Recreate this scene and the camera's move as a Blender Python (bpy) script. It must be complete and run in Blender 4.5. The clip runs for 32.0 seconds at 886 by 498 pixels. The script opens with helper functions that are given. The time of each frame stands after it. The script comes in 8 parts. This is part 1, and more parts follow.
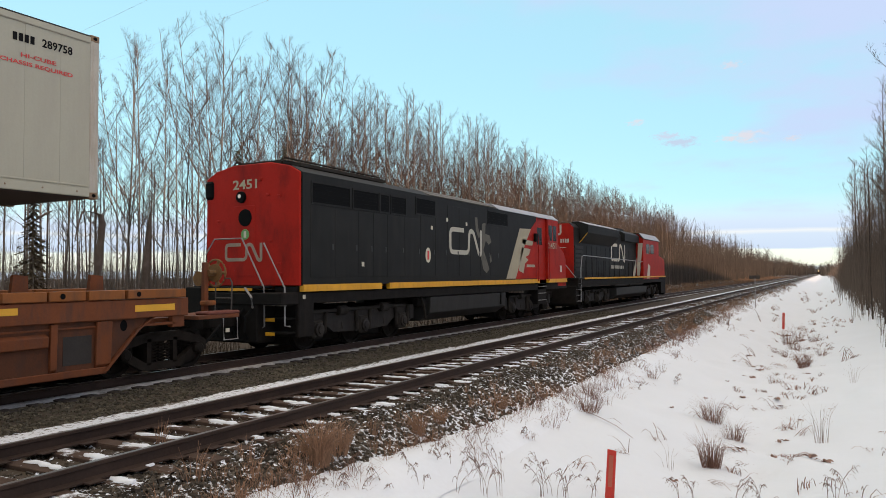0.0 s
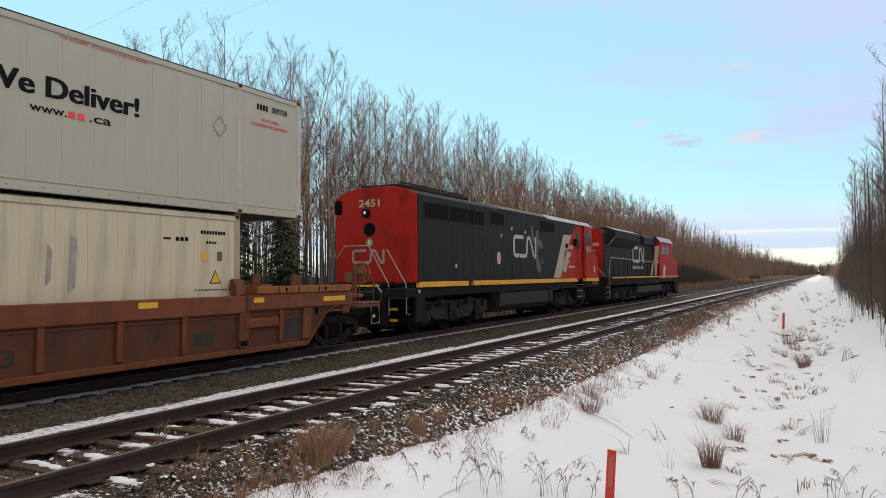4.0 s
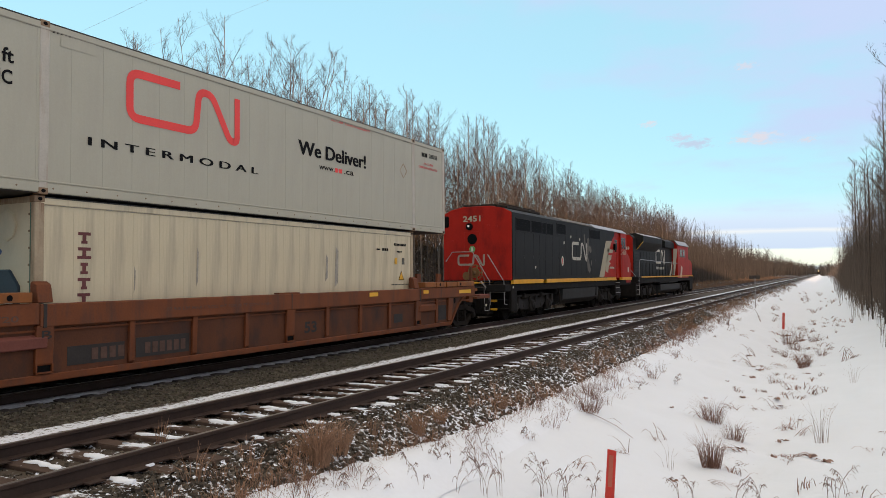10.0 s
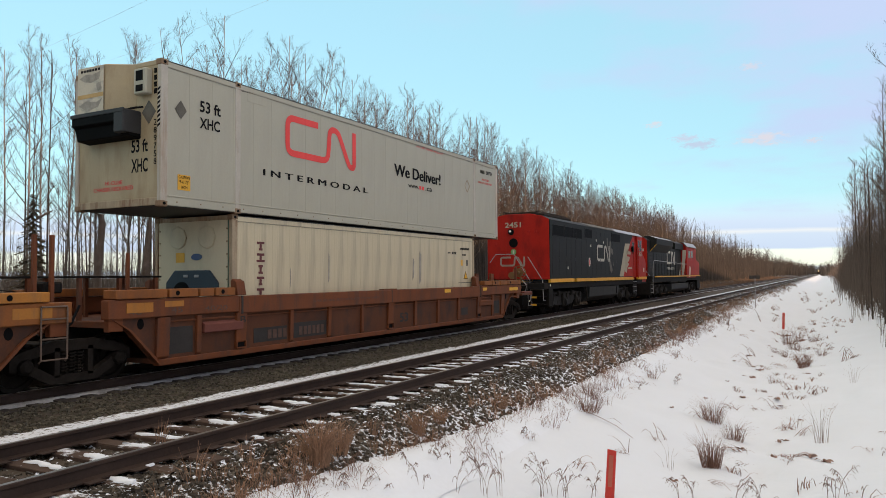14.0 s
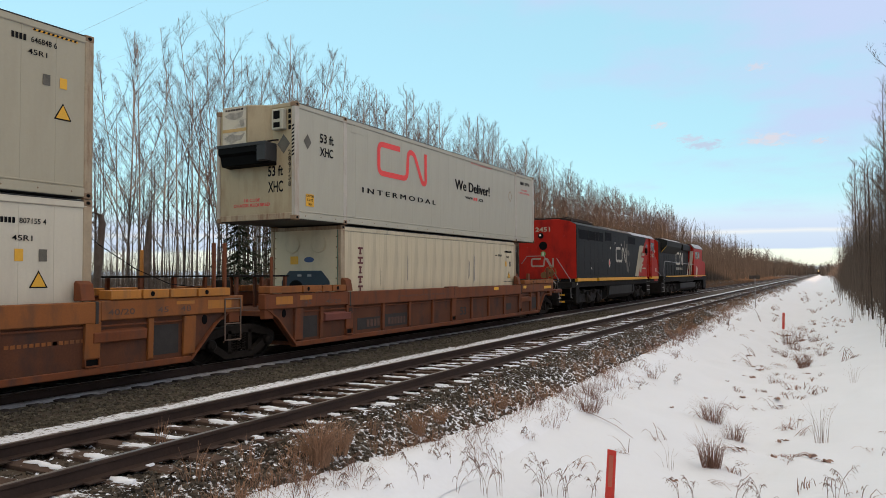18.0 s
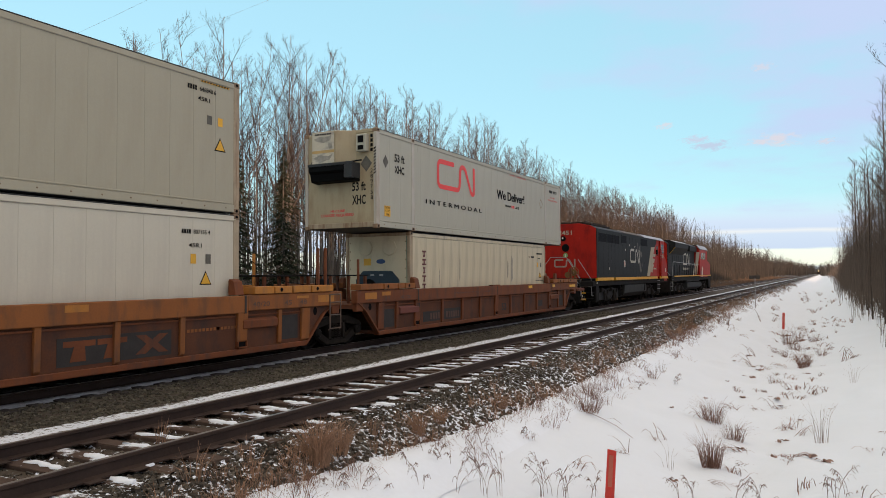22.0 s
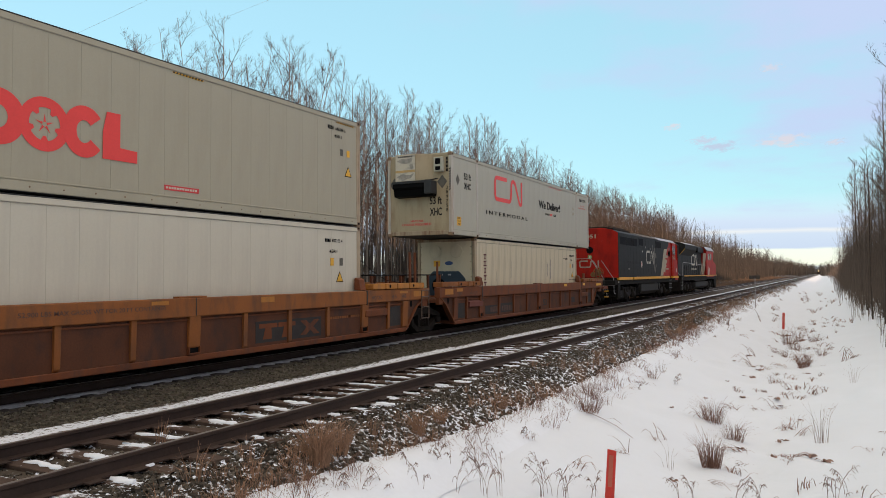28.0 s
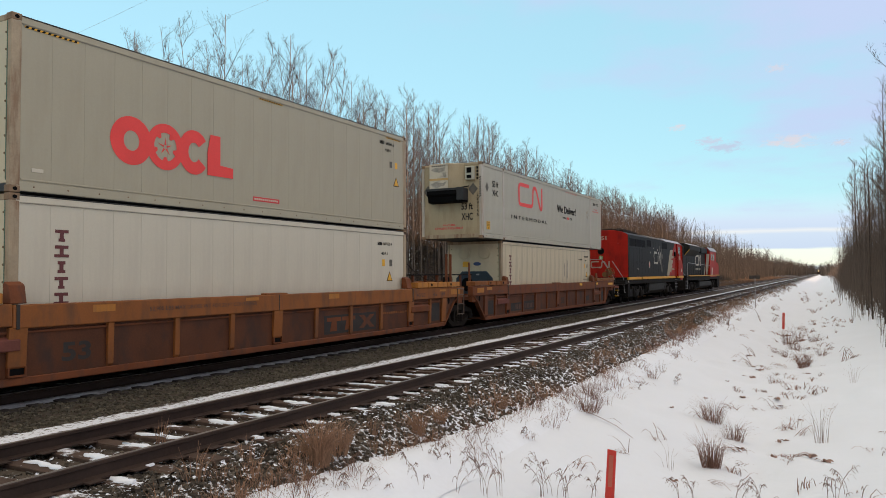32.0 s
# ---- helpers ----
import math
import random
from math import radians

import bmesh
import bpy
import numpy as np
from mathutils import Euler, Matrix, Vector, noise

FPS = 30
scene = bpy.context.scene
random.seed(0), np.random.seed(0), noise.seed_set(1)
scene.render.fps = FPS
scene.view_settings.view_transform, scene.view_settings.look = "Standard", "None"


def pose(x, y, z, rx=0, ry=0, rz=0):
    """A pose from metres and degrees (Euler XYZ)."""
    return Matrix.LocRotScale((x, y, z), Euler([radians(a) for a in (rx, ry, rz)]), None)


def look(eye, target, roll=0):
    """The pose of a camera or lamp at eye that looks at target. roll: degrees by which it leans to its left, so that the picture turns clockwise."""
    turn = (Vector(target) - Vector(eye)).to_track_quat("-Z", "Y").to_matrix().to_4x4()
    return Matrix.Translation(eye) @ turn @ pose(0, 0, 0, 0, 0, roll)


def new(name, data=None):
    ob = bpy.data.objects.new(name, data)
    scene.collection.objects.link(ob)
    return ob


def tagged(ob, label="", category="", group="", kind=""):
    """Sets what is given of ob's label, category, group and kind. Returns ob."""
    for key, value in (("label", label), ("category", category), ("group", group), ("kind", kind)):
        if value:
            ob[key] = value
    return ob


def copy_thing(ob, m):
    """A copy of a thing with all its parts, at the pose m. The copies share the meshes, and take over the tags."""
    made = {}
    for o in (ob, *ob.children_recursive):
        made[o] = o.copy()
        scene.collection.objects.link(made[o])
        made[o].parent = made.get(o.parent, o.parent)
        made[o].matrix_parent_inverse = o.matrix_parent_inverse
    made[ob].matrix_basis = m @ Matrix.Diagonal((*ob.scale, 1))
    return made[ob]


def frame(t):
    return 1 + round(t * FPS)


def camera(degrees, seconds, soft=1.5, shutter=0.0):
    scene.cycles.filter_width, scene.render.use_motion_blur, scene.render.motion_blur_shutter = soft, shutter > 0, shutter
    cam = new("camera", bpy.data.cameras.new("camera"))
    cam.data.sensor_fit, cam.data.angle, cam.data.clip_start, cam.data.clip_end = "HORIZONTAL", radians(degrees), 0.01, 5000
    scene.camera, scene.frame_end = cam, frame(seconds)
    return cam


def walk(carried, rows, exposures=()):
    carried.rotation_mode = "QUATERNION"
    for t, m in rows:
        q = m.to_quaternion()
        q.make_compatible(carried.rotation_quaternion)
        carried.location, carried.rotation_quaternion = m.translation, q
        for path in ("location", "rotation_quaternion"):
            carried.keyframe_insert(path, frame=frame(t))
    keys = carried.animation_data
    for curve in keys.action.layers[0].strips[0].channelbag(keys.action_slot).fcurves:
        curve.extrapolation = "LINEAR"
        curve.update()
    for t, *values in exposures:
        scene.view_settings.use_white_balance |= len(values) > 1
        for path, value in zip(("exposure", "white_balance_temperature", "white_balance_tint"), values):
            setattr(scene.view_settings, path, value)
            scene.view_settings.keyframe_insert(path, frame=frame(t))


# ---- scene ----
# ---- camera ----
cam = camera(63.4, 32.0, soft=0.7)
EYE = (0.0, 0.0, 1.888)
YAW, PITCH = radians(28.055), radians(2.087)
AIM = (EYE[0] - math.sin(YAW) * math.cos(PITCH), EYE[1] + math.cos(YAW) * math.cos(PITCH), EYE[2] + math.sin(PITCH))
walk(cam, [(0.0, look(EYE, AIM, -0.41)), (32.0, look(EYE, AIM, -0.41))], [(0.0, 0.40), (9.0, 0.38), (20.0, 0.34), (32.0, 0.32)])

# the plan: both tracks run along +y; z = 0 is the top of the rails under the train
MAIN_X = -12.597        # centre of the train's track
SIDE_X, SIDE_Z = -7.05, 0.11   # centre and rail height of the empty track
WHEEL_R = 0.42
# where the rear end of the long container stands along the track, second by second
TRAVEL = [(0, -7.88), (1, -6.46), (2, -5.06), (3, -3.68), (4, -2.33), (5, -1.00), (6, 0.30), (7, 1.57), (8, 2.81), (9, 4.02), (10, 5.20), (11, 6.35), (12, 7.47), (13, 8.56), (14, 9.62), (15, 10.65), (16, 11.66), (17, 12.64), (18, 13.60), (19, 14.53), (20, 15.44), (21, 16.32), (22, 17.19), (23, 18.03), (24, 18.85), (25, 19.64), (26, 20.41), (27, 21.15), (28, 21.86), (29, 22.54), (30, 23.18), (31, 23.78), (32, 24.33)]

# ---- light ----
world = bpy.data.worlds.new("sky")
scene.world = world
world.use_nodes = True
SUN_EL, SUN_AZ = radians(4.5), radians(115.0)   # azimuth from +y towards +x


def build_sky():
    nt = world.node_tree
    nt.nodes.clear()
    N, Lk = nt.nodes.new, nt.links.new

    def mixed(fac, a, b, kind="MIX"):
        m = N("ShaderNodeMix")
        m.data_type, m.blend_type = "RGBA", kind
        for sock, v in ((0, fac), (6, a), (7, b)):
            if isinstance(v, (float, int)):
                m.inputs[sock].default_value = v
            elif isinstance(v, tuple):
                m.inputs[sock].default_value = (*v, 1)
            else:
                Lk(v, m.inputs[sock])
        return m.outputs[2]

    def cloud_noise(scale, place, stretch, detail, lo, hi):
        mp, n, r = N("ShaderNodeMapping"), N("ShaderNodeTexNoise"), N("ShaderNodeMapRange")
        mp.inputs["Location"].default_value, mp.inputs["Scale"].default_value = place, stretch
        Lk(flat_dir, mp.inputs[0]), Lk(mp.outputs[0], n.inputs["Vector"])
        n.inputs["Scale"].default_value, n.inputs["Detail"].default_value, n.inputs["Roughness"].default_value = scale, detail, 0.55
        r.interpolation_type = "SMOOTHSTEP"
        r.inputs[1].default_value, r.inputs[2].default_value = lo, hi
        Lk(n.outputs["Fac"], r.inputs[0])
        return r.outputs[0], n.outputs["Fac"]

    out, bg, sky = N("ShaderNodeOutputWorld"), N("ShaderNodeBackground"), N("ShaderNodeTexSky")
    sky.sky_type, sky.sun_disc = "NISHITA", False
    sky.sun_elevation, sky.sun_rotation = radians(12.0), SUN_AZ
    sky.air_density, sky.dust_density, sky.ozone_density = 1.0, 0.4, 1.0
    tc, sep = N("ShaderNodeTexCoord"), N("ShaderNodeSeparateXYZ")
    Lk(tc.outputs["Generated"], sep.inputs[0])
    # clouds lie on a flat layer: the direction divided by its height
    add, comb, div = N("ShaderNodeMath"), N("ShaderNodeCombineXYZ"), N("ShaderNodeVectorMath")
    add.operation, add.inputs[1].default_value = "ADD", 0.12
    Lk(sep.outputs[2], add.inputs[0])
    for i in range(3):
        Lk(add.outputs[0], comb.inputs[i])
    div.operation = "DIVIDE"
    Lk(tc.outputs["Generated"], div.inputs[0]), Lk(comb.outputs[0], div.inputs[1])
    flat_dir = div.outputs[0]
    base = mixed(1.0, sky.outputs[0], SKY_TINT, "MULTIPLY")
    base = mixed(SKY_EVEN, base, SKY_BLUE)
    # the bright warm half of the sky round the low sun
    dot, gl, gs = N("ShaderNodeVectorMath"), N("ShaderNodeMapRange"), N("ShaderNodeMath")
    dot.operation, dot.inputs[1].default_value = "DOT_PRODUCT", (math.sin(SUN_AZ), math.cos(SUN_AZ), 0.0)
    Lk(tc.outputs["Generated"], dot.inputs[0])
    gl.interpolation_type, gl.inputs[1].default_value, gl.inputs[2].default_value = "SMOOTHSTEP", -0.25, 1.0
    Lk(dot.outputs["Value"], gl.inputs[0])
    gs.operation, gs.inputs[1].default_value = "MULTIPLY", 0.9
    Lk(gl.outputs[0], gs.inputs[0])
    base = mixed(gs.outputs[0], base, SUNSIDE)
    # lilac veil that thickens upwards and to the east
    _, vn = cloud_noise(1.25, VEIL_AT, (1.0, 1.0, 0.0), 8, 0.42, 0.68)
    vd, va, vr = N("ShaderNodeVectorMath"), N("ShaderNodeMath"), N("ShaderNodeMapRange")
    vd.operation, vd.inputs[1].default_value = "DOT_PRODUCT", (1.0, 0.235, 1.6)
    Lk(tc.outputs["Generated"], vd.inputs[0])
    va.operation, va.inputs[1].default_value = "MULTIPLY_ADD", 1.5
    Lk(vn, va.inputs[0]), Lk(vd.outputs["Value"], va.inputs[2])
    vr.interpolation_type, vr.inputs[1].default_value, vr.inputs[2].default_value, vr.inputs[4].default_value = "SMOOTHSTEP", 1.06, 1.55, 0.92
    Lk(va.outputs[0], vr.inputs[0])
    col = mixed(vr.outputs[0], base, VEIL)
    # thin bright cloud overhead
    oh, om = N("ShaderNodeMapRange"), N("ShaderNodeMath")
    oh.interpolation_type, oh.inputs[1].default_value, oh.inputs[2].default_value = "SMOOTHSTEP", 0.36, 0.85
    Lk(sep.outputs[2], oh.inputs[0])
    om.operation, om.inputs[1].default_value = "MULTIPLY", 0.9
    Lk(oh.outputs[0], om.inputs[0])
    col = mixed(om.outputs[0], col, OVERHEAD)
    # bands of cloud low over the horizon
    wob, wn = cloud_noise(1.2, (2.0, 5.0, 0.0), (0.5, 0.5, 0.0), 6, 0.0, 1.0)
    lift = N("ShaderNodeMath"); lift.operation, lift.inputs[1].default_value = "MULTIPLY_ADD", 0.016
    Lk(wn, lift.inputs[0]), Lk(sep.outputs[2], lift.inputs[2])
    mr = N("ShaderNodeMapRange"); mr.inputs[1].default_value, mr.inputs[2].default_value = 0.008, 0.108
    Lk(lift.outputs[0], mr.inputs[0])
    rp, ra = N("ShaderNodeValToRGB"), N("ShaderNodeValToRGB")
    for ramp, stops in ((rp, BANDS), (ra, [(p, (a, a, a)) for p, a in BAND_COVER])):
        els = ramp.color_ramp.elements
        while len(els) < len(stops):
            els.new(0.5)
        for e, (p, c) in zip(els, stops):
            e.position, e.color = p, (*c, 1)
        Lk(mr.outputs[0], ramp.inputs[0])
    big = mixed(1.0, rp.outputs[0], (BAND_GAIN,) * 3, "MULTIPLY")
    col = mixed(ra.outputs[0], col, big)
    Lk(col, bg.inputs[0])
    bg.inputs[1].default_value = SKY_STRENGTH
    Lk(bg.outputs[0], out.inputs[0])


SKY_STRENGTH = 0.132
SKY_TINT = (0.95, 1.1, 1.05)
SKY_BLUE, SKY_EVEN = (3.2, 5.6, 6.65), 0.65
VEIL, VEIL_AT = (3.5, 4.1, 5.65), (0.6, 1.3, 0.0)
SUNSIDE, OVERHEAD = (5.6, 3.8, 2.25), (7.75, 6.5, 5.05)
BAND_GAIN = 6.6
BANDS = [(0.0, (0.62, 0.74, 0.86)), (0.06, (0.62, 0.74, 0.86)), (0.09, (0.92, 0.95, 0.78)), (0.30, (0.90, 0.95, 0.84)), (0.33, (0.58, 0.68, 0.84)), (0.48, (0.62, 0.72, 0.86)), (0.52, (0.80, 0.82, 0.84)), (0.56, (0.60, 0.70, 0.86)), (0.8, (0.66, 0.76, 0.90)), (1.0, (0.66, 0.80, 0.95))]
BAND_COVER = [(0.0, 1.0), (0.66, 0.95), (0.78, 0.55), (1.0, 0.0)]
build_sky()
sun = new("sun", bpy.data.lights.new("sun", "SUN"))
sun.data.energy, sun.data.angle, sun.data.color = 4.0, radians(0.6), (1.0, 0.62, 0.38)
SUN_DIR = Vector((math.sin(SUN_AZ) * math.cos(SUN_EL), math.cos(SUN_AZ) * math.cos(SUN_EL), math.sin(SUN_EL)))
sun.matrix_world = look(Vector(SUN_DIR) * 100, (0, 0, 0))


# ---- materials ----
def mat(name, col, rough=0.6, metal=0.0, var=0.12, scale=1.5, bump=0.15, bscale=30.0, stain=None, amount=0.0, sscale=(1, 4, 0.5), spec=0.4, island=0.0, rand=0.0):
    m = bpy.data.materials.new(name)
    m.use_nodes = True
    nt = m.node_tree
    b = nt.nodes["Principled BSDF"]
    N, Lk = nt.nodes.new, nt.links.new
    b.inputs["Roughness"].default_value, b.inputs["Metallic"].default_value = rough, metal
    b.inputs["Specular IOR Level"].default_value = spec
    tc = N("ShaderNodeTexCoord")
    n1, n2 = N("ShaderNodeTexNoise"), N("ShaderNodeTexNoise")
    n1.inputs["Scale"].default_value, n1.inputs["Detail"].default_value = scale, 6
    n2.inputs["Scale"].default_value, n2.inputs["Detail"].default_value = bscale, 4
    Lk(tc.outputs["Object"], n1.inputs["Vector"]), Lk(tc.outputs["Object"], n2.inputs["Vector"])
    mx = N("ShaderNodeMix"); mx.data_type = "RGBA"
    mx.inputs[6].default_value = (*[max(0, c * (1 - var)) for c in col], 1)
    mx.inputs[7].default_value = (*[min(1, c * (1 + var)) for c in col], 1)
    av = N("ShaderNodeMath"); av.operation = "MULTIPLY_ADD"; av.inputs[1].default_value = 0.35
    Lk(n2.outputs["Fac"], av.inputs[0])
    sc = N("ShaderNodeMath"); sc.operation = "MULTIPLY"; sc.inputs[1].default_value = 0.65
    Lk(n1.outputs["Fac"], sc.inputs[0]), Lk(sc.outputs[0], av.inputs[2])
    rr = N("ShaderNodeMapRange"); rr.inputs[1].default_value, rr.inputs[2].default_value = 0.3, 0.7
    Lk(av.outputs[0], rr.inputs[0]), Lk(rr.outputs[0], mx.inputs[0])
    colour = mx.outputs[2]
    if stain and amount:
        mp, ns, rs, m2 = N("ShaderNodeMapping"), N("ShaderNodeTexNoise"), N("ShaderNodeMapRange"), N("ShaderNodeMix")
        mp.inputs["Scale"].default_value = sscale
        ns.inputs["Scale"].default_value, ns.inputs["Detail"].default_value, ns.inputs["Roughness"].default_value = 1.3, 8, 0.65
        Lk(tc.outputs["Object"], mp.inputs[0]), Lk(mp.outputs[0], ns.inputs["Vector"])
        rs.inputs[1].default_value, rs.inputs[2].default_value, rs.inputs[4].default_value = 0.48, 0.72, amount
        Lk(ns.outputs["Fac"], rs.inputs[0])
        m2.data_type = "RGBA"
        Lk(rs.outputs[0], m2.inputs[0]), Lk(colour, m2.inputs[6])
        m2.inputs[7].default_value = (*stain, 1)
        colour = m2.outputs[2]
    if island or rand:
        src = N("ShaderNodeNewGeometry").outputs["Random Per Island"] if island else N("ShaderNodeObjectInfo").outputs["Random"]
        k = island or rand
        mr, hs = N("ShaderNodeMapRange"), N("ShaderNodeHueSaturation")
        mr.inputs[3].default_value, mr.inputs[4].default_value = 1 - k, 1 + k
        Lk(src, mr.inputs[0]), Lk(mr.outputs[0], hs.inputs["Value"]), Lk(colour, hs.inputs["Color"])
        colour = hs.outputs["Color"]
    Lk(colour, b.inputs["Base Color"])
    if bump:
        bp = N("ShaderNodeBump"); bp.inputs["Strength"].default_value, bp.inputs["Distance"].default_value = bump, 0.01
        Lk(n2.outputs["Fac"], bp.inputs["Height"]), Lk(bp.outputs[0], b.inputs["Normal"])
    return m


def glow(name, col, strength):
    m = bpy.data.materials.new(name)
    m.use_nodes = True
    b = m.node_tree.nodes["Principled BSDF"]
    b.inputs["Base Color"].default_value = (*col, 1)
    b.inputs["Emission Color"].default_value, b.inputs["Emission Strength"].default_value = (*col, 1), strength
    return m


def snowed(name, col, rough, low, high, scale=9.0, snow=(0.765, 0.815, 0.885), island=0.25, up=0.35, bands=None):
    """A surface with patches of snow on what faces up; bands: snow cover along x, as (x, cover) stops."""
    m = mat(name, col, rough, var=0.35, scale=2.5, bump=0.5, bscale=26, island=island, spec=0.2)
    nt = m.node_tree
    N, Lk = nt.nodes.new, nt.links.new
    b, out = nt.nodes["Principled BSDF"], nt.nodes["Material Output"]
    s = N("ShaderNodeBsdfPrincipled")
    s.inputs["Roughness"].default_value, s.inputs["Specular IOR Level"].default_value = 0.75, 0.2
    geo, sp, sn = N("ShaderNodeNewGeometry"), N("ShaderNodeSeparateXYZ"), N("ShaderNodeSeparateXYZ")
    Lk(geo.outputs["Position"], sp.inputs[0]), Lk(geo.outputs["Normal"], sn.inputs[0])
    n = N("ShaderNodeTexNoise")
    n.inputs["Scale"].default_value, n.inputs["Detail"].default_value, n.inputs["Roughness"].default_value = scale, 6, 0.6
    Lk(geo.outputs["Position"], n.inputs["Vector"])
    nb = N("ShaderNodeTexNoise")
    nb.inputs["Scale"].default_value, nb.inputs["Detail"].default_value = 0.7, 4
    Lk(geo.outputs["Position"], nb.inputs["Vector"])
    sm = N("ShaderNodeMix"); sm.data_type = "RGBA"
    sm.inputs[6].default_value, sm.inputs[7].default_value = (*[c * 0.93 for c in snow], 1), (*snow, 1)
    Lk(nb.outputs["Fac"], sm.inputs[0]), Lk(sm.outputs[2], s.inputs["Base Color"])
    bp = N("ShaderNodeBump"); bp.inputs["Strength"].default_value, bp.inputs["Distance"].default_value = 0.5, 0.03
    nf = N("ShaderNodeTexNoise"); nf.inputs["Scale"].default_value, nf.inputs["Detail"].default_value = 5.0, 6
    Lk(geo.outputs["Position"], nf.inputs["Vector"])
    Lk(nf.outputs["Fac"], bp.inputs["Height"]), Lk(bp.outputs[0], s.inputs["Normal"])
    val = n.outputs["Fac"]
    if bands:
        mr = N("ShaderNodeMapRange"); mr.inputs[1].default_value, mr.inputs[2].default_value = -24.0, 0.0
        wob = N("ShaderNodeMath"); wob.operation = "MULTIPLY_ADD"; wob.inputs[1].default_value = 0.9
        sub = N("ShaderNodeMath"); sub.operation = "SUBTRACT"; sub.inputs[1].default_value = 0.45
        Lk(nb.outputs["Fac"], wob.inputs[0]), Lk(sp.outputs[0], wob.inputs[2])
        Lk(wob.outputs[0], sub.inputs[0]), Lk(sub.outputs[0], mr.inputs[0])
        rp = N("ShaderNodeValToRGB")
        els = rp.color_ramp.elements
        while len(els) < len(bands):
            els.new(0.5)
        for e, (x, c) in zip(els, bands):
            e.position, e.color = (x + 24.0) / 24.0, (c, c, c, 1)
        Lk(mr.outputs[0], rp.inputs[0])
        ad = N("ShaderNodeMath"); ad.operation = "ADD"
        Lk(rp.outputs[0], ad.inputs[0]), Lk(val, ad.inputs[1])
        val = ad.outputs[0]
    th = N("ShaderNodeMapRange"); th.inputs[1].default_value, th.inputs[2].default_value = low, high
    Lk(val, th.inputs[0])
    un = N("ShaderNodeMapRange"); un.inputs[1].default_value, un.inputs[2].default_value = up, up + 0.15
    Lk(sn.outputs[2], un.inputs[0])
    fac = N("ShaderNodeMath"); fac.operation = "MULTIPLY"
    Lk(th.outputs[0], fac.inputs[0]), Lk(un.outputs[0], fac.inputs[1])
    ms = N("ShaderNodeMixShader")
    Lk(fac.outputs[0], ms.inputs[0]), Lk(b.outputs[0], ms.inputs[1]), Lk(s.outputs[0], ms.inputs[2]), Lk(ms.outputs[0], out.inputs[0])
    return m


M_GROUND = snowed("snow_and_gravel", (0.066, 0.053, 0.041), 0.9, 0.97, 1.05, scale=11.0, island=0.0,
                  bands=[(-24, 0.40), (-17, 0.26), (-13.9, 0.2), (-9.98, 0.26),
                         (-9.55, 0.57), (-8.6, 0.66), (-8.25, 0.35), (-6.2, 0.40), (-5.5, 0.48), (-5.0, 0.55), (-4.75, 0.9)])
M_STONE = snowed("ballast_stone", (0.081, 0.068, 0.053), 0.9, 0.525, 0.585, scale=8.0, island=0.45)
M_STONE_BARE = snowed("bare_ballast_stone", (0.081, 0.072, 0.053), 0.9, 0.70, 0.76, scale=8.0, island=0.5)
M_TIE = snowed("weathered_tie_wood", (0.075, 0.05, 0.038), 0.9, 0.535, 0.595, scale=3.0, island=0.0)
M_SNOW = mat("snow", (0.765, 0.815, 0.885), 0.75, var=0.04, bump=0.4, bscale=14, spec=0.2)
M_DIRTYSNOW = mat("dirty_trodden_snow", (0.36, 0.35, 0.34), 0.8, var=0.3, scale=3.0, bump=0.5, bscale=20, stain=(0.10, 0.09, 0.08), amount=0.8, sscale=(5, 2.0, 2), spec=0.1)
M_REDGRASS = mat("reddish_dead_grass", (0.20, 0.105, 0.075), 0.9, var=0.35, scale=1.0, bump=0, island=0.4)
M_RAIL = mat("rusty_rail_steel", (0.045, 0.027, 0.02), 0.75, 0.2, var=0.3, scale=3, bump=0.3)
M_RAILTOP = mat("worn_rail_head", (0.28, 0.26, 0.25), 0.35, 0.9, var=0.2)
M_BARK = mat("pale_aspen_bark", (0.195, 0.158, 0.127), 0.9, var=0.35, scale=2.0, bump=0.4, stain=(0.04, 0.031, 0.025), amount=0.75, sscale=(3, 3, 0.6), rand=0.25)
M_TWIG = mat("brown_twigs", (0.068, 0.047, 0.037), 0.9, var=0.3, bump=0, rand=0.25)
M_WOODS = mat("far_aspen_bark", (0.061, 0.050, 0.041), 0.9, var=0.4, scale=0.15, bump=0, island=0.35)
M_BRUSH = mat("bare_brush", (0.125, 0.098, 0.077), 0.9, var=0.35, scale=0.3, bump=0, island=0.35)
M_DARKBARK = mat("dark_bark", (0.075, 0.055, 0.046), 0.9, var=0.35, scale=2.0, bump=0.4, rand=0.2)
# kept dark to stand in for the wood's shade on the bank
M_SHADEBRUSH = mat("shade_dark_brush", (0.05, 0.037, 0.028), 0.9, var=0.35, bump=0, island=0.35)
M_BRUSH_RED = mat("reddish_willow_brush", (0.110, 0.080, 0.060), 0.9, var=0.35, scale=0.3, bump=0, island=0.35)
M_SPRUCE = mat("spruce_needles", (0.030, 0.038, 0.018), 0.9, var=0.4, bump=0.3, island=0.3)
M_GRASS = mat("dry_grass", (0.30, 0.175, 0.108), 0.9, var=0.35, scale=1.0, bump=0, island=0.35)
M_BANKGRASS = mat("orange_dry_grass", (0.167, 0.102, 0.061), 0.9, var=0.35, scale=0.2, bump=0, island=0.35)
M_WEED = mat("dead_weed_stalks", (0.19, 0.125, 0.105), 0.9, var=0.35, bump=0, island=0.3)
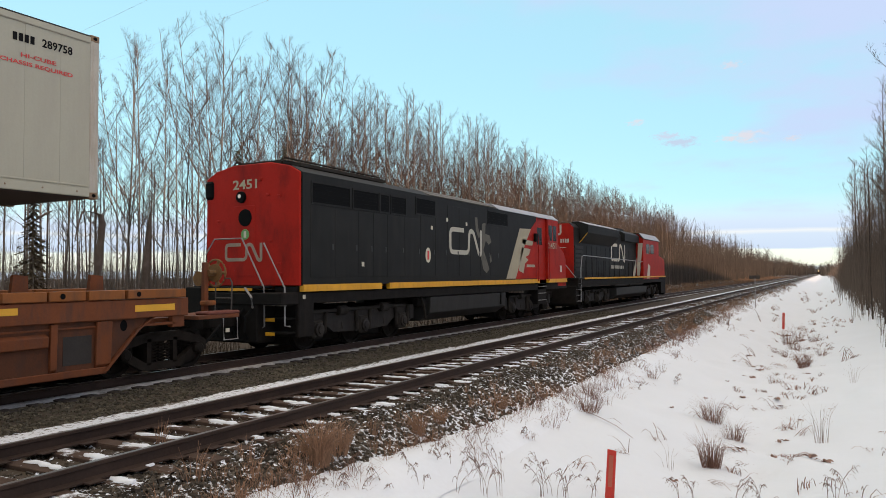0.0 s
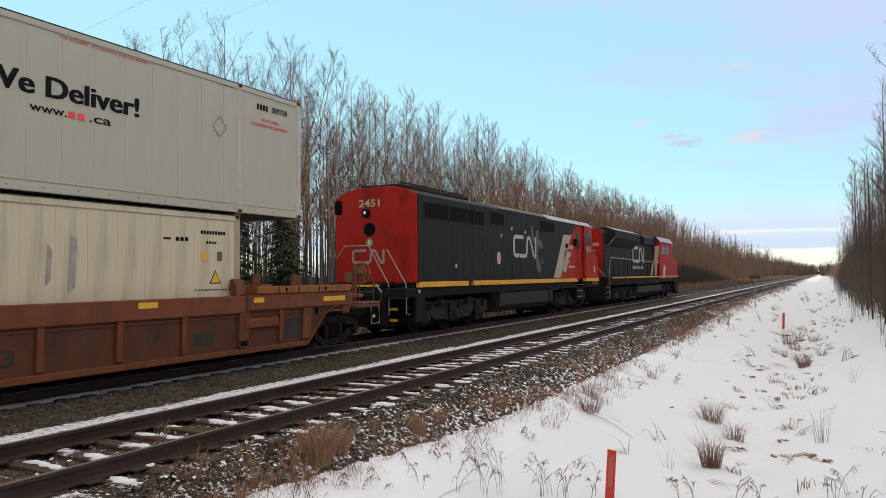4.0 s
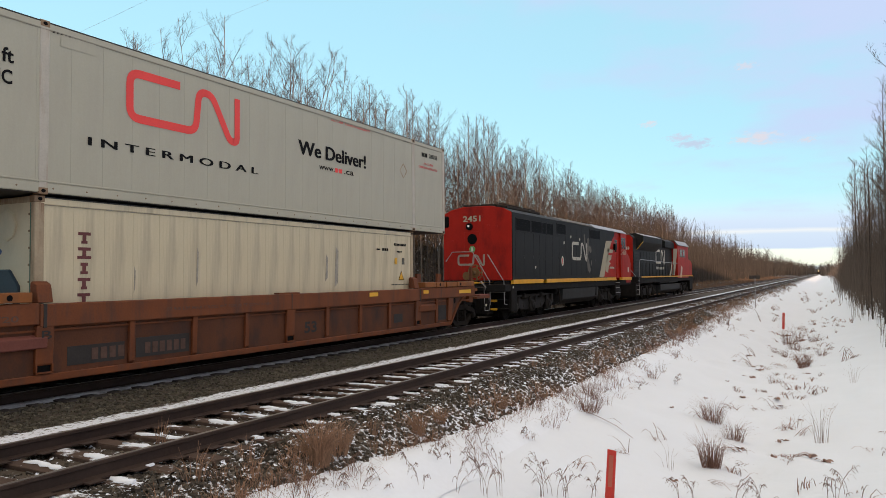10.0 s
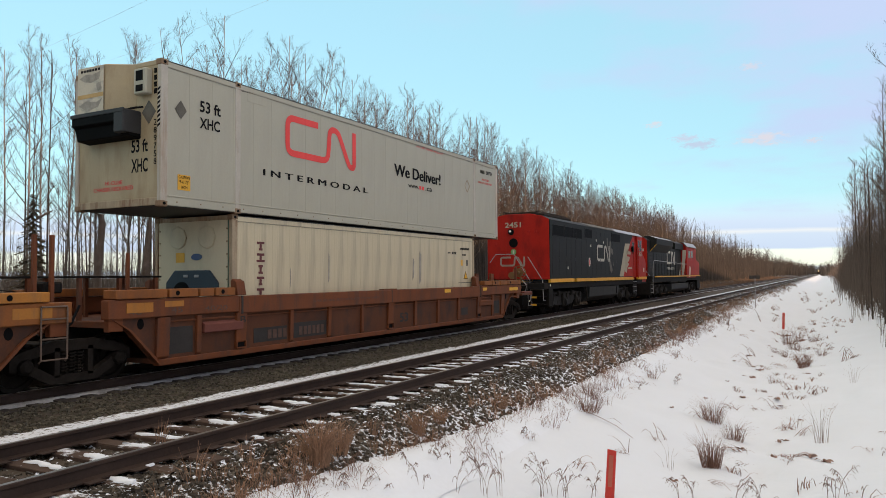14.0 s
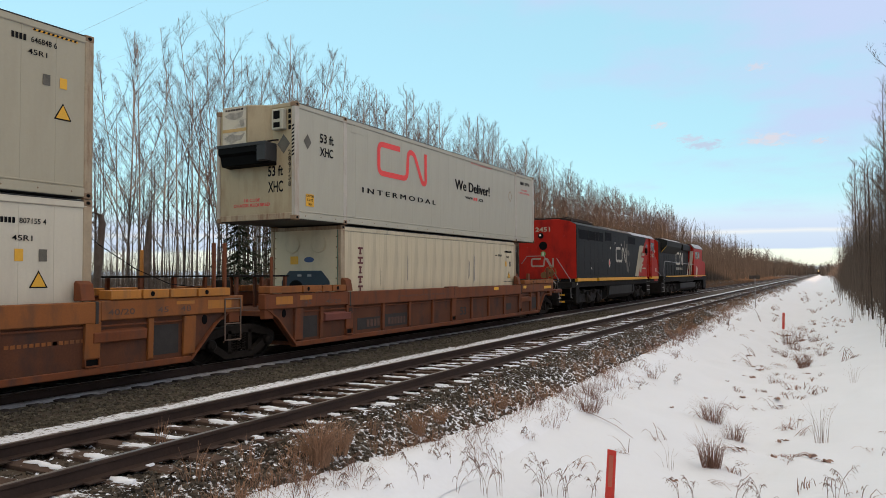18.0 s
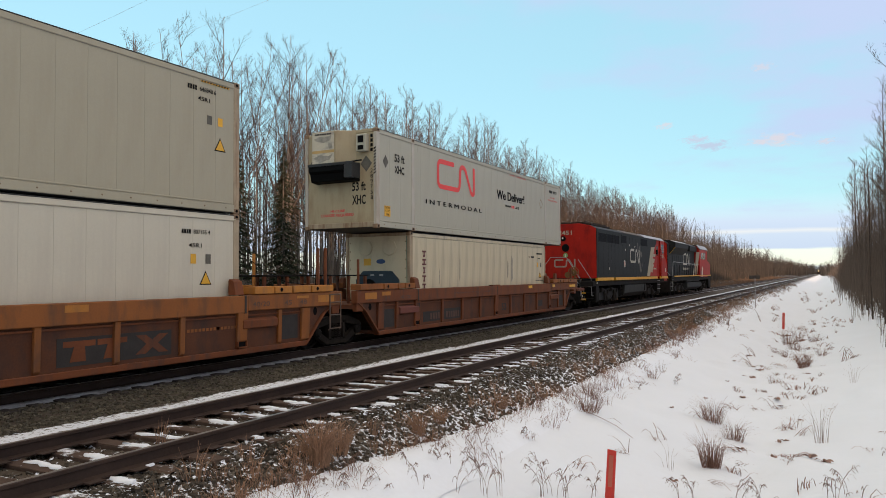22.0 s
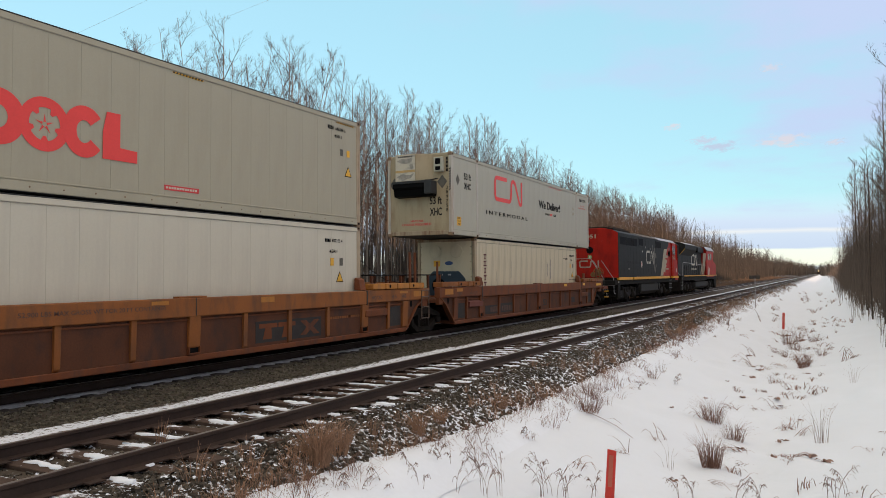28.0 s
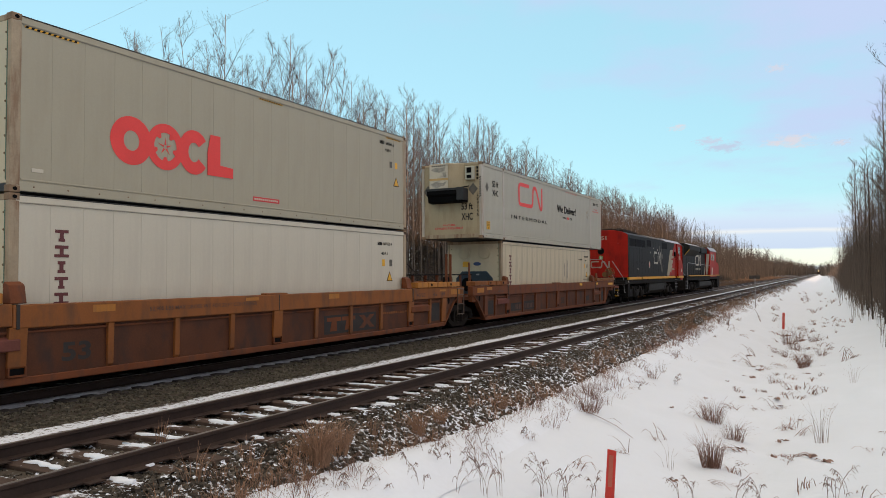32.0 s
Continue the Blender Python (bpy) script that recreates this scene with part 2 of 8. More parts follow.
M_RED = mat("red_locomotive_paint", (0.38, 0.018, 0.010), 0.5, var=0.16, scale=1.2, bump=0.05, stain=(0.14, 0.012, 0.010), amount=0.75, sscale=(1.5, 1.5, 0.6), spec=0.1)
M_BLACK = mat("dusty_black_paint", (0.0155, 0.0158, 0.0145), 0.6, var=0.25, scale=1.2, bump=0.05, stain=(0.026, 0.024, 0.022), amount=0.55, sscale=(1.0, 3.0, 0.35), spec=0.14)
M_UNDER = mat("grimy_underframe", (0.012, 0.0105, 0.0095), 0.8, var=0.4, scale=4, bump=0.3, stain=(0.026, 0.021, 0.017), amount=0.5, spec=0.15)
M_TANK = mat("dusty_fuel_tank", (0.034, 0.033, 0.031), 0.65, var=0.2, bump=0.1, stain=(0.022, 0.020, 0.018), amount=0.6, spec=0.2)
M_YELLOW = mat("yellow_stripe_paint", (0.72, 0.36, 0.02), 0.5, var=0.1, stain=(0.25, 0.13, 0.04), amount=0.5)
M_CREAM = mat("cream_stripe_paint", (0.40, 0.35, 0.24), 0.6, var=0.12, stain=(0.3, 0.26, 0.2), amount=0.5)
M_GREYLOGO = mat("light_grey_paint", (0.46, 0.43, 0.35), 0.6, var=0.1)
M_FADED = mat("faded_grey_paint", (0.11, 0.10, 0.08), 0.7, var=0.3, scale=5)
# for black parts; also paints the shade inside holes and openings
M_DARK = mat("black_part_and_hole_shade", (0.003, 0.003, 0.003), 0.7, var=0.2, spec=0.1)
M_GLASS = mat("dark_window_glass", (0.008, 0.009, 0.010), 0.2, var=0.05, bump=0, spec=0.12)
M_STEEL = mat("grey_handrail_steel", (0.30, 0.29, 0.28), 0.45, 0.3, var=0.15)
M_ROOF = mat("silver_roof_paint", (0.35, 0.37, 0.40), 0.5, var=0.2)
M_LIGHTGREY = mat("pale_grey_container_paint", (0.425, 0.402, 0.312), 0.5, var=0.06, scale=0.8, bump=0.04, stain=(0.36, 0.32, 0.26), amount=0.35, sscale=(1.0, 2.5, 0.4))
M_TAUPE = mat("grey_beige_container_paint", (0.395, 0.355, 0.255), 0.5, var=0.05, scale=0.8, bump=0.04, stain=(0.34, 0.295, 0.205), amount=0.4, sscale=(1.0, 2.5, 0.4))
M_WHITE = mat("white_container_paint", (0.59, 0.54, 0.425), 0.5, var=0.05, scale=0.8, bump=0.04, stain=(0.45, 0.40, 0.32), amount=0.35, sscale=(1.0, 2.5, 0.4))
M_OLDWHITE = mat("yellowed_white_container_paint", (0.60, 0.515, 0.345), 0.5, var=0.06, scale=0.8, bump=0.04, stain=(0.30, 0.25, 0.18), amount=0.55, sscale=(1.0, 3.5, 0.3))
M_POST = mat("rust_streaked_corner_post", (0.37, 0.29, 0.19), 0.65, var=0.2, scale=3, bump=0.12, stain=(0.17, 0.075, 0.032), amount=0.95, sscale=(4, 4, 0.6))
M_CASTING = mat("rusty_corner_casting", (0.23, 0.15, 0.09), 0.8, var=0.3, scale=6, bump=0.3)
M_SEAL = mat("black_container_roof_edge", (0.03, 0.03, 0.03), 0.6, var=0.2)
M_PANEL = mat("grimy_rust_brown_panel", (0.098, 0.032, 0.0115), 0.8, var=0.3, scale=1.2, bump=0.15, stain=(0.035, 0.022, 0.018), amount=0.85, sscale=(1, 1.6, 0.9))
M_RUST = mat("rust_brown_car_paint", (0.158, 0.044, 0.0115), 0.75, var=0.25, scale=1.5, bump=0.15, stain=(0.06, 0.033, 0.024), amount=0.8, sscale=(1, 2.5, 0.5))
M_ORANGE = mat("faded_orange_car_paint", (0.245, 0.080, 0.0155), 0.7, var=0.15, scale=1.5, bump=0.12, stain=(0.09, 0.045, 0.026), amount=0.85, sscale=(1, 2.0, 0.6))
M_OCHRE = mat("ochre_car_paint", (0.42, 0.165, 0.026), 0.7, var=0.15, bump=0.1, stain=(0.18, 0.10, 0.05), amount=0.6)
M_PATCH = mat("dark_paint_patch", (0.034, 0.029, 0.026), 0.8, var=0.25, scale=4)
M_LOGORED = mat("red_vinyl", (0.80, 0.06, 0.05), 0.5, var=0.08, bump=0)
M_INK = mat("black_lettering", (0.008, 0.008, 0.0085), 0.7, var=0.1, bump=0, spec=0.1)
M_FADEDINK = mat("worn_dark_lettering", (0.10, 0.055, 0.04), 0.8, var=0.3, scale=8, bump=0)
M_BROWNINK = mat("maroon_lettering", (0.13, 0.035, 0.035), 0.6, var=0.1, bump=0)
M_REDINK = mat("red_lettering", (0.62, 0.055, 0.055), 0.6, var=0.1, bump=0)
M_STICKER = mat("yellow_sticker", (0.72, 0.38, 0.03), 0.5, var=0.1, bump=0)
M_NAVY = mat("navy_machine_cover", (0.02, 0.035, 0.05), 0.5, var=0.2)
M_STAKE = mat("red_marker_stake_paint", (0.52, 0.035, 0.022), 0.6, var=0.25, scale=5, stain=(0.22, 0.05, 0.03), amount=0.6, sscale=(6, 6, 1.5))
M_SIGN = mat("dark_sign_metal", (0.05, 0.042, 0.036), 0.8, var=0.3)
M_WIRE = mat("overhead_wire", (0.36, 0.38, 0.41), 0.6, bump=0)
M_LAMP = glow("lamp_lens", (0.8, 0.76, 0.68), 0.08)
M_CLOUDS = []
# glow of the small orange spot at the end of the line
M_FARGLOW = glow("far_orange_glow", (1.0, 0.5, 0.18), 6.0)


# ---- mesh helpers ----
def part(name, bm, material, parent=None, label="", smooth=False):
    me = bpy.data.meshes.new(name)
    bm.to_mesh(me)
    bm.free()
    me.materials.append(material)
    if smooth:
        me.polygons.foreach_set("use_smooth", [True] * len(me.polygons))
    ob = new(name, me)
    ob.parent = parent
    if label:
        ob["label"] = label
    return ob


def thing(name, label, category, m=None, group="", kind=""):
    ob = new(name)
    ob.empty_display_size = 0.3
    if m is not None:
        ob.matrix_world = m
    return tagged(ob, label, category, group, kind)


def B():
    return bmesh.new()


def box(bm, x0, x1, y0, y1, z0, z1, bevel=0.0):
    vs = [bm.verts.new((x, y, z)) for x in (x0, x1) for y in (y0, y1) for z in (z0, z1)]
    fs = [bm.faces.new([vs[i] for i in f]) for f in ((0, 1, 3, 2), (4, 6, 7, 5), (0, 4, 5, 1), (2, 3, 7, 6), (0, 2, 6, 4), (1, 5, 7, 3))]
    if bevel:
        es = list({e for f in fs for e in f.edges})
        bmesh.ops.bevel(bm, geom=es, offset=bevel, segments=1, affect="EDGES", profile=0.5)
    return bm


def prism(bm, pts, axis, a, b, bevel=0.0):
    """A polygon, extruded from a to b along an axis; points are the other two coordinates in order."""
    def at(p, v):
        return (v, p[0], p[1]) if axis == "x" else (p[0], v, p[1]) if axis == "y" else (p[0], p[1], v)
    lo, hi = [bm.verts.new(at(p, a)) for p in pts], [bm.verts.new(at(p, b)) for p in pts]
    n = len(pts)
    fs = [bm.faces.new(lo), bm.faces.new(hi[::-1])] + [bm.faces.new((lo[i], hi[i], hi[(i + 1) % n], lo[(i + 1) % n])) for i in range(n)]
    bmesh.ops.recalc_face_normals(bm, faces=fs)
    if bevel:
        bmesh.ops.bevel(bm, geom=list({e for f in fs for e in f.edges}), offset=bevel, segments=1, affect="EDGES", profile=0.5)
    return bm


def rod(bm, pts, r, seg=6, taper=1.0):
    """A round bar along a line of points."""
    pts = [Vector(p) for p in pts]
    rings = []
    for i, p in enumerate(pts):
        d = (pts[min(i + 1, len(pts) - 1)] - pts[max(i - 1, 0)]).normalized()
        u = d.orthogonal().normalized() if abs(d.z) < 0.9 else Vector((1, 0, 0)).cross(d).normalized()
        v = d.cross(u)
        k = r * (1 + (taper - 1) * i / max(1, len(pts) - 1))
        rings.append([bm.verts.new(p + k * (math.cos(2 * math.pi * j / seg) * u + math.sin(2 * math.pi * j / seg) * v)) for j in range(seg)])
    for a, b in zip(rings, rings[1:]):
        for j in range(seg):
            bm.faces.new((a[j], a[(j + 1) % seg], b[(j + 1) % seg], b[j]))
    bm.faces.new(rings[0][::-1]), bm.faces.new(rings[-1])
    return bm


def disc(bm, axis, c, profile, seg=24):
    """A turned body about an axis through c; profile: (along, radius) pairs."""
    c = Vector(c)
    ax = {"x": Vector((1, 0, 0)), "y": Vector((0, 1, 0)), "z": Vector((0, 0, 1))}[axis]
    u = ax.orthogonal().normalized()
    v = ax.cross(u)
    rings = [[bm.verts.new(c + ax * a + r * (math.cos(2 * math.pi * j / seg) * u + math.sin(2 * math.pi * j / seg) * v)) for j in range(seg)] for a, r in profile]
    for a, b in zip(rings, rings[1:]):
        for j in range(seg):
            bm.faces.new((a[j], a[(j + 1) % seg], b[(j + 1) % seg], b[j]))
    bm.faces.new(rings[0][::-1]), bm.faces.new(rings[-1])
    return bm


SIDE = Matrix(((0, 0, 1, 0), (1, 0, 0, 0), (0, 1, 0, 0), (0, 0, 0, 1)))      # drawing on a face that looks along +x: across = y, up = z
SIDE_BACK = Matrix(((0, 0, -1, 0), (-1, 0, 0, 0), (0, 1, 0, 0), (0, 0, 0, 1)))
REAR = Matrix(((1, 0, 0, 0), (0, 0, -1, 0), (0, 1, 0, 0), (0, 0, 0, 1)))     # on a face that looks along -y: across = x, up = z
TEXTS = {}
STROKED = ("I N T E R M O D A L", "We Deliver!")
BOLD = {"HI-CUBE": 0.022, "CHASSIS REQUIRED": 0.022, "289758": 0.02, "We Deliver!": 0.010, "I N T E R M O D A L": 0.0, "53 ft": 0.022, "XHC": 0.022, "53": 0.03, "2451": 0.022}


def text_bm(s, a0, a1, b0, b1, m, proud):
    """Lettering that fills the box a0..a1 across, b0..b1 up, on the drawing plane m at distance proud."""
    if s not in TEXTS:
        cu = bpy.data.curves.new("lettering", "FONT")
        cu.body, cu.resolution_u, cu.offset = s, 3, BOLD.get(s, 0.012)
        ob = new("lettering", cu)
        me = bpy.data.meshes.new_from_object(ob.evaluated_get(bpy.context.evaluated_depsgraph_get()))
        bpy.data.objects.remove(ob)
        TEXTS[s] = me
    bm = B()
    for k in (-1, 0, 1) if s in STROKED else (0,):
        old = len(bm.verts)
        bm.from_mesh(TEXTS[s])
        bm.verts.ensure_lookup_table()
        for v in bm.verts[old:]:
            v.co += Vector((k * 0.028, 0, k * 0.0007))
    xs, ys = [v.co.x for v in bm.verts], [v.co.y for v in bm.verts]
    x0, x1, y0, y1 = min(xs), max(xs), min(ys), max(ys)
    for v in bm.verts:
        v.co = m @ Vector((a0 + (v.co.x - x0) / (x1 - x0) * (a1 - a0), b0 + (v.co.y - y0) / (y1 - y0) * (b1 - b0), proud + v.co.z))
    return bm


def letters(name, s, a0, a1, b0, b1, m, proud, material, parent, label=""):
    """Lettering with one part for each separate glyph."""
    src = text_bm(s, a0, a1, b0, b1, m, proud)
    todo = set(src.verts)
    while todo:
        stack, island = [todo.pop()], set()
        while stack:
            v = stack.pop()
            island.add(v)
            for e in v.link_edges:
                o = e.other_vert(v)
                if o in todo:
                    todo.discard(o)
                    stack.append(o)
        bm, made = B(), {}
        for v in island:
            made[v] = bm.verts.new(v.co)
        for f in {f for v in island for f in v.link_faces}:
            bm.faces.new([made[v] for v in f.verts])
        part(name, bm, material, parent, label)
    src.free()


def flat(bm, pts, m, proud, depth=0.004):
    """A thin plate of any outline on the drawing plane."""
    hi = [bm.verts.new(m @ Vector((a, b, proud))) for a, b in pts]
    lo = [bm.verts.new(m @ Vector((a, b, proud - depth))) for a, b in pts]
    n = len(pts)
    fs = [bm.faces.new(hi), bm.faces.new(lo[::-1])] + [bm.faces.new((lo[i], lo[(i + 1) % n], hi[(i + 1) % n], hi[i])) for i in range(n)]
    bmesh.ops.recalc_face_normals(bm, faces=fs)
    return bm


def rect(a0, a1, b0, b1):
    return [(a0, b0), (a1, b0), (a1, b1), (a0, b1)]


def bar_row(name, material, parent, a0, a1, b0, b1, n, m, proud, gap=0.3):
    """Unreadable or private writing: a row of plain bars, each a part."""
    w = (a1 - a0) / n
    for i in range(n):
        part(name, flat(B(), rect(a0 + i * w, a0 + (i + 1 - gap) * w, b0, b1), m, proud), material, parent)


def ribbon(bm, pts, width, m, proud, arc=0.12, steps=5):
    """A band of even width along a line with rounded bends."""
    pts = [Vector(p) for p in pts]
    path = [pts[0]]
    for a, b, c in zip(pts, pts[1:], pts[2:]):
        u, v = (a - b), (c - b)
        r = min(arc, 0.5 * u.length, 0.5 * v.length)
        p, q = b + u.normalized() * r, b + v.normalized() * r
        for i in range(steps + 1):
            k = i / steps
            path.append((1 - k) ** 2 * p + 2 * k * (1 - k) * b + k * k * q)
    path.append(pts[-1])
    rows = []
    for i, p in enumerate(path):
        d = (path[min(i + 1, len(path) - 1)] - path[max(i - 1, 0)]).normalized()
        nrm = Vector((-d.y, d.x))
        rows.append([bm.verts.new(m @ Vector((*(p + nrm * s * width / 2), proud))) for s in (1, -1)])
    for a, b in zip(rows, rows[1:]):
        bm.faces.new((a[0], a[1], b[1], b[0]))
    bmesh.ops.recalc_face_normals(bm, faces=bm.faces[:])
    return bm


def mark_band(a0, a1, b0, b1):
    """The winding band of the railway's mark, fitted into a box."""
    w, h = a1 - a0, b1 - b0
    t = 0.145 * h
    P = lambda u, v: (a0 + u * w, b0 + v * h)
    e = t / 2 / w
    f = t / 2 / h
    return [P(0.43, 1 - f), P(e, 1 - f), P(e, f + 0.04), P(0.57 + e * 0, f + 0.04), P(0.60, 1 - f), P(0.72, 1 - f), P(0.90, f), P(1 - e, f), P(1 - e, 1.0)], t


# ---- the ground ----
PROFILE = [(-900, 0.4), (-60, -0.2), (-24, -0.35), (-20, -0.75), (-17, -0.9), (-15.4, -0.6), (-14.5, -0.24), (-11.2, -0.2), (-10.5, -0.27), (-9.7, -0.22), (-8.7, -0.13),
           (-5.75, -0.10), (-5.4, -0.22), (-4.9, -0.5), (-4.3, -0.66), (-3.0, -1.0), (-2.0, -1.28), (-1.0, -1.32), (0.2, -1.12), (1.5, -0.8), (3.5, -0.5), (9, -0.3), (60, -0.1), (900, 0.4)]


HUMMOCKS = [(-1.85, 16.1, 0.16, 0.32), (-1.55, 15.75, 0.12, 0.25), (-0.75, 14.7, 0.10, 0.4), (-0.95, 19.5, 0.12, 0.4), (-4.5, 7.6, 0.10, 0.6), (-1.6, 23.5, 0.12, 0.5), (-0.5, 13.2, 0.08, 0.4)]


def smooth01(t):
    t = min(1.0, max(0.0, t))
    return t * t * (3 - 2 * t)


def ground_z(x, y):
    for (xa, za), (xb, zb) in zip(PROFILE, PROFILE[1:]):
        if x <= xb:
            z = za + (zb - za) * max(0.0, (x - xa) / (xb - xa))
            break
    else:
        z = PROFILE[-1][1]
    if x > -4.8:
        k = smooth01((x + 4.8) / 1.2)
        z += k * (0.11 * noise.noise((x * 0.5, y * 0.4, 3)) + 0.09 * noise.noise((x * 1.6, y * 1.1, 7)) * (1.0 if x > -3.6 else 0.5))
        if y < 60:
            z += k * 0.05 * noise.noise((x * 3.7, y * 3.0, 1)) * smooth01(0.5 + 1.4 * noise.noise((x * 0.6, y * 0.5, 21)))
        # hummocks where the grass tussocks lie under the snow
        if y < 70:
            z += k * 0.10 * noise.noise((x * 2.1, y * 1.5, 12)) * math.exp(-((x + 1.3) / 1.1) ** 2)
            for hx, hy, hh, hr in HUMMOCKS:
                z += hh * math.exp(-((x - hx) ** 2 + (y - hy) ** 2) / (hr * hr))
        # the rise on which the camera stands
        z += smooth01((5.2 - math.hypot(x, y)) / 2.6) * (0.28 - z) * k
        # unseen wooded rise added on the camera's side to block the low sun
        z += 10.5 * smooth01((x - 9 - 0.16 * max(0.0, y)) / 24) * smooth01((260 - abs(y)) / 120)
    elif x < -15:
        z += smooth01((-15 - x) / 2) * 0.12 * noise.noise((x * 0.4, y * 0.3, 5))
    return z


def steps(stops):
    out = []
    for (a, b, d) in stops:
        n = max(1, round((b - a) / d))
        out += [a + (b - a) * i / n for i in range(n)]
    return out + [stops[-1][1]]


GX = steps([(-900, -100, 100), (-100, -30, 7), (-30, -16, 1), (-16, -11, 0.5), (-11, -8, 0.4), (-8, -5.5, 0.4), (-5.5, -4.3, 0.15), (-4.3, 3, 0.22), (3, 8, 0.6), (8, 40, 2), (40, 100, 12), (100, 900, 100)])
GY = steps([(-900, -60, 120), (-60, -6, 4), (-6, 5, 0.5), (5, 26, 0.22), (26, 60, 0.8), (60, 150, 3), (150, 500, 20), (500, 1500, 100), (1500, 4500, 500)])


def build_ground():
    me = bpy.data.meshes.new("ground")
    vs = [(x, y, ground_z(x, y)) for y in GY for x in GX]
    n = len(GX)
    fs = [(j * n + i, j * n + i + 1, (j + 1) * n + i + 1, (j + 1) * n + i) for j in range(len(GY) - 1) for i in range(n - 1)]
    me.from_pydata(vs, [], fs)
    me.polygons.foreach_set("use_smooth", [True] * len(me.polygons))
    me.materials.append(M_GROUND)
    tagged(new("ground", me), "snow-covered ditch and dark gravel bed beside the rails", "ground", kind="structure")


build_ground()


# ---- the tracks ----
RAIL_SECTION = [(-0.07, -0.17), (0.07, -0.17), (0.07, -0.155), (0.012, -0.135), (0.012, -0.045), (0.036, -0.035), (0.036, -0.004), (0.03, 0.0), (-0.03, 0.0), (-0.036, -0.004), (-0.036, -0.035), (-0.012, -0.045), (-0.012, -0.135), (-0.07, -0.155)]
random.seed(4)
TIE_MESHES, CAP_MESHES = [], []


M_TIE_DARK = mat("dark_tie_wood", (0.035, 0.028, 0.024), 0.9, var=0.35, scale=3, bump=0.3)


def tie_mesh(i, material=None):
    bm = box(B(), -1.28, 1.28, -0.11, 0.11, -0.16, 0.0, 0.012)
    for v in bm.verts:
        v.co += Vector((random.uniform(-0.03, 0.03) if abs(v.co.x) > 1.2 else 0, random.uniform(-0.008, 0.008), random.uniform(-0.006, 0.004)))
    me = bpy.data.meshes.new("tie")
    bm.to_mesh(me), bm.free()
    me.materials.append(material or M_TIE)
    return me


def cap_mesh(x0, x1, cover):
    """A thin uneven slab of snow on top of a tie."""
    bm = B()
    n = 9
    y0, y1 = -0.09, 0.10
    top, lo = [], []
    for i in range(n):
        x = x0 + (x1 - x0) * i / (n - 1)
        a, b = y0 + random.uniform(0, 0.07) * (1.6 - cover), y1 - random.uniform(0, 0.09) * (1.6 - cover)
        if i in (0, n - 1):
            a, b = (a + b) / 2 - 0.02, (a + b) / 2 + 0.02
        h = random.uniform(0.008, 0.022)
        top.append((bm.verts.new((x, a + 0.012, h)), bm.verts.new((x, b - 0.012, h))))
        lo.append((bm.verts.new((x, a, -0.004)), bm.verts.new((x, b, -0.004))))
    for i in range(n - 1):
        bm.faces.new((top[i][0], top[i + 1][0], top[i + 1][1], top[i][1]))
        bm.faces.new((lo[i][0], lo[i + 1][0], top[i + 1][0], top[i][0]))
        bm.faces.new((top[i][1], top[i + 1][1], lo[i + 1][1], lo[i][1]))
    for i in (0, n - 1):
        bm.faces.new((lo[i][0], top[i][0], top[i][1], lo[i][1]))
    bmesh.ops.recalc_face_normals(bm, faces=bm.faces[:])
    me = bpy.data.meshes.new("snow_cap")
    bm.to_mesh(me), bm.free()
    me.materials.append(M_SNOW)
    me.polygons.foreach_set("use_smooth", [True] * len(me.polygons))
    return me


def build_track(name, x, z, label, ties_near, caps):
    t = thing(name, label, "railway track", pose(x, 0, z), kind="structure")
    for s in (-1, 1):
        rail = part("rail", prism(B(), [(s * 0.7525 + a, b) for a, b in RAIL_SECTION], "y", -60, 1600), M_RAIL, t, "rust-brown steel rail")
        part("rail_head", box(B(), s * 0.7525 - 0.024, s * 0.7525 + 0.024, -60, 1600, -0.002, 0.0035), M_RAILTOP, rail, "polished running surface")
    far = B()
    y = -12.0
    k = 0
    while y < 420:
        if ties_near[0] <= y <= ties_near[1]:
            ob = new("tie", TIE_MESHES[k % 6 + (0 if caps else 6)])
            ob.parent, ob.matrix_basis = t, pose(random.uniform(-0.05, 0.05) + (0.0 if caps else 0.17), y, -0.17 - random.uniform(0.0, 0.012), 0, 0, random.uniform(-1.2, 1.2))
            if caps:
                # thinner, broken cover close by; full caps farther on
                for j in (0, 1):
                    if random.random() < (((0.9 if j else 0.75) if y < 24 else (0.4 if y < 29 else 0.1)) if y > 9 else 0.65):
                        c = new("snow_cap", CAP_MESHES[j][random.randrange(5)])
                        c.parent = ob
                        c.matrix_basis = pose(random.uniform(-0.08, 0.08), random.uniform(-0.03, 0.03), 0.004) @ Matrix.Diagonal((random.uniform(0.7, 1.0), random.uniform(0.55, 0.95), 1, 1))
        elif y < 150:
            box(far, -1.28, 1.28, y - 0.11, y + 0.11, -0.33, -0.17)
        y += 0.505 + random.uniform(-0.03, 0.03)
        k += 1
    part("far_ties", far, M_TIE, t, "rows of wooden ties")["kind"] = "stuff"
    plates, spikes = B(), B()
    for i in range(70):
        yy = 2.5 + i * 0.505
        for s in (-1, 1):
            box(plates, s * 0.7525 - 0.17, s * 0.7525 + 0.17, yy - 0.09, yy + 0.09, -0.168, -0.155)
    part("tie_plates", plates, M_RAIL, t, "rusty tie plates")["kind"] = "stuff"
    return t


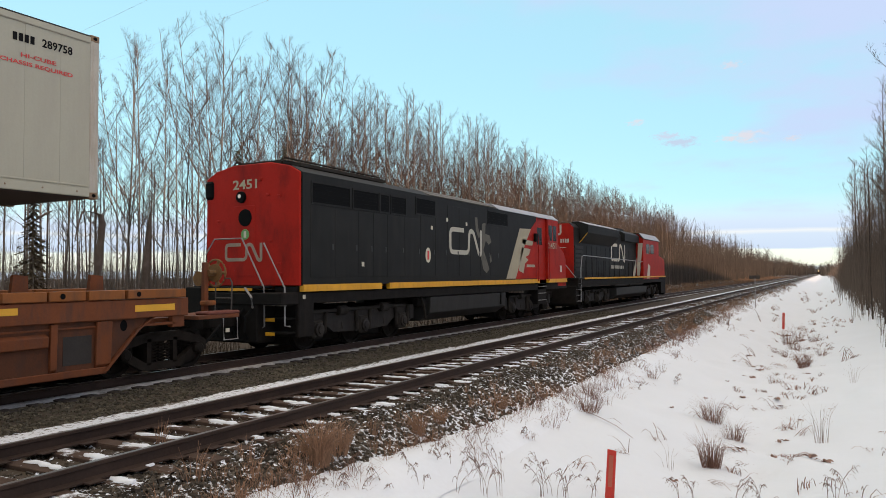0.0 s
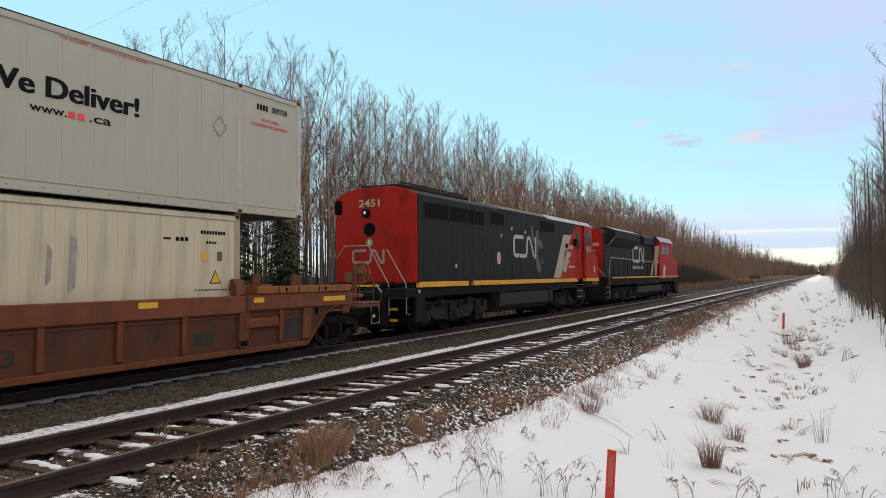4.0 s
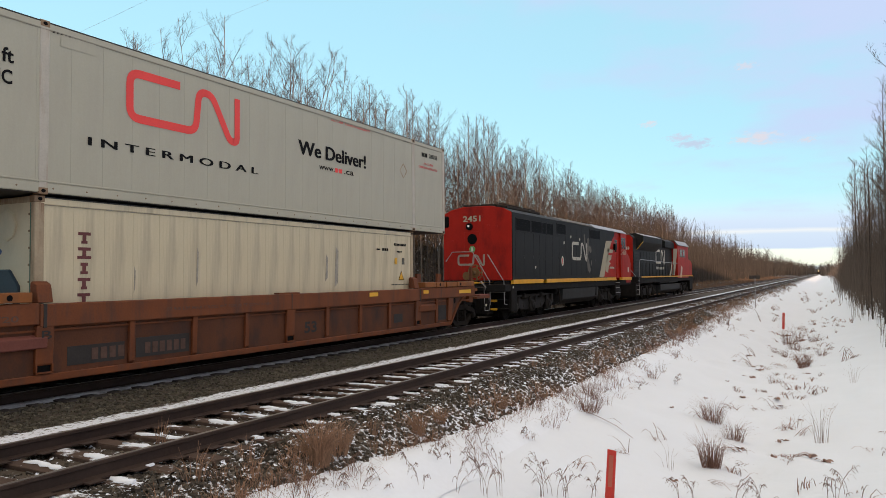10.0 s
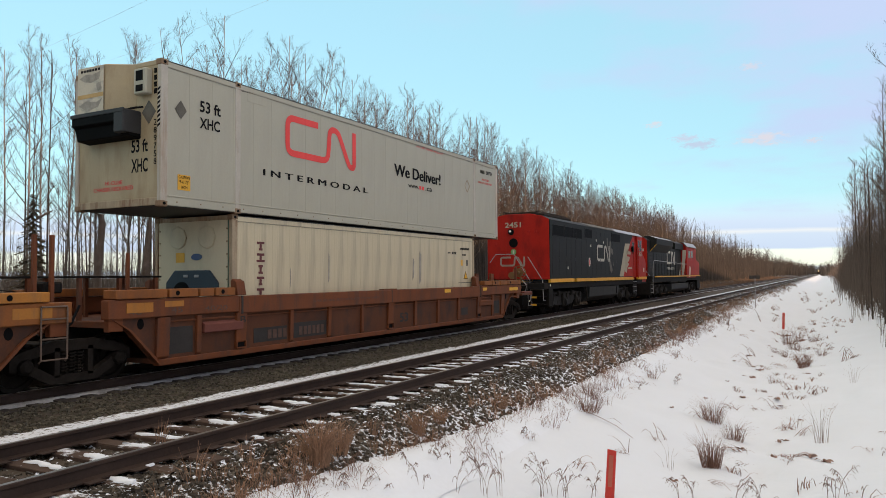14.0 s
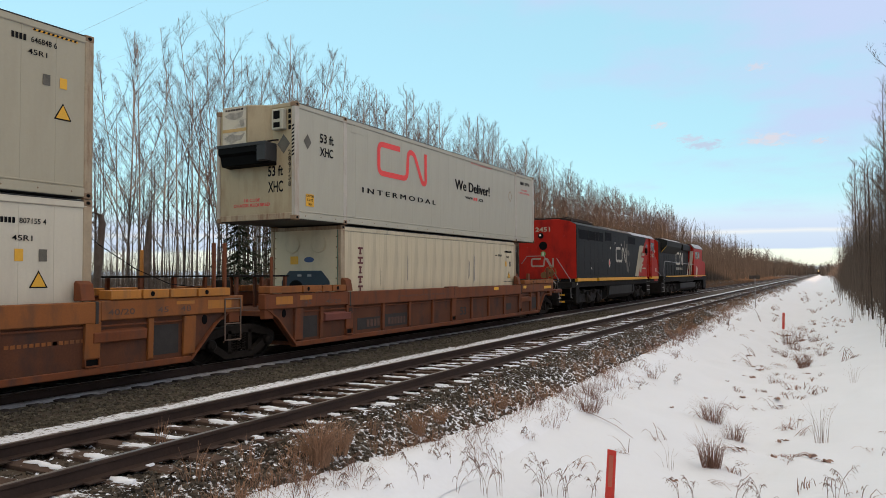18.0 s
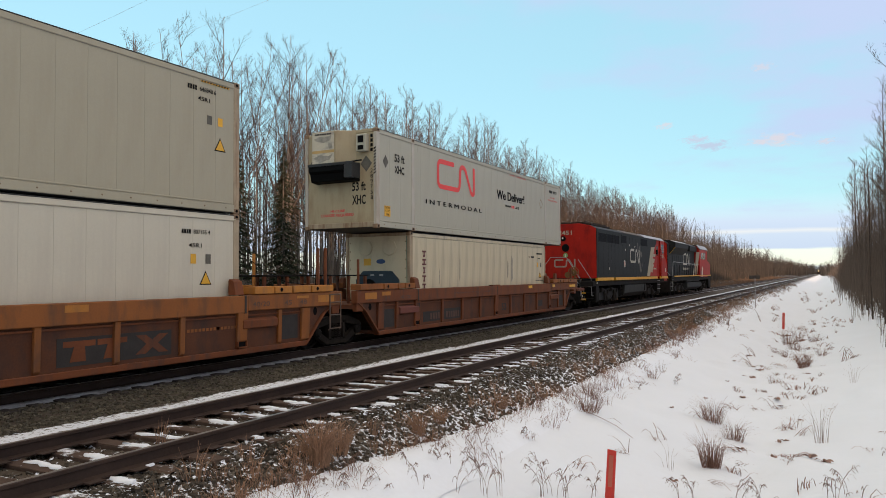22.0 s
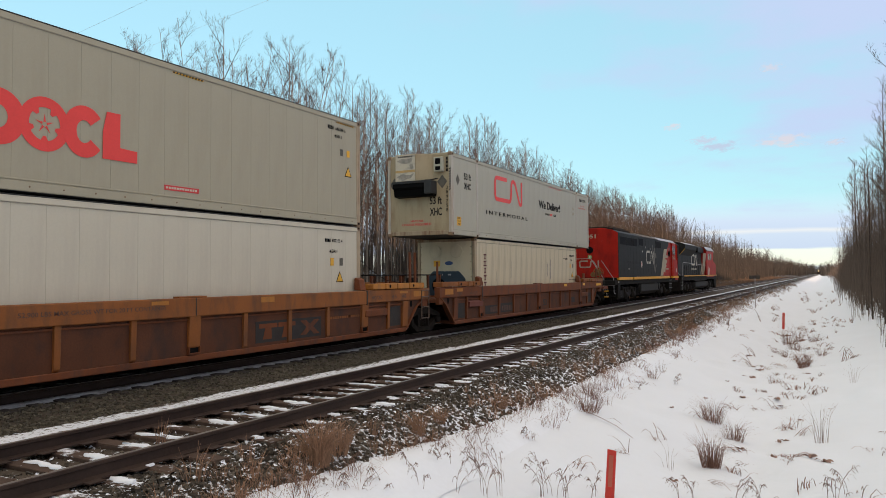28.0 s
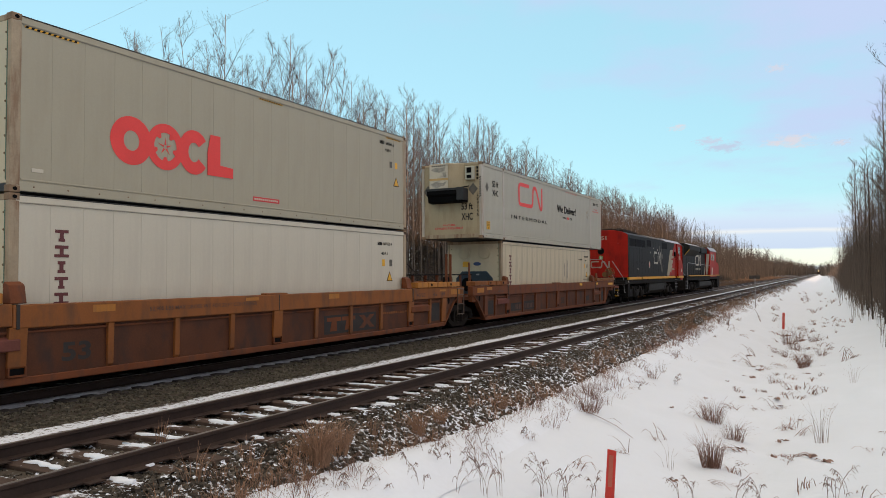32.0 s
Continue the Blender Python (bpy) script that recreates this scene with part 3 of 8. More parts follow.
for i in range(12):
    TIE_MESHES.append(tie_mesh(i, None if i < 6 else M_TIE_DARK))
CAP_MESHES.append([cap_mesh(*ab, random.uniform(0.1, 0.8)) for ab in ((-0.62, 0.62), (-0.55, 0.1), (-0.1, 0.6), (-0.6, 0.35), (-0.25, 0.45))])
CAP_MESHES.append([cap_mesh(0.86 + random.uniform(0, 0.1), 1.26, random.uniform(0.4, 1.1)) for i in range(5)])
build_track("siding_track", SIDE_X, SIDE_Z, "empty railway track with rusty rails and snowy wooden ties", (2.0, 62.0), True)
build_track("main_track", MAIN_X, 0.0, "railway track under the train on dark ballast", (2.0, 60.0), False)


# ---- ballast stones ----
def scatter_stones(name, label, zones, material, seed):
    rng = np.random.default_rng(seed)
    base = []
    for k in range(8):
        bm = B()
        bmesh.ops.create_icosphere(bm, subdivisions=1, radius=1.0) if k < 2 else bmesh.ops.create_cube(bm, size=1.5)
        for v in bm.verts:
            v.co = Vector([c * rng.uniform(0.6, 1.15) for c in v.co])
        bm.verts.index_update()
        bmesh.ops.triangulate(bm, faces=bm.faces[:])
        base.append((np.array([v.co[:] for v in bm.verts]), np.array([[v.index for v in f.verts] for f in bm.faces])))
        bm.free()
    V, F, off = [], [], 0
    for x0, x1, y0, y1, n, r0, r1, lift in zones:
        for i in range(n):
            x, y = rng.uniform(x0, x1), y0 + (y1 - y0) * rng.random() ** 1.5
            v, f = base[2 + rng.integers(6)] if rng.random() < 0.85 else base[rng.integers(2)]
            a, c = rng.uniform(0, 6.28), rng.uniform(-0.6, 0.6)
            r = rng.uniform(r0, r1)
            ca, sa, cc, sc = math.cos(a), math.sin(a), math.cos(c), math.sin(c)
            rot = np.array([[ca, -sa * cc, sa * sc], [sa, ca * cc, -ca * sc], [0, sc, cc]])
            V.append((v * r * rng.uniform(0.7, 1.2, 3)) @ rot.T + [x, y, ground_z(x, y) + lift + r * 0.25])
            F.append(f + off)
            off += len(v)
    V, F = np.concatenate(V), np.concatenate(F)
    me = bpy.data.meshes.new(name)
    me.from_pydata(V.tolist(), [], F.tolist())
    me.materials.append(material)
    return tagged(new(name, me), label, "gravel", kind="stuff")


scatter_stones("ballast_stones", "loose dark grey ballast stones between the two tracks", [(-11.4, -9.75, 4.5, 40, 13000, 0.018, 0.04, -0.008), (-13.9, -11.8, 4, 30, 1200, 0.02, 0.045, 0.0)], M_STONE_BARE, 3)
scatter_stones("shoulder_stones", "dark ballast stones dusted with snow along the empty track", [(-6.1, -4.85, 3.2, 40, 13000, 0.016, 0.042, 0.0), (-8.6, -6.0, 3.2, 30, 8000, 0.014, 0.036, -0.012)], M_STONE, 5)


# ---- snow lying on the stones ----
def snow_edge(y):
    return float(np.interp(y, [3, 5.3, 7, 10.6, 17.8, 28.5, 51, 90], [-5.45, -5.27, -5.15, -4.9, -4.8, -5.03, -5.35, -5.4])) + 0.10 * noise.noise((y * 1.1, 4, 0)) + 0.07 * noise.noise((y * 3.7, 9, 0))


def snow_sheet(name, label, ys, edges, zs, material=None):
    """A thin uneven sheet of snow along the line; edges: left and right side at y; zs: height at (x, y)."""
    V, F, n = [], [], 10
    for y in ys:
        a, b = edges(y)
        for i in range(n):
            u = i / (n - 1)
            x = a + (b - a) * u
            V.append((x, y, zs(x, y, u)))
    for j in range(len(ys) - 1):
        for i in range(n - 1):
            F.append((j * n + i, j * n + i + 1, (j + 1) * n + i + 1, (j + 1) * n + i))
    me = mesh_of(name, V, F, material or M_SNOW)
    me.polygons.foreach_set("use_smooth", [True] * len(me.polygons))
    return tagged(new(name, me), label, "snow", kind="structure")


def mesh_of(name, V, F, material):
    me = bpy.data.meshes.new(name)
    me.from_pydata(V, [], F)
    me.materials.append(material)
    return me


snow_sheet("snow_bank", "soft snow bank along the foot of the ballast", steps([(-30, 2.5, 0.5), (2.5, 30, 0.12), (30, 90, 0.5)]), lambda y: (snow_edge(y), -4.0),
           lambda x, y, u: ground_z(x, y) + (0.065 + 0.045 * smooth01((11 - y) / 4)) * smooth01(u / 0.2) - 0.03 * (u < 0.01) - 0.09 * smooth01((u - 0.55) / 0.45))
snow_sheet("snow_strip", "narrow strip of dirty snow beside the train's rail", steps([(0, 60, 0.15), (60, 300, 2.0)]),
           lambda y: (-11.77 + 0.03 * noise.noise((y * 2.1, 1, 0)), -11.56 + 0.12 * noise.noise((y * 1.7, 8, 0))),
           lambda x, y, u: -0.165 + 0.015 * smooth01(u * 4) - 0.05 * smooth01((u - 0.75) / 0.25), M_DIRTYSNOW)


# ---- trees ----
def tube(V, F, pts, r0, r1, seg=3):
    """Adds a tapering tube along pts to the lists V, F."""
    n = len(pts)
    base = len(V)
    for i, p in enumerate(pts):
        r = r0 + (r1 - r0) * i / (n - 1)
        for j in range(seg):
            a = 2 * math.pi * j / seg + 0.5
            V.append((p[0] + r * math.cos(a), p[1] + r * math.sin(a), p[2]))
    for i in range(n - 1):
        for j in range(seg):
            a, b = base + i * seg + j, base + i * seg + (j + 1) % seg
            F.append((a, b, b + seg, a + seg))


def tree_lists(rng, height, lean=0.02, branches=24, twigs=9, subtwigs=4, thick=1.35, low=0.34, spread=1.0, r0=None, forks=0):
    """A bare aspen, with one stem or a trunk that forks into limbs: (trunk verts, faces), (crown verts, faces)."""
    TV, TF, CV, CF = [], [], [], []
    r0 = r0 or height * 0.0048
    az = rng.uniform(0, 6.28)
    ph = [rng.uniform(0, 6.28) for _ in range(2)]
    n = 9

    def axis(k):
        h = height * k
        return (lean * h * math.cos(az) + 0.12 * math.sin(ph[0] + k * 6) * k * (1.3 - k), lean * h * math.sin(az) + 0.12 * math.sin(ph[1] + k * 5) * k * (1.3 - k), h)

    def on(line, u):
        f = u * (len(line) - 1)
        i = min(len(line) - 2, int(f))
        return [line[i][c] + (line[i + 1][c] - line[i][c]) * (f - i) for c in range(3)]

    def shoot(p, a, th, ln, k, curl, jit):
        """Points of a shoot that leaves p at the angle th from upright and turns upwards."""
        q = [tuple(p)]
        x, y, z = p
        for i in range(k):
            t = th * (1 - curl * i / k) + rng.uniform(-jit, jit)
            b = a + rng.uniform(-jit, jit) * 2
            x, y, z = x + math.sin(t) * math.cos(b) * ln / k, y + math.sin(t) * math.sin(b) * ln / k, z + math.cos(t) * ln / k
            q.append((x, y, z))
        return q

    trunk = [axis(i / n) for i in range(n + 1)]
    tube(TV, TF, trunk, r0, 0.012, 5)
    stems = [(trunk, low, height)]
    a = rng.uniform(0, 6.28)
    for k in range(forks):
        u = rng.uniform(0.26, 0.5)
        a += 2.4 + rng.uniform(-0.5, 0.5)
        ln = height * (1 - u) * rng.uniform(0.75, 0.98)
        limb = shoot(axis(u), a, rng.uniform(0.45, 0.75), ln, 6, 0.75, 0.1)
        tube(TV, TF, limb, r0 * (0.75 - 0.6 * u), 0.010, 4)
        stems.append((limb, 0.12, ln))
    def side_shoot(line, v, ln, k, open_, up):
        """Points of a straight shoot that leaves a line at v, at an angle to it in any direction."""
        n = len(line) - 1
        i = min(n - 1, int(v * n))
        p = on(line, v)
        d = [line[i + 1][c] - line[i][c] for c in range(3)]
        m = math.sqrt(sum(c * c for c in d)) or 1.0
        r = [rng.gauss(0, 1) for c in range(3)]
        dot = sum(r[c] * d[c] for c in range(3)) / (m * m)
        r = [r[c] - dot * d[c] for c in range(3)]
        f = math.sqrt(sum(c * c for c in r)) or 1.0
        g = [d[c] / m + open_ * r[c] / f for c in range(3)]
        g[2] += up
        q, out = math.sqrt(sum(c * c for c in g)), [tuple(p)]
        for j in range(k):
            p = [p[c] + g[c] / q * ln / k for c in range(3)]
            g[2] += up * 0.5
            q = math.sqrt(sum(c * c for c in g))
            out.append(tuple(p))
        return out

    for line, lo, size in stems:
        for b in range(branches):
            k = (b + rng.random()) / branches
            u = lo + (0.985 - lo) * k ** 0.85
            a = rng.uniform(0, 6.28)
            ln = spread * (size * 0.18 * (1 - k) ** 0.55 + 0.45) * rng.uniform(0.4, 1.2)
            q = shoot(on(line, u), a, rng.uniform(0.6, 1.05) * (1 - 0.2 * k), ln, 4, 0.25, 0.05)
            tube(CV, CF, q, thick * (0.0050 + 0.0058 * ln), 0.003 * thick, 3)
            count = max(4 if subtwigs else 2, round(twigs * min(1.3, ln / 1.1)))
            for t in range(count):
                v = 0.15 + 0.84 * (t + rng.random()) / count
                l2 = (0.12 + 0.30 * ln) * rng.uniform(0.4, 1.15) * (1.2 - 0.6 * v)
                e = side_shoot(q, v, l2, 2, rng.uniform(0.5, 1.0), 0.15)
                tube(CV, CF, e, 0.0040 * thick, 0.0024 * thick, 3)
                for w in range(subtwigs if ln > 0.5 else min(3, subtwigs)):
                    g = side_shoot(e, rng.uniform(0.15, 0.95), rng.uniform(0.08, 0.26), 1, rng.uniform(0.5, 1.1), 0.1)
                    tube(CV, CF, g, 0.0030 * thick, 0.002 * thick, 3)
    return (TV, TF), (CV, CF)


def make_tree(seed, height, label, bark=None, twig=None, **kw):
    rng = random.Random(seed)
    (TV, TF), (CV, CF) = tree_lists(rng, height, **kw)
    t = thing("tree", label, "tree")
    for name, V, F, m in (("trunk", TV, TF, bark or M_BARK), ("crown", CV, CF, twig or M_TWIG)):
        me = mesh_of(name, V, F, m)
        me.polygons.foreach_set("use_smooth", [True] * len(me.polygons))
        new(name, me).parent = t
    return t


TREE_LABEL = "tall bare aspen with a pale slender trunk and fine twigs"
FOREST = []     # standing trees that sway: (object, base pose)
TREE_KINDS = [(15.0, 0.015, 30, 0.95, 0), (14.0, 0.03, 28, 0.85, 0), (16.0, 0.01, 24, 0.95, 2), (13.5, 0.02, 28, 0.8, 0), (15.5, 0.035, 24, 0.9, 1), (14.0, 0.02, 20, 1.0, 3), (16.0, 0.02, 20, 1.1, 6), (15.0, 0.03, 20, 1.05, 4)]
tree_kinds = [make_tree(20 + i, h, TREE_LABEL, lean=ln, branches=b, spread=sp, forks=fk) for i, (h, ln, b, sp, fk) in enumerate(TREE_KINDS)]
DARK_LABEL = "tall dark bare tree with a thin straight trunk"
dark_kinds = [make_tree(50 + i, h, DARK_LABEL, M_DARKBARK, M_BRUSH_RED, lean=ln, branches=b, spread=0.8, twigs=8, subtwigs=4, low=0.2) for i, (h, ln, b) in enumerate([(12.0, 0.02, 24), (11.0, 0.04, 20), (13.0, 0.01, 28)])]
tree_kinds += dark_kinds


def plant(kind, x, y, scale, turn, group):
    m = Matrix.Translation((x, y, ground_z(x, y) - 0.05)) @ Matrix.Rotation(turn, 4, "Z") @ Matrix.Diagonal((scale, scale, scale, 1))
    ob = copy_thing(tree_kinds[kind], m)
    tagged(ob, group=group)
    FOREST.append(ob)
    return ob


def wood_height(y):
    """Height of the wood's edge along the line."""
    return float(np.interp(y, [5, 20, 27, 45, 55, 65, 90, 200, 400], [11.6, 12.4, 13.7, 15.2, 16.6, 16.8, 15.6, 15.8, 13.5]))


KIND_HEIGHT = [k[0] for k in TREE_KINDS]


def plant_forest():
    rng = random.Random(11)
    # the front of the wood beyond the train
    y = 6.0
    while y < 150:
        for r in range(3):
            if r and y < 34 and rng.random() < 0.85:
                continue
            x = -25.5 - rng.random() * 4 - r * 3.5
            k = (0, 1, 3, 0, 4, 5, 2, 1, 3, 7)[rng.randrange(10)]
            yy = (y + rng.uniform(-0.8, 0.8)) * (-x / 27.0)
            plant(k, x, yy, wood_height(yy) * (-x / 27.0) ** 0.7 * rng.uniform(0.62 if r == 1 else 0.76, 1.0) / KIND_HEIGHT[k], rng.uniform(0, 6.28), "aspens beyond the train")
        y += (1.15 if y < 34 else 0.85) + y * 0.006 + rng.uniform(-0.25, 0.35)
    for x, y, h in ((-27.0, 26.5, 15.6), (-27.5, 32.2, 16.3), (-28.0, 35.2, 16.2), (-26.5, 20.8, 13.0), (-27.2, 28.6, 14.2)):   # broad forked crowns
        plant(6, x, y, h / 16.0, 1.0 + y, "aspens beyond the train")
    # the wood on the camera's side of the ditch
    y = 26.0
    while y < 120:
        x = 1.7 + 0.010 * y + rng.random() * 3
        plant(8 + rng.randrange(3), x, y, rng.uniform(0.55, 0.88) * (1 + 0.003 * y), rng.uniform(0, 6.28), "trees beside the ditch")
        y += 0.75 + rng.uniform(-0.25, 0.4) + y * 0.008


plant_forest()
for k, ob in enumerate(tree_kinds):     # the patterns stand in the wood as well
    ob.matrix_world = Matrix.Translation((-33.0 - k * 0.9, 14.0 + k * 9.0, -0.4)) if k < 8 else Matrix.Translation((4.6 + k * 0.3, 30.0 + k * 3.0, -0.5))
    tagged(ob, group="aspens beyond the train" if k < 8 else "trees beside the ditch")


def make_spruce(x, y, height, seed, material, label, droop=0.35):
    rng = random.Random(seed)
    t = thing("spruce_tree", label, "tree", pose(x, y, ground_z(x, y) - 0.05))
    V, F = [], []
    tube(V, F, [(0, 0, 0), (0.02, 0.0, height * 0.5), (0, 0, height)], height * 0.012, 0.01, 6)
    new("trunk", mesh_of("trunk", V, F, M_BARK)).parent = t
    V, F = [], []
    n = int(height * 46)
    for i in range(n):
        k = 0.06 + 0.93 * (i + rng.random()) / n
        z = height * k
        ln = (height * 0.21 * (1 - k) + 0.12) * rng.uniform(0.65, 1.15)
        a = rng.uniform(0, 6.28)
        ca, sa = math.cos(a), math.sin(a)
        tip = (ca * ln, sa * ln, z - droop * ln + 0.12 * ln)
        tube(V, F, [(0, 0, z), (ca * ln * 0.55, sa * ln * 0.55, z - droop * ln * 0.6), tip], 0.03, 0.012, 3)
        for s in range(9):
            u = 0.2 + 0.8 * rng.random()
            p = (ca * ln * u, sa * ln * u, z - droop * ln * u * 0.9)
            b = a + rng.choice((-1, 1)) * rng.uniform(0.5, 1.3)
            l = ln * 0.35 * rng.uniform(0.5, 1.0) * (1.15 - 0.5 * u)
            tube(V, F, [p, (p[0] + math.cos(b) * l, p[1] + math.sin(b) * l, p[2] - l * rng.uniform(0.0, 0.6))], 0.05, 0.015, 3)
    new("crown", mesh_of("crown", V, F, material)).parent = t
    return t


M_RUSTY_SPRUCE = mat("dying_spruce_needles", (0.10, 0.075, 0.045), 0.9, var=0.4, bump=0, island=0.3)
make_spruce(-24.7, 25.6, 8.5, 1, M_SPRUCE, "olive-green spruce among bare aspens")
make_spruce(-30.0, 35.1, 10.6, 2, M_RUSTY_SPRUCE, "olive-brown spruce among bare aspens")
make_spruce(-24.8, 28.9, 9.1, 3, M_SPRUCE, "olive-green spruce among bare aspens")
make_spruce(-25.5, 16.05, 5.4, 4, M_RUSTY_SPRUCE, "shaggy brown dying spruce at the wood's edge", 0.6)
make_spruce(-30.0, 52.4, 10.3, 5, M_RUSTY_SPRUCE, "olive-brown spruce among bare aspens")


def dead_trunks():
    V, F = [], []
    tube(V, F, [(0, 0, 0), (-0.05, 0.1, 2.4), (0.0, 0.25, 4.4), (0.0, 0.15, 4.75), (-0.05, -0.3, 4.85), (0, -1.9, 4.75), (0, -2.6, 4.3)], 0.17, 0.06, 8)
    tube(V, F, [(0, -0.6, 4.85), (0.1, -0.9, 4.2), (0.1, -1.0, 3.6)], 0.04, 0.015, 5)
    ob = new("snag", mesh_of("snag", V, F, M_DEADWOOD))
    ob.location = (-25.4, 18.55, ground_z(-25.4, 18.55) - 0.05)
    tagged(ob, "dead aspen snag snapped and bent over sideways", "dead tree")
    V, F = [], []
    tube(V, F, [(0, 0, 0), (0, 0.1, 2.5), (0.03, 0.3, 4.6), (0.02, 0.36, 5.0)], 0.2, 0.05, 7)
    ob = new("snag", mesh_of("snag", V, F, M_DEADWOOD))
    ob.location = (-25.6, 20.9, ground_z(-25.6, 20.9) - 0.05)
    tagged(ob, "broken grey-brown snag among the saplings", "dead tree")


M_DEADWOOD = mat("dead_wood", (0.12, 0.09, 0.07), 0.9, var=0.4, scale=3, bump=0.4)
dead_trunks()


def woods(name, label, spots, seed, material, hmin, hmax, branches, twigs, low=0.35, r0=None, spread=1.0):
    """A stretch of wood as one mesh; spots: (x0, x1, y0, y1, count)."""
    rng = random.Random(seed)
    V, F = [], []
    for x0, x1, y0, y1, n in spots:
        for i in range(n):
            x, y = rng.uniform(x0, x1), rng.uniform(y0, y1)
            h = rng.uniform(hmin, hmax)
            (TV, TF), (CV, CF) = tree_lists(rng, h, lean=rng.uniform(0, 0.04), branches=branches, twigs=twigs, subtwigs=0, low=low, spread=spread, r0=r0, thick=2.0 if r0 is None else 4.0)
            z = ground_z(x, y) - 0.05
            for PV, PF in ((TV, TF), (CV, CF)):
                o = len(V)
                V += [(a + x, b + y, c + z) for a, b, c in PV]
                F += [tuple(q + o for q in f) for f in PF]
    return tagged(new(name, mesh_of(name, V, F, material)), label, "woodland", kind="stuff")


woods("woodland", "deep wood of bare pale aspens behind the track", [(-75, -33, 42, 130, 380), (-60, -36, -5, 42, 20), (-46, -26, 110, 330, 700)], 31, M_WOODS, 12.0, 16, 14, 5)
woods("far_woodland", "distant bare wood glowing in low sun", [(-55, -25, 330, 1000, 460), (-90, 70, 1080, 1200, 480), (-60, -14, 1000, 1400, 140)], 33, M_WOODS, 11, 15, 12, 3, low=0.1, r0=0.25, spread=2.2)
woods("roadside_woodland", "dark bare wood along the snowy ditch", [(6, 30, 34, 130, 260), (3.5, 30, 130, 400, 260), (2.5, 40, 400, 1300, 220)], 35, M_BRUSH_RED, 8, 13, 11, 3, low=0.1)
# unseen wood on the rise, added to keep low sun off ditch and train
woods("hillside_woodland", "unseen bare wood on the rise, added to block the low sun", [(14, 45, -70, 30, 260)], 37, M_BRUSH, 8, 11, 14, 4, low=0.05, spread=1.4)


def brush(name, label, spots, seed, material, hmin, hmax, r=0.008, forks=3, rise=False):
    rng = random.Random(seed)
    V, F = [], []
    for x0, x1, y0, y1, n in spots:
        for i in range(n):
            x, y = x0 + (x1 - x0) * rng.random() ** (0.62 if rise else 1.0), rng.uniform(y0, y1)
            if rise:
                x += 0.7 * noise.noise((y * 0.45, 3.0, 8.0)) + 0.5 * noise.noise((y * 1.7, 1.0, 2.0))
            z = ground_z(x, y) - 0.05
            h = rng.uniform(hmin, hmax) * (0.6 + 0.4 * rng.random()) * (min(1.0, 0.22 + 0.26 * (x - 0.9)) if rise else 1.0)
            a, l = rng.uniform(0, 6.28), rng.uniform(0, 0.25) * (1.0 if h < 2 else 0.4)
            tip = (x + math.cos(a) * l * h, y + math.sin(a) * l * h, z + h)
            mid = ((x * 1.2 + tip[0] * 0.8) / 2, (y * 1.2 + tip[1] * 0.8) / 2, z + h * 0.5)
            tube(V, F, [(x, y, z), mid, tip], r * (0.7 + 0.2 * h), r * 0.4, 3)
            for k in range(forks):
                u = rng.uniform(0.3, 0.9)
                s = (x + (tip[0] - x) * u, y + (tip[1] - y) * u, z + h * u)
                a2, l2 = rng.uniform(0, 6.28), h * rng.uniform(0.12, 0.3)
                tube(V, F, [s, (s[0] + math.cos(a2) * l2 * 0.5, s[1] + math.sin(a2) * l2 * 0.5, s[2] + l2)], r * 0.6, r * 0.35, 3)
    return tagged(new(name, mesh_of(name, V, F, material)), label, "brush", kind="stuff")


brush("undergrowth", "grey-brown bare saplings crowding the foot of the wood", [(-48, -24, 0, 60, 3900), (-36, -24.5, 0, 26, 2200), (-110, -48, 0, 90, 3200), (-170, -110, 10, 150, 1800), (-40, -24.5, 60, 300, 6000)], 41, M_BRUSH, 1.0, 5.0)
# brush added to darken the bank seen under the train, as shade would
brush("bank_brush", "low brush added behind the train, dark in place of shade", [(-23, -15.6, 2, 68, 3200)], 44, M_SHADEBRUSH, 0.3, 1.1, r=0.012, forks=4)
brush("far_brush", "distant wood across the end of the line", [(-70, -14, 640, 820, 500), (-4, 40, 640, 820, 400), (-90, 60, 1050, 1250, 900)], 45, M_WOODS, 7, 14, r=0.13, forks=4)
brush("pole_wood", "close-set thin grey-brown aspen poles", [(-42, -25, 34, 70, 180), (-42, -24.5, 55, 200, 4200), (-36, -24.5, 200, 420, 2600)], 42, M_WOODS, 7.0, 13.5, r=0.02, forks=4)
brush("willow_brush", "dense reddish-brown willow brush beside the ditch", [(2.4, 12, 24, 44, 800), (1.7, 12, 44, 70, 1700), (1.2, 12, 70, 220, 5600), (0.8, 9, 220, 700, 2600)], 43, M_BRUSH_RED, 3.2, 7.0, r=0.009, forks=6, rise=True)
brush("sapling_wood", "tall thin bare saplings behind the willow brush", [(2.6, 8, 30, 48, 130), (2.0, 8, 48, 140, 900)], 47, M_BRUSH_RED, 5.0, 9.5, r=0.010, forks=9)
brush("ditch_saplings", "thin bare saplings standing apart in the snow", [(1.6, 3.6, 26, 44, 34), (1.3, 3.4, 44, 66, 70), (1.0, 3.0, 66, 130, 120)], 46, M_BRUSH_RED, 1.0, 3.6, r=0.007, forks=7)


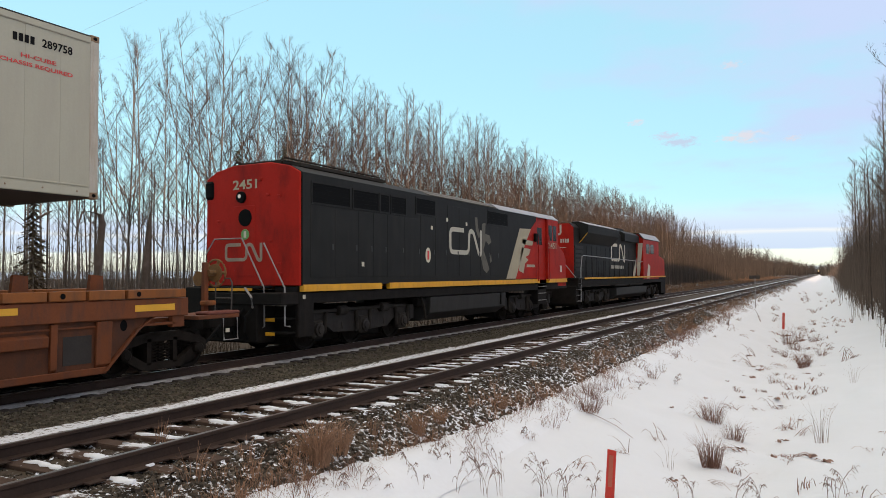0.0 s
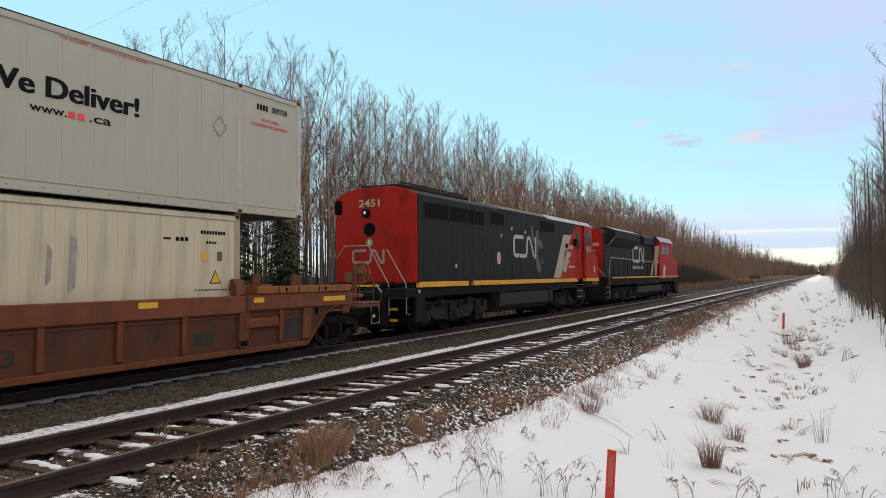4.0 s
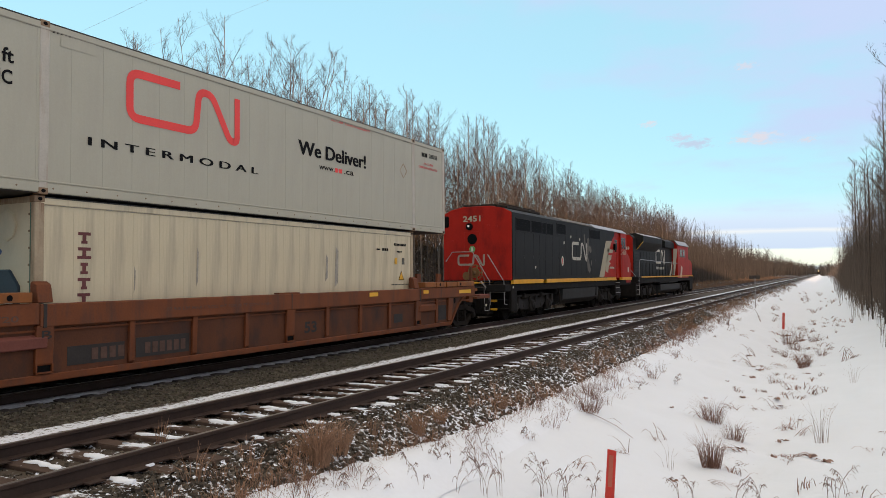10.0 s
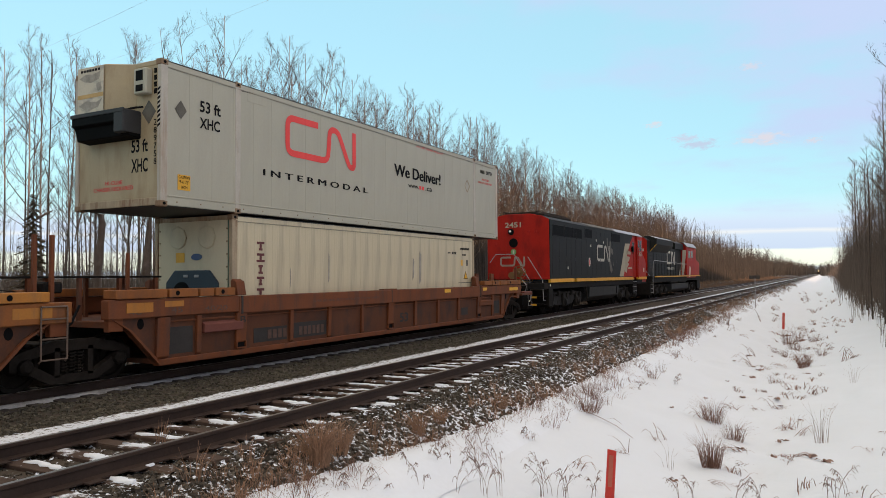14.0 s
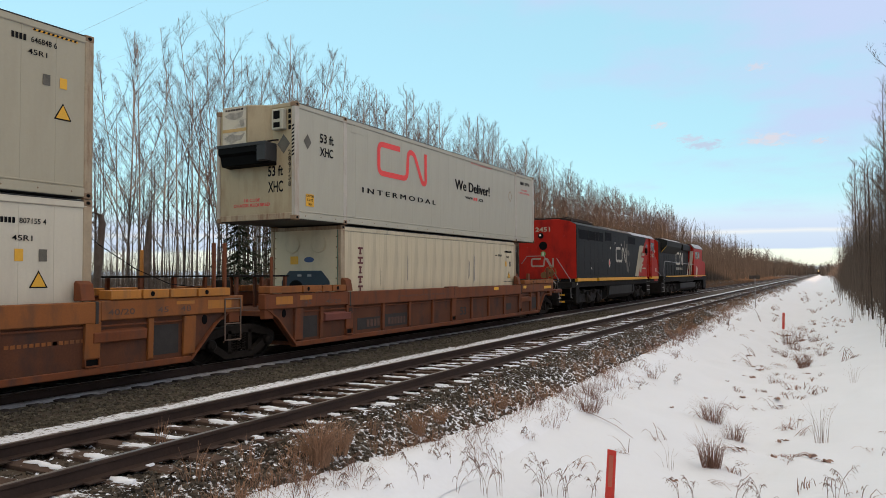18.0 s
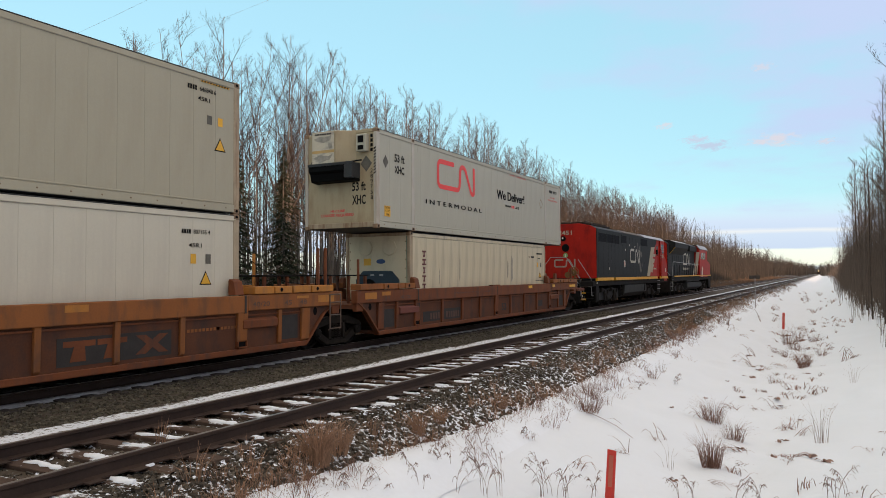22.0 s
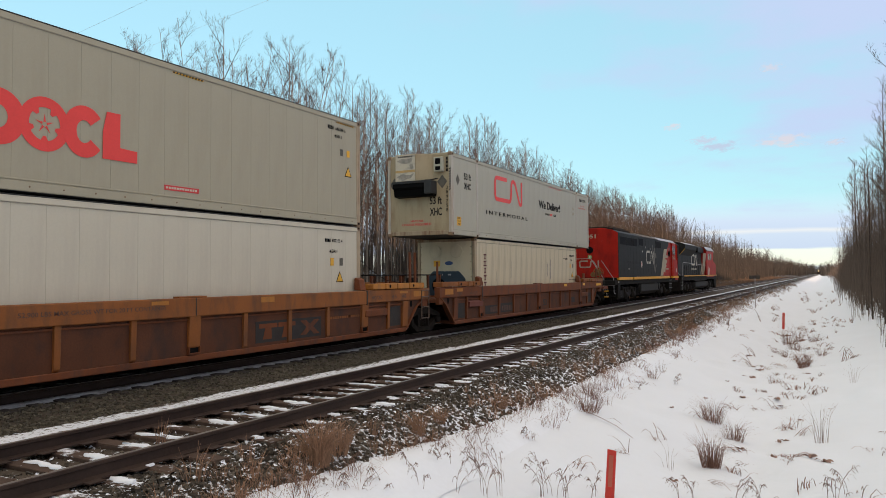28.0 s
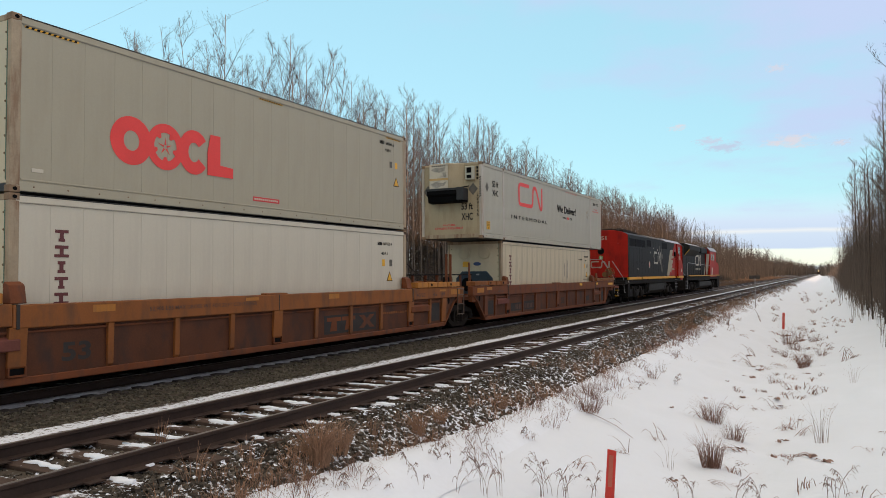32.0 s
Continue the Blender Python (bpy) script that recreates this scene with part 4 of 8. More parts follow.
# ---- grass ----
def grass_clump(V, F, rng, x, y, n, h, spread, droop=0.6, r=0.004):
    z = ground_z(x, y) - 0.02
    for i in range(n):
        a, d = rng.uniform(0, 6.28), rng.random() ** 0.7 * spread * 0.4
        bx, by = x + math.cos(a) * d, y + math.sin(a) * d
        hh = h * rng.uniform(0.5, 1.1)
        out = spread * rng.uniform(0.2, 1.0)
        a += rng.uniform(-0.5, 0.5)
        pts = [(bx, by, z), (bx + math.cos(a) * out * 0.3, by + math.sin(a) * out * 0.3, z + hh * 0.6), (bx + math.cos(a) * out, by + math.sin(a) * out, z + hh * (1 - droop * 0.25 * rng.random()))]
        tube(V, F, pts, r, r * 0.4, 3)


def build_verge():
    rng = random.Random(51)
    V, F = [], []
    for i in range(520):
        y = 4.2 + 56 * rng.random() ** 1.6
        x = -5.15 + 0.35 * noise.noise((y * 0.35, 2, 0)) + rng.gauss(0, 0.22)
        dens = noise.noise((x * 0.8, y * 0.45, 9))
        if dens < -0.15:
            continue
        grass_clump(V, F, rng, x, y, rng.randrange(10, 26), rng.uniform(0.12, 0.36), 0.18, 1.2, 0.0028)
    tagged(new("verge_grass", mesh_of("verge_grass", V, F, M_GRASS)), "sparse dry brown grass along the edge of the ballast", "grass", kind="stuff")
    V, F = [], []
    for i in range(1100):
        y = 66 + 340 * rng.random() ** 1.5
        grass_clump(V, F, rng, -15.4 - rng.random() * 9, y, 14, rng.uniform(0.4, 1.0), 0.9, r=0.018)
    for i in range(220):
        y = 30 + 120 * rng.random() ** 1.5
        grass_clump(V, F, rng, -5.2 + rng.gauss(0, 0.35), y, 12, rng.uniform(0.2, 0.5), 0.35, r=0.008)
    tagged(new("bank_grass", mesh_of("bank_grass", V, F, M_BANKGRASS)), "dry orange-brown grass on the bank below the wood", "grass", kind="stuff")


build_verge()


def bundle(V, F, rng, x, y, n, ln, rise, r=0.0035):
    """Bent grass blades that lie over the snow, all much the same way."""
    a0 = rng.uniform(0, 6.28)
    for k in range(n):
        bx, by = x + rng.gauss(0, 0.06), y + rng.gauss(0, 0.06)
        a, l = a0 + rng.gauss(0, 0.45), ln * rng.uniform(0.4, 1.1)
        h = l * rise * rng.uniform(0.5, 1.2)
        pts = [(bx + math.cos(a) * l * u, by + math.sin(a) * l * u, 0.0) for u in (0, 0.35, 0.7, 1.0)]
        tube(V, F, [(p[0], p[1], ground_z(p[0], p[1]) + f * h + (0.006 if f else -0.02)) for p, f in zip(pts, (0.0, 0.75, 1.0, rng.uniform(0.2, 0.9)))], r, r * 0.5, 3)


def ditch_litter():
    """Flattened grass, twigs and leaves that poke through the snow."""
    rng = random.Random(57)
    V, F = [], []
    for i in range(210):
        y = 9.5 + 42 * rng.random() ** 1.3
        x = rng.gauss(-1.25 + 0.012 * y, 0.55) if rng.random() < 0.75 else rng.uniform(-4.6, 1.0)
        if not -4.8 < x < 1.2 or noise.noise((x * 0.9, y * 0.5, 31)) < -0.05:
            continue
        bundle(V, F, rng, x, y, rng.randrange(3, 11), rng.uniform(0.12, 0.42), rng.uniform(0.15, 0.7), 0.0048 + 0.00012 * y)
    for i in range(70):
        y = 26 + 90 * rng.random() ** 1.4
        x = rng.uniform(-4.7, 1.4)
        if noise.noise((x * 0.7, y * 0.25, 41)) > -0.05:
            bundle(V, F, rng, x, y, rng.randrange(3, 8), rng.uniform(0.25, 0.7), rng.uniform(0.3, 1.0), 0.006 + 0.00012 * y)
    tagged(new("ditch_litter", mesh_of("ditch_litter", V, F, M_REDGRASS)), "flattened reddish dead grass and leaves in the snowy ditch", "litter", kind="stuff")
    V, F = [], []
    for i in range(420):
        y = 5.5 + 45 * rng.random() ** 1.3
        dens = noise.noise((y * 0.45, 3, 17))
        if dens < -0.2:
            continue
        x = snow_edge(y) + 0.12 + abs(rng.gauss(0, 0.30 + 0.25 * dens))
        if rng.random() < 0.5:
            bundle(V, F, rng, x, y, rng.randrange(4, 12), rng.uniform(0.2, 0.45), rng.uniform(0.4, 1.0), 0.003)
        else:
            grass_clump(V, F, rng, x, y, rng.randrange(6, 16), rng.uniform(0.15, 0.4), 0.28, 1.2, 0.003)
    tagged(new("edge_grass", mesh_of("edge_grass", V, F, M_REDGRASS)), "bent reddish grass along the edge of the snow bank", "grass", kind="stuff")


ditch_litter()


# ---- small things in the ditch ----
def stake(x, y, z_top, height, width, tilt):
    t = thing("marker_stake", "flat red marker stake standing in the snow", "stake", pose(x, y, z_top - height, tilt[0], tilt[1], 12), group="marker stakes")
    part("blade", prism(B(), [(-width / 2, 0), (width / 2, 0), (width / 2, height - 0.012), (-width / 2 + 0.008, height)], "y", -0.006, 0.006, 0.002), M_STAKE, t)
    part("label_strip", flat(B(), rect(-width * 0.22, width * 0.22, height * 0.55, height * 0.93), REAR, 0.009, 0.003), mat("worn_label", (0.42, 0.10, 0.06), 0.5), t, "worn paler strip")
    return t


stake(-2.64, 9.56, -0.45, 1.1, 0.125, (0, 3.5))
stake(-2.15, 44.0, -0.32, 1.12, 0.13, (0, 2.0))


def trackside_sign():
    x, y = -4.42, 54.9
    t = thing("trackside_sign", "small dark signboard on a thin post beside the track", "sign", pose(x, y, ground_z(x, y)))
    part("post", rod(B(), [(0, 0, -0.1), (0.02, 0, 2.25)], 0.028, 8), M_STEEL, t, "thin grey post")
    part("board", box(B(), -0.36, 0.36, -0.02, 0.0, 2.1, 2.34, 0.008), M_SIGN, t, "narrow dark board")
    part("plate", flat(B(), rect(-0.12, 0.12, 2.16, 2.28), REAR, 0.025), M_PATCH, t)


trackside_sign()


def tussock(x, y, n, h, spread, label, seed, material=None, droop=0.6, r=0.0035):
    V, F = [], []
    grass_clump(V, F, random.Random(seed), x, y, n, h, spread, droop, r)
    V = [(a - x, b - y, c - ground_z(x, y)) for a, b, c in V]
    ob = new("grass_tussock", mesh_of("grass_tussock", V, F, material or M_GRASS))
    ob.location = (x, y, ground_z(x, y))
    tagged(ob, label, "grass", group="tussocks in the ditch")


for i, (x, y, n, h, s) in enumerate([(-1.71, 12.4, 190, 0.64, 0.36), (-2.12, 15.8, 130, 0.58, 0.46), (-1.62, 14.9, 90, 0.44, 0.42), (-4.3, 14.4, 90, 0.45, 0.35), (-0.68, 26.5, 90, 0.6, 0.4), (-1.2, 33.5, 70, 0.7, 0.5),
                                     (-0.5, 36, 60, 0.6, 0.6), (-1.5, 31, 50, 0.4, 0.3), (-3.9, 18.5, 40, 0.35, 0.3), (-1.35, 22.5, 40, 0.4, 0.35), (-4.6, 25.0, 70, 0.5, 0.5), (-0.2, 30.0, 40, 0.5, 0.4)]):
    tussock(x, y, n, h, s, "tuft of dry reddish-brown grass fanning out of the snow", 60 + i, M_REDGRASS, 2.2, 0.003)
for i, (x, y, n, h, s) in enumerate([(-5.25, 6.75, 260, 0.52, 0.30), (-5.3, 7.2, 160, 0.42, 0.30), (-5.15, 8.9, 120, 0.36, 0.25), (-5.6, 5.2, 26, 0.36, 0.25), (-6.55, 5.6, 30, 0.45, 0.1), (-5.2, 9.6, 100, 0.3, 0.25), (-5.05, 11.5, 120, 0.3, 0.3)]):
    tussock(x, y, n, h, s, "tall clump of dry brown grass on the ballast edge", 80 + i)
for i, (x, y, n, h, s) in enumerate([(-0.13, 14.9, 22, 0.75, 0.30), (-2.25, 11.8, 5, 0.5, 0.2), (0.6, 22.0, 9, 0.6, 0.3), (-0.6, 16.0, 8, 0.35, 0.4)]):
    tussock(x, y, n, h, s, "thin pale grass stalks leaning over the snow", 90 + i, M_WEED, 1.0, 0.0025)
for i, (x, y, n, h, s) in enumerate([(-4.05, 13.35, 110, 0.50, 0.55), (-4.6, 13.9, 60, 0.40, 0.45), (-4.85, 22.9, 90, 0.55, 0.5), (-4.75, 26.5, 120, 0.75, 0.6), (-4.55, 29.0, 80, 0.6, 0.6), (-4.7, 9.9, 40, 0.3, 0.3), (-0.75, 27.2, 90, 0.75, 0.5), (-1.55, 34.8, 80, 0.9, 0.45), (-1.2, 37.0, 70, 0.9, 0.5)]):
    tussock(x, y, n, h, s, "reddish dead stalks fanning out of the snow bank", 110 + i, M_REDGRASS, 1.4, 0.0028)


def weed(x, y, h, seed):
    """A dead plant: thin bent stems with drooping narrow leaves and a loose seed head."""
    rng = random.Random(seed)
    V, F = [], []
    for s in range(rng.randrange(2, 5)):
        a, b = rng.uniform(0, 6.28), rng.uniform(0.10, 0.5) * h
        hh = h * rng.uniform(0.5, 1.05)
        ox, oy = rng.gauss(0, 0.04), rng.gauss(0, 0.04)
        at = lambda u: (ox + math.cos(a) * b * u * u, oy + math.sin(a) * b * u * u, hh * (u - 0.15 * u ** 4))
        tube(V, F, [at(u) for u in (0, 0.25, 0.5, 0.75, 0.9, 1.0)], 0.0036, 0.0016, 3)
        for k in range(rng.randrange(3, 6)):
            p = at(rng.uniform(0.25, 0.95))
            a2, l = a + rng.uniform(-1.2, 1.2), hh * rng.uniform(0.14, 0.32)
            ca, sa = math.cos(a2) * l, math.sin(a2) * l
            tube(V, F, [p, (p[0] + ca * 0.35, p[1] + sa * 0.35, p[2] + l * 0.42), (p[0] + ca * 0.75, p[1] + sa * 0.75, p[2] + l * 0.38), (p[0] + ca, p[1] + sa, p[2] + l * rng.uniform(-0.25, 0.2))], 0.0048, 0.0016, 3)
        for k in range(rng.randrange(4, 9)):
            p = at(rng.uniform(0.8, 1.0))
            a2, l = a + rng.uniform(-0.9, 0.9), rng.uniform(0.03, 0.09)
            tube(V, F, [p, (p[0] + math.cos(a2) * l * 0.6, p[1] + math.sin(a2) * l * 0.6, p[2] + l * 0.5), (p[0] + math.cos(a2) * l, p[1] + math.sin(a2) * l, p[2] + l * rng.uniform(-0.3, 0.4))], 0.0026, 0.0036, 3)
    ob = new("dead_weed", mesh_of("dead_weed", V, F, M_WEED))
    ob.location = (x, y, ground_z(x, y) - 0.01)
    tagged(ob, "dead brown weed stalks bent over the snow", "weed", group="dead weeds in the snow")


for i, (x, y, h) in enumerate([(-4.42, 6.98, 0.34), (-4.22, 7.27, 0.42), (-4.61, 6.69, 0.36), (-4.91, 6.4, 0.26), (-5.0, 6.1, 0.22), (-4.45, 7.5, 0.30), (-3.95, 7.7, 0.62), (-3.72, 8.0, 0.72), (-3.55, 8.2, 0.74), (-3.30, 8.75, 0.70), (-3.16, 8.9, 0.62), (-3.04, 9.02, 0.45),
                               (-2.79, 9.41, 0.36), (-4.0, 8.6, 0.35), (-4.45, 8.25, 0.30), (-4.75, 8.25, 0.28), (-1.86, 10.5, 0.46), (-1.72, 10.7, 0.36), (-1.15, 10.9, 0.34), (-0.91, 11.2, 0.40), (0.05, 11.06, 0.50), (0.15, 11.3, 0.35), (-4.3, 10.6, 0.25),
                               (-4.5, 9.6, 0.28), (-4.6, 12.3, 0.30), (-3.39, 18.65, 0.25), (-3.83, 16.62, 0.25), (-4.2, 15.2, 0.25)]):
    weed(x, y, h, 200 + i)


def leaf_clump(x, y, size, seed):
    """A heap of curled dead leaves and broken stalks lying on the snow."""
    rng = random.Random(seed)
    V, F = [], []
    for k in range(rng.randrange(5, 9)):
        a, l, w = rng.uniform(0, 6.28), size * rng.uniform(0.5, 1.1), size * rng.uniform(0.12, 0.25)
        ca, sa = math.cos(a), math.sin(a)
        bx, by = rng.gauss(0, size * 0.2), rng.gauss(0, size * 0.2)
        base = len(V)
        for u, r, z in ((0.0, 0.25, 0.0), (0.35, 1.0, 0.30), (0.7, 0.8, 0.36), (1.0, 0.1, rng.uniform(0.0, 0.35))):
            for q in (-1, 1):
                V.append((bx + ca * l * u - sa * w * r * q, by + sa * l * u + ca * w * r * q, size * z * (1.0 if q > 0 else 0.45)))
        F += [(base + 2 * j, base + 2 * j + 1, base + 2 * j + 3, base + 2 * j + 2) for j in range(3)]
    for k in range(4):
        a, l = rng.uniform(0, 6.28), size * rng.uniform(0.6, 1.5)
        tube(V, F, [(0, 0, 0), (math.cos(a) * l * 0.5, math.sin(a) * l * 0.5, size * 0.25), (math.cos(a) * l, math.sin(a) * l, size * rng.uniform(0.02, 0.4))], 0.005, 0.003, 3)
    ob = new("leaf_clump", mesh_of("leaf_clump", V, F, M_DEADLEAF))
    ob.location = (x, y, ground_z(x, y))
    tagged(ob, "curled dead brown leaves lying on the snow", "dead leaves", group="dead leaves in the ditch")


M_DEADLEAF = mat("dead_brown_leaves", (0.20, 0.122, 0.098), 0.9, var=0.4, scale=8, bump=0, island=0.4)
for i, (x, y, r) in enumerate([(-1.13, 19.4, 0.22), (-1.02, 19.2, 0.14), (-1.92, 19.72, 0.18), (-2.02, 23.2, 0.26), (-2.25, 23.7, 0.18), (-0.98, 21.8, 0.16), (-2.28, 26.3, 0.24), (-2.0, 25.4, 0.24), (-2.79, 26.2, 0.16), (-0.83, 14.8, 0.2), (-0.87, 13.95, 0.24),
                               (-0.3, 13.3, 0.22), (-0.1, 13.1, 0.2), (-0.75, 15.2, 0.14), (-2.13, 11.35, 0.17), (-1.44, 14.1, 0.14), (-2.04, 26.7, 0.2), (-0.79, 28.0, 0.26), (-1.32, 35.4, 0.4), (-1.1, 37.3, 0.4), (-1.94, 29.7, 0.26), (-2.5, 28.0, 0.2),
                               (-1.71, 39.4, 0.35), (-3.0, 16.0, 0.12), (-2.6, 18.0, 0.12), (-0.55, 17.2, 0.12), (-1.5, 21.0, 0.14), (-2.5, 21.5, 0.12), (-0.6, 25.0, 0.16)]):
    leaf_clump(x, y, 0.62 * r, 300 + i)


def fallen_twig():
    V, F = [], []
    at = lambda x, y, h: (x, y, ground_z(x, y) + h)
    tube(V, F, [at(-3.98, 13.2, 0.02), at(-3.7, 12.95, 0.06), at(-3.35, 12.8, 0.05), at(-3.02, 12.62, 0.015)], 0.012, 0.005, 5)
    tube(V, F, [at(-3.6, 12.9, 0.06), at(-3.45, 12.98, 0.10), at(-3.3, 13.0, 0.03)], 0.006, 0.003, 4)
    tagged(new("fallen_twig", mesh_of("fallen_twig", V, F, M_DEADLEAF)), "brown fallen twig lying across the snow", "twig")


fallen_twig()


def overhead_wires():
    """Two slack wires that cross high over the line."""
    for a, b in (((-34.5, 21.9, 13.3), (8.0, 12.8, 14.2)), ((-34.0, 25.35, 13.57), (10.0, 15.5, 13.9))):
        a, b = Vector(a), Vector(b)
        pts = [a + (b - a) * k / 12 + Vector((0, 0, 0.6 * (k / 6 - 1) ** 2 - 0.6)) for k in range(13)]
        tagged(part("overhead_wire", rod(B(), pts, 0.0042, 4), M_WIRE), "thin overhead wire against the sky", "wire", group="overhead wires")


# ---- containers ----
def container(name, label, length, width, zb, posts, colours, rear, seams):
    """A box container; local y = 0 at its rear end, z = 0 at the rail top. posts: centres of the upright posts."""
    skin, post = colours
    h = 2.896
    t = thing(name, label, "container", group="containers on the train")
    w = width / 2
    # core of floor, roof, walls
    part("floor", box(B(), -w + 0.02, w - 0.02, 0.03, length - 0.03, zb + 0.02, zb + 0.16, 0.01), M_SEAL, t, "dark underside")
    bm = box(B(), -w + 0.03, w - 0.03, 0.05, length - 0.05, zb + h - 0.06, zb + h - 0.02, 0.01)
    part("roof", bm, skin, t)
    part("front_wall", box(B(), -w + 0.08, w - 0.08, length - 0.08, length - 0.02, zb + 0.14, zb + h - 0.05), skin, t)
    for s in (-1, 1):
        part("top_rail", box(B(), s * (w - 0.035) - 0.035, s * (w - 0.035) + 0.035, 0.1, length - 0.1, zb + h - 0.15, zb + h - 0.036, 0.012), skin, t)
        part("roof_edge", box(B(), s * (w - 0.03) - 0.03, s * (w - 0.03) + 0.03, 0.1, length - 0.1, zb + h - 0.034, zb + h - 0.016, 0.004), M_SEAL, t, "thin dark roof edge")
        part("bottom_rail", box(B(), s * (w - 0.04) - 0.04, s * (w - 0.04) + 0.04, 0.1, length - 0.1, zb + 0.03, zb + 0.19, 0.012), skin, t)
        part("rail_ledge", box(B(), s * (w - 0.02) - 0.02, s * (w - 0.02) + 0.025, 0.18, length - 0.18, zb + 0.205, zb + 0.235, 0.006), skin, t, "thin ledge over the bottom rail")
        part("rail_line", box(B(), s * (w - 0.02) - 0.02, s * (w - 0.02) + 0.021, 0.18, length - 0.18, zb + h - 0.158, zb + h - 0.150), M_SEAM, t)
        bolts = B()
        n = int(length / 0.6)
        for i in range(n):
            y = 0.4 + i * (length - 0.8) / (n - 1)
            disc(bolts, "x", (s * w + 0.003 * s, y, zb + 0.11), [(-0.004, 0.017), (0.004, 0.012)], 6)
        part("rail_bolts", bolts, M_CASTING, t)["kind"] = "stuff"
        # wall panels with narrow recessed joints
        part("wall_core", box(B(), s * (w - 0.05) - 0.015, s * (w - 0.05) + 0.015, 0.1, length - 0.1, zb + 0.15, zb + h - 0.1), skin, t)
        n = seams
        pw = (length - 0.2) / n
        panel = B()
        box(panel, -0.011, 0.011, 0.0008, pw - 0.0008, 0.0, h - 0.308, 0.0016)
        me = bpy.data.meshes.new("side_panel")
        panel.to_mesh(me), panel.free()
        me.materials.append(skin)
        for i in range(n):
            ob = new("side_panel", me)
            ob.parent = t
            ob.matrix_basis = pose(s * (w - 0.024), 0.1 + i * pw, zb + 0.188)
        for y in posts:
            p = part("corner_post", box(B(), s * (w - 0.055) - 0.055, s * (w - 0.055) + 0.056, y - 0.085, y + 0.085, zb + 0.11, zb + h - 0.11, 0.012), post, t)
            for z in (zb, zb + h - 0.118):
                c = box(B(), s * (w - 0.075) - 0.075, s * (w - 0.075) + 0.079, y - 0.09, y + 0.09, z + 0.002, z + 0.12, 0.012)
                cast = part("corner_casting", c, M_CASTING, t, "rusty steel corner casting")
                # flat near-black plate paints the shade inside the hole
                part("casting_hole", flat(B(), [(y + 0.04 * math.cos(a * math.pi / 4), z + 0.06 + 0.032 * math.sin(a * math.pi / 4)) for a in range(8)], SIDE if s > 0 else SIDE_BACK, w + 0.007, 0.003) if s > 0 else
                     flat(B(), [(-y + 0.04 * math.cos(a * math.pi / 4), z + 0.06 + 0.032 * math.sin(a * math.pi / 4)) for a in range(8)], SIDE_BACK, w + 0.007, 0.003), M_DARK, cast)
    rear(t, w, zb, h)
    return t


M_SEAM = mat("shadowed_panel_joint", (0.29, 0.265, 0.22), 0.8, var=0.2)


def hazard(t, a0, a1, b0, b1, m, proud, n, vertical=False):
    for i in range(n):
        bm = B()
        if vertical:
            z = b0 + (b1 - b0) * i / n
            d = (b1 - b0) / n
            flat(bm, [(a0, z), (a1, z + d * 0.45), (a1, z + d * 0.95), (a0, z + d * 0.5)], m, proud)
        else:
            y = a0 + (a1 - a0) * i / n
            d = (a1 - a0) / n
            flat(bm, [(y, b0), (y + d * 0.5, b0), (y + d * 0.75, b1), (y + d * 0.25, b1)], m, proud)
        part("hazard_stripe", bm, M_INK, t)


def warning_triangle(t, y, z, s, proud):
    k = part("warning_sticker", flat(B(), [(y - s, z - s * 0.85), (y + s, z - s * 0.85), (y, z + s * 0.95)], SIDE, proud), M_INK, t, "yellow warning triangle with a black rim")
    part("sticker_face", flat(B(), [(y - s * 0.78, z - s * 0.72), (y + s * 0.78, z - s * 0.72), (y, z + s * 0.72)], SIDE, proud + 0.004), M_STICKER, k)


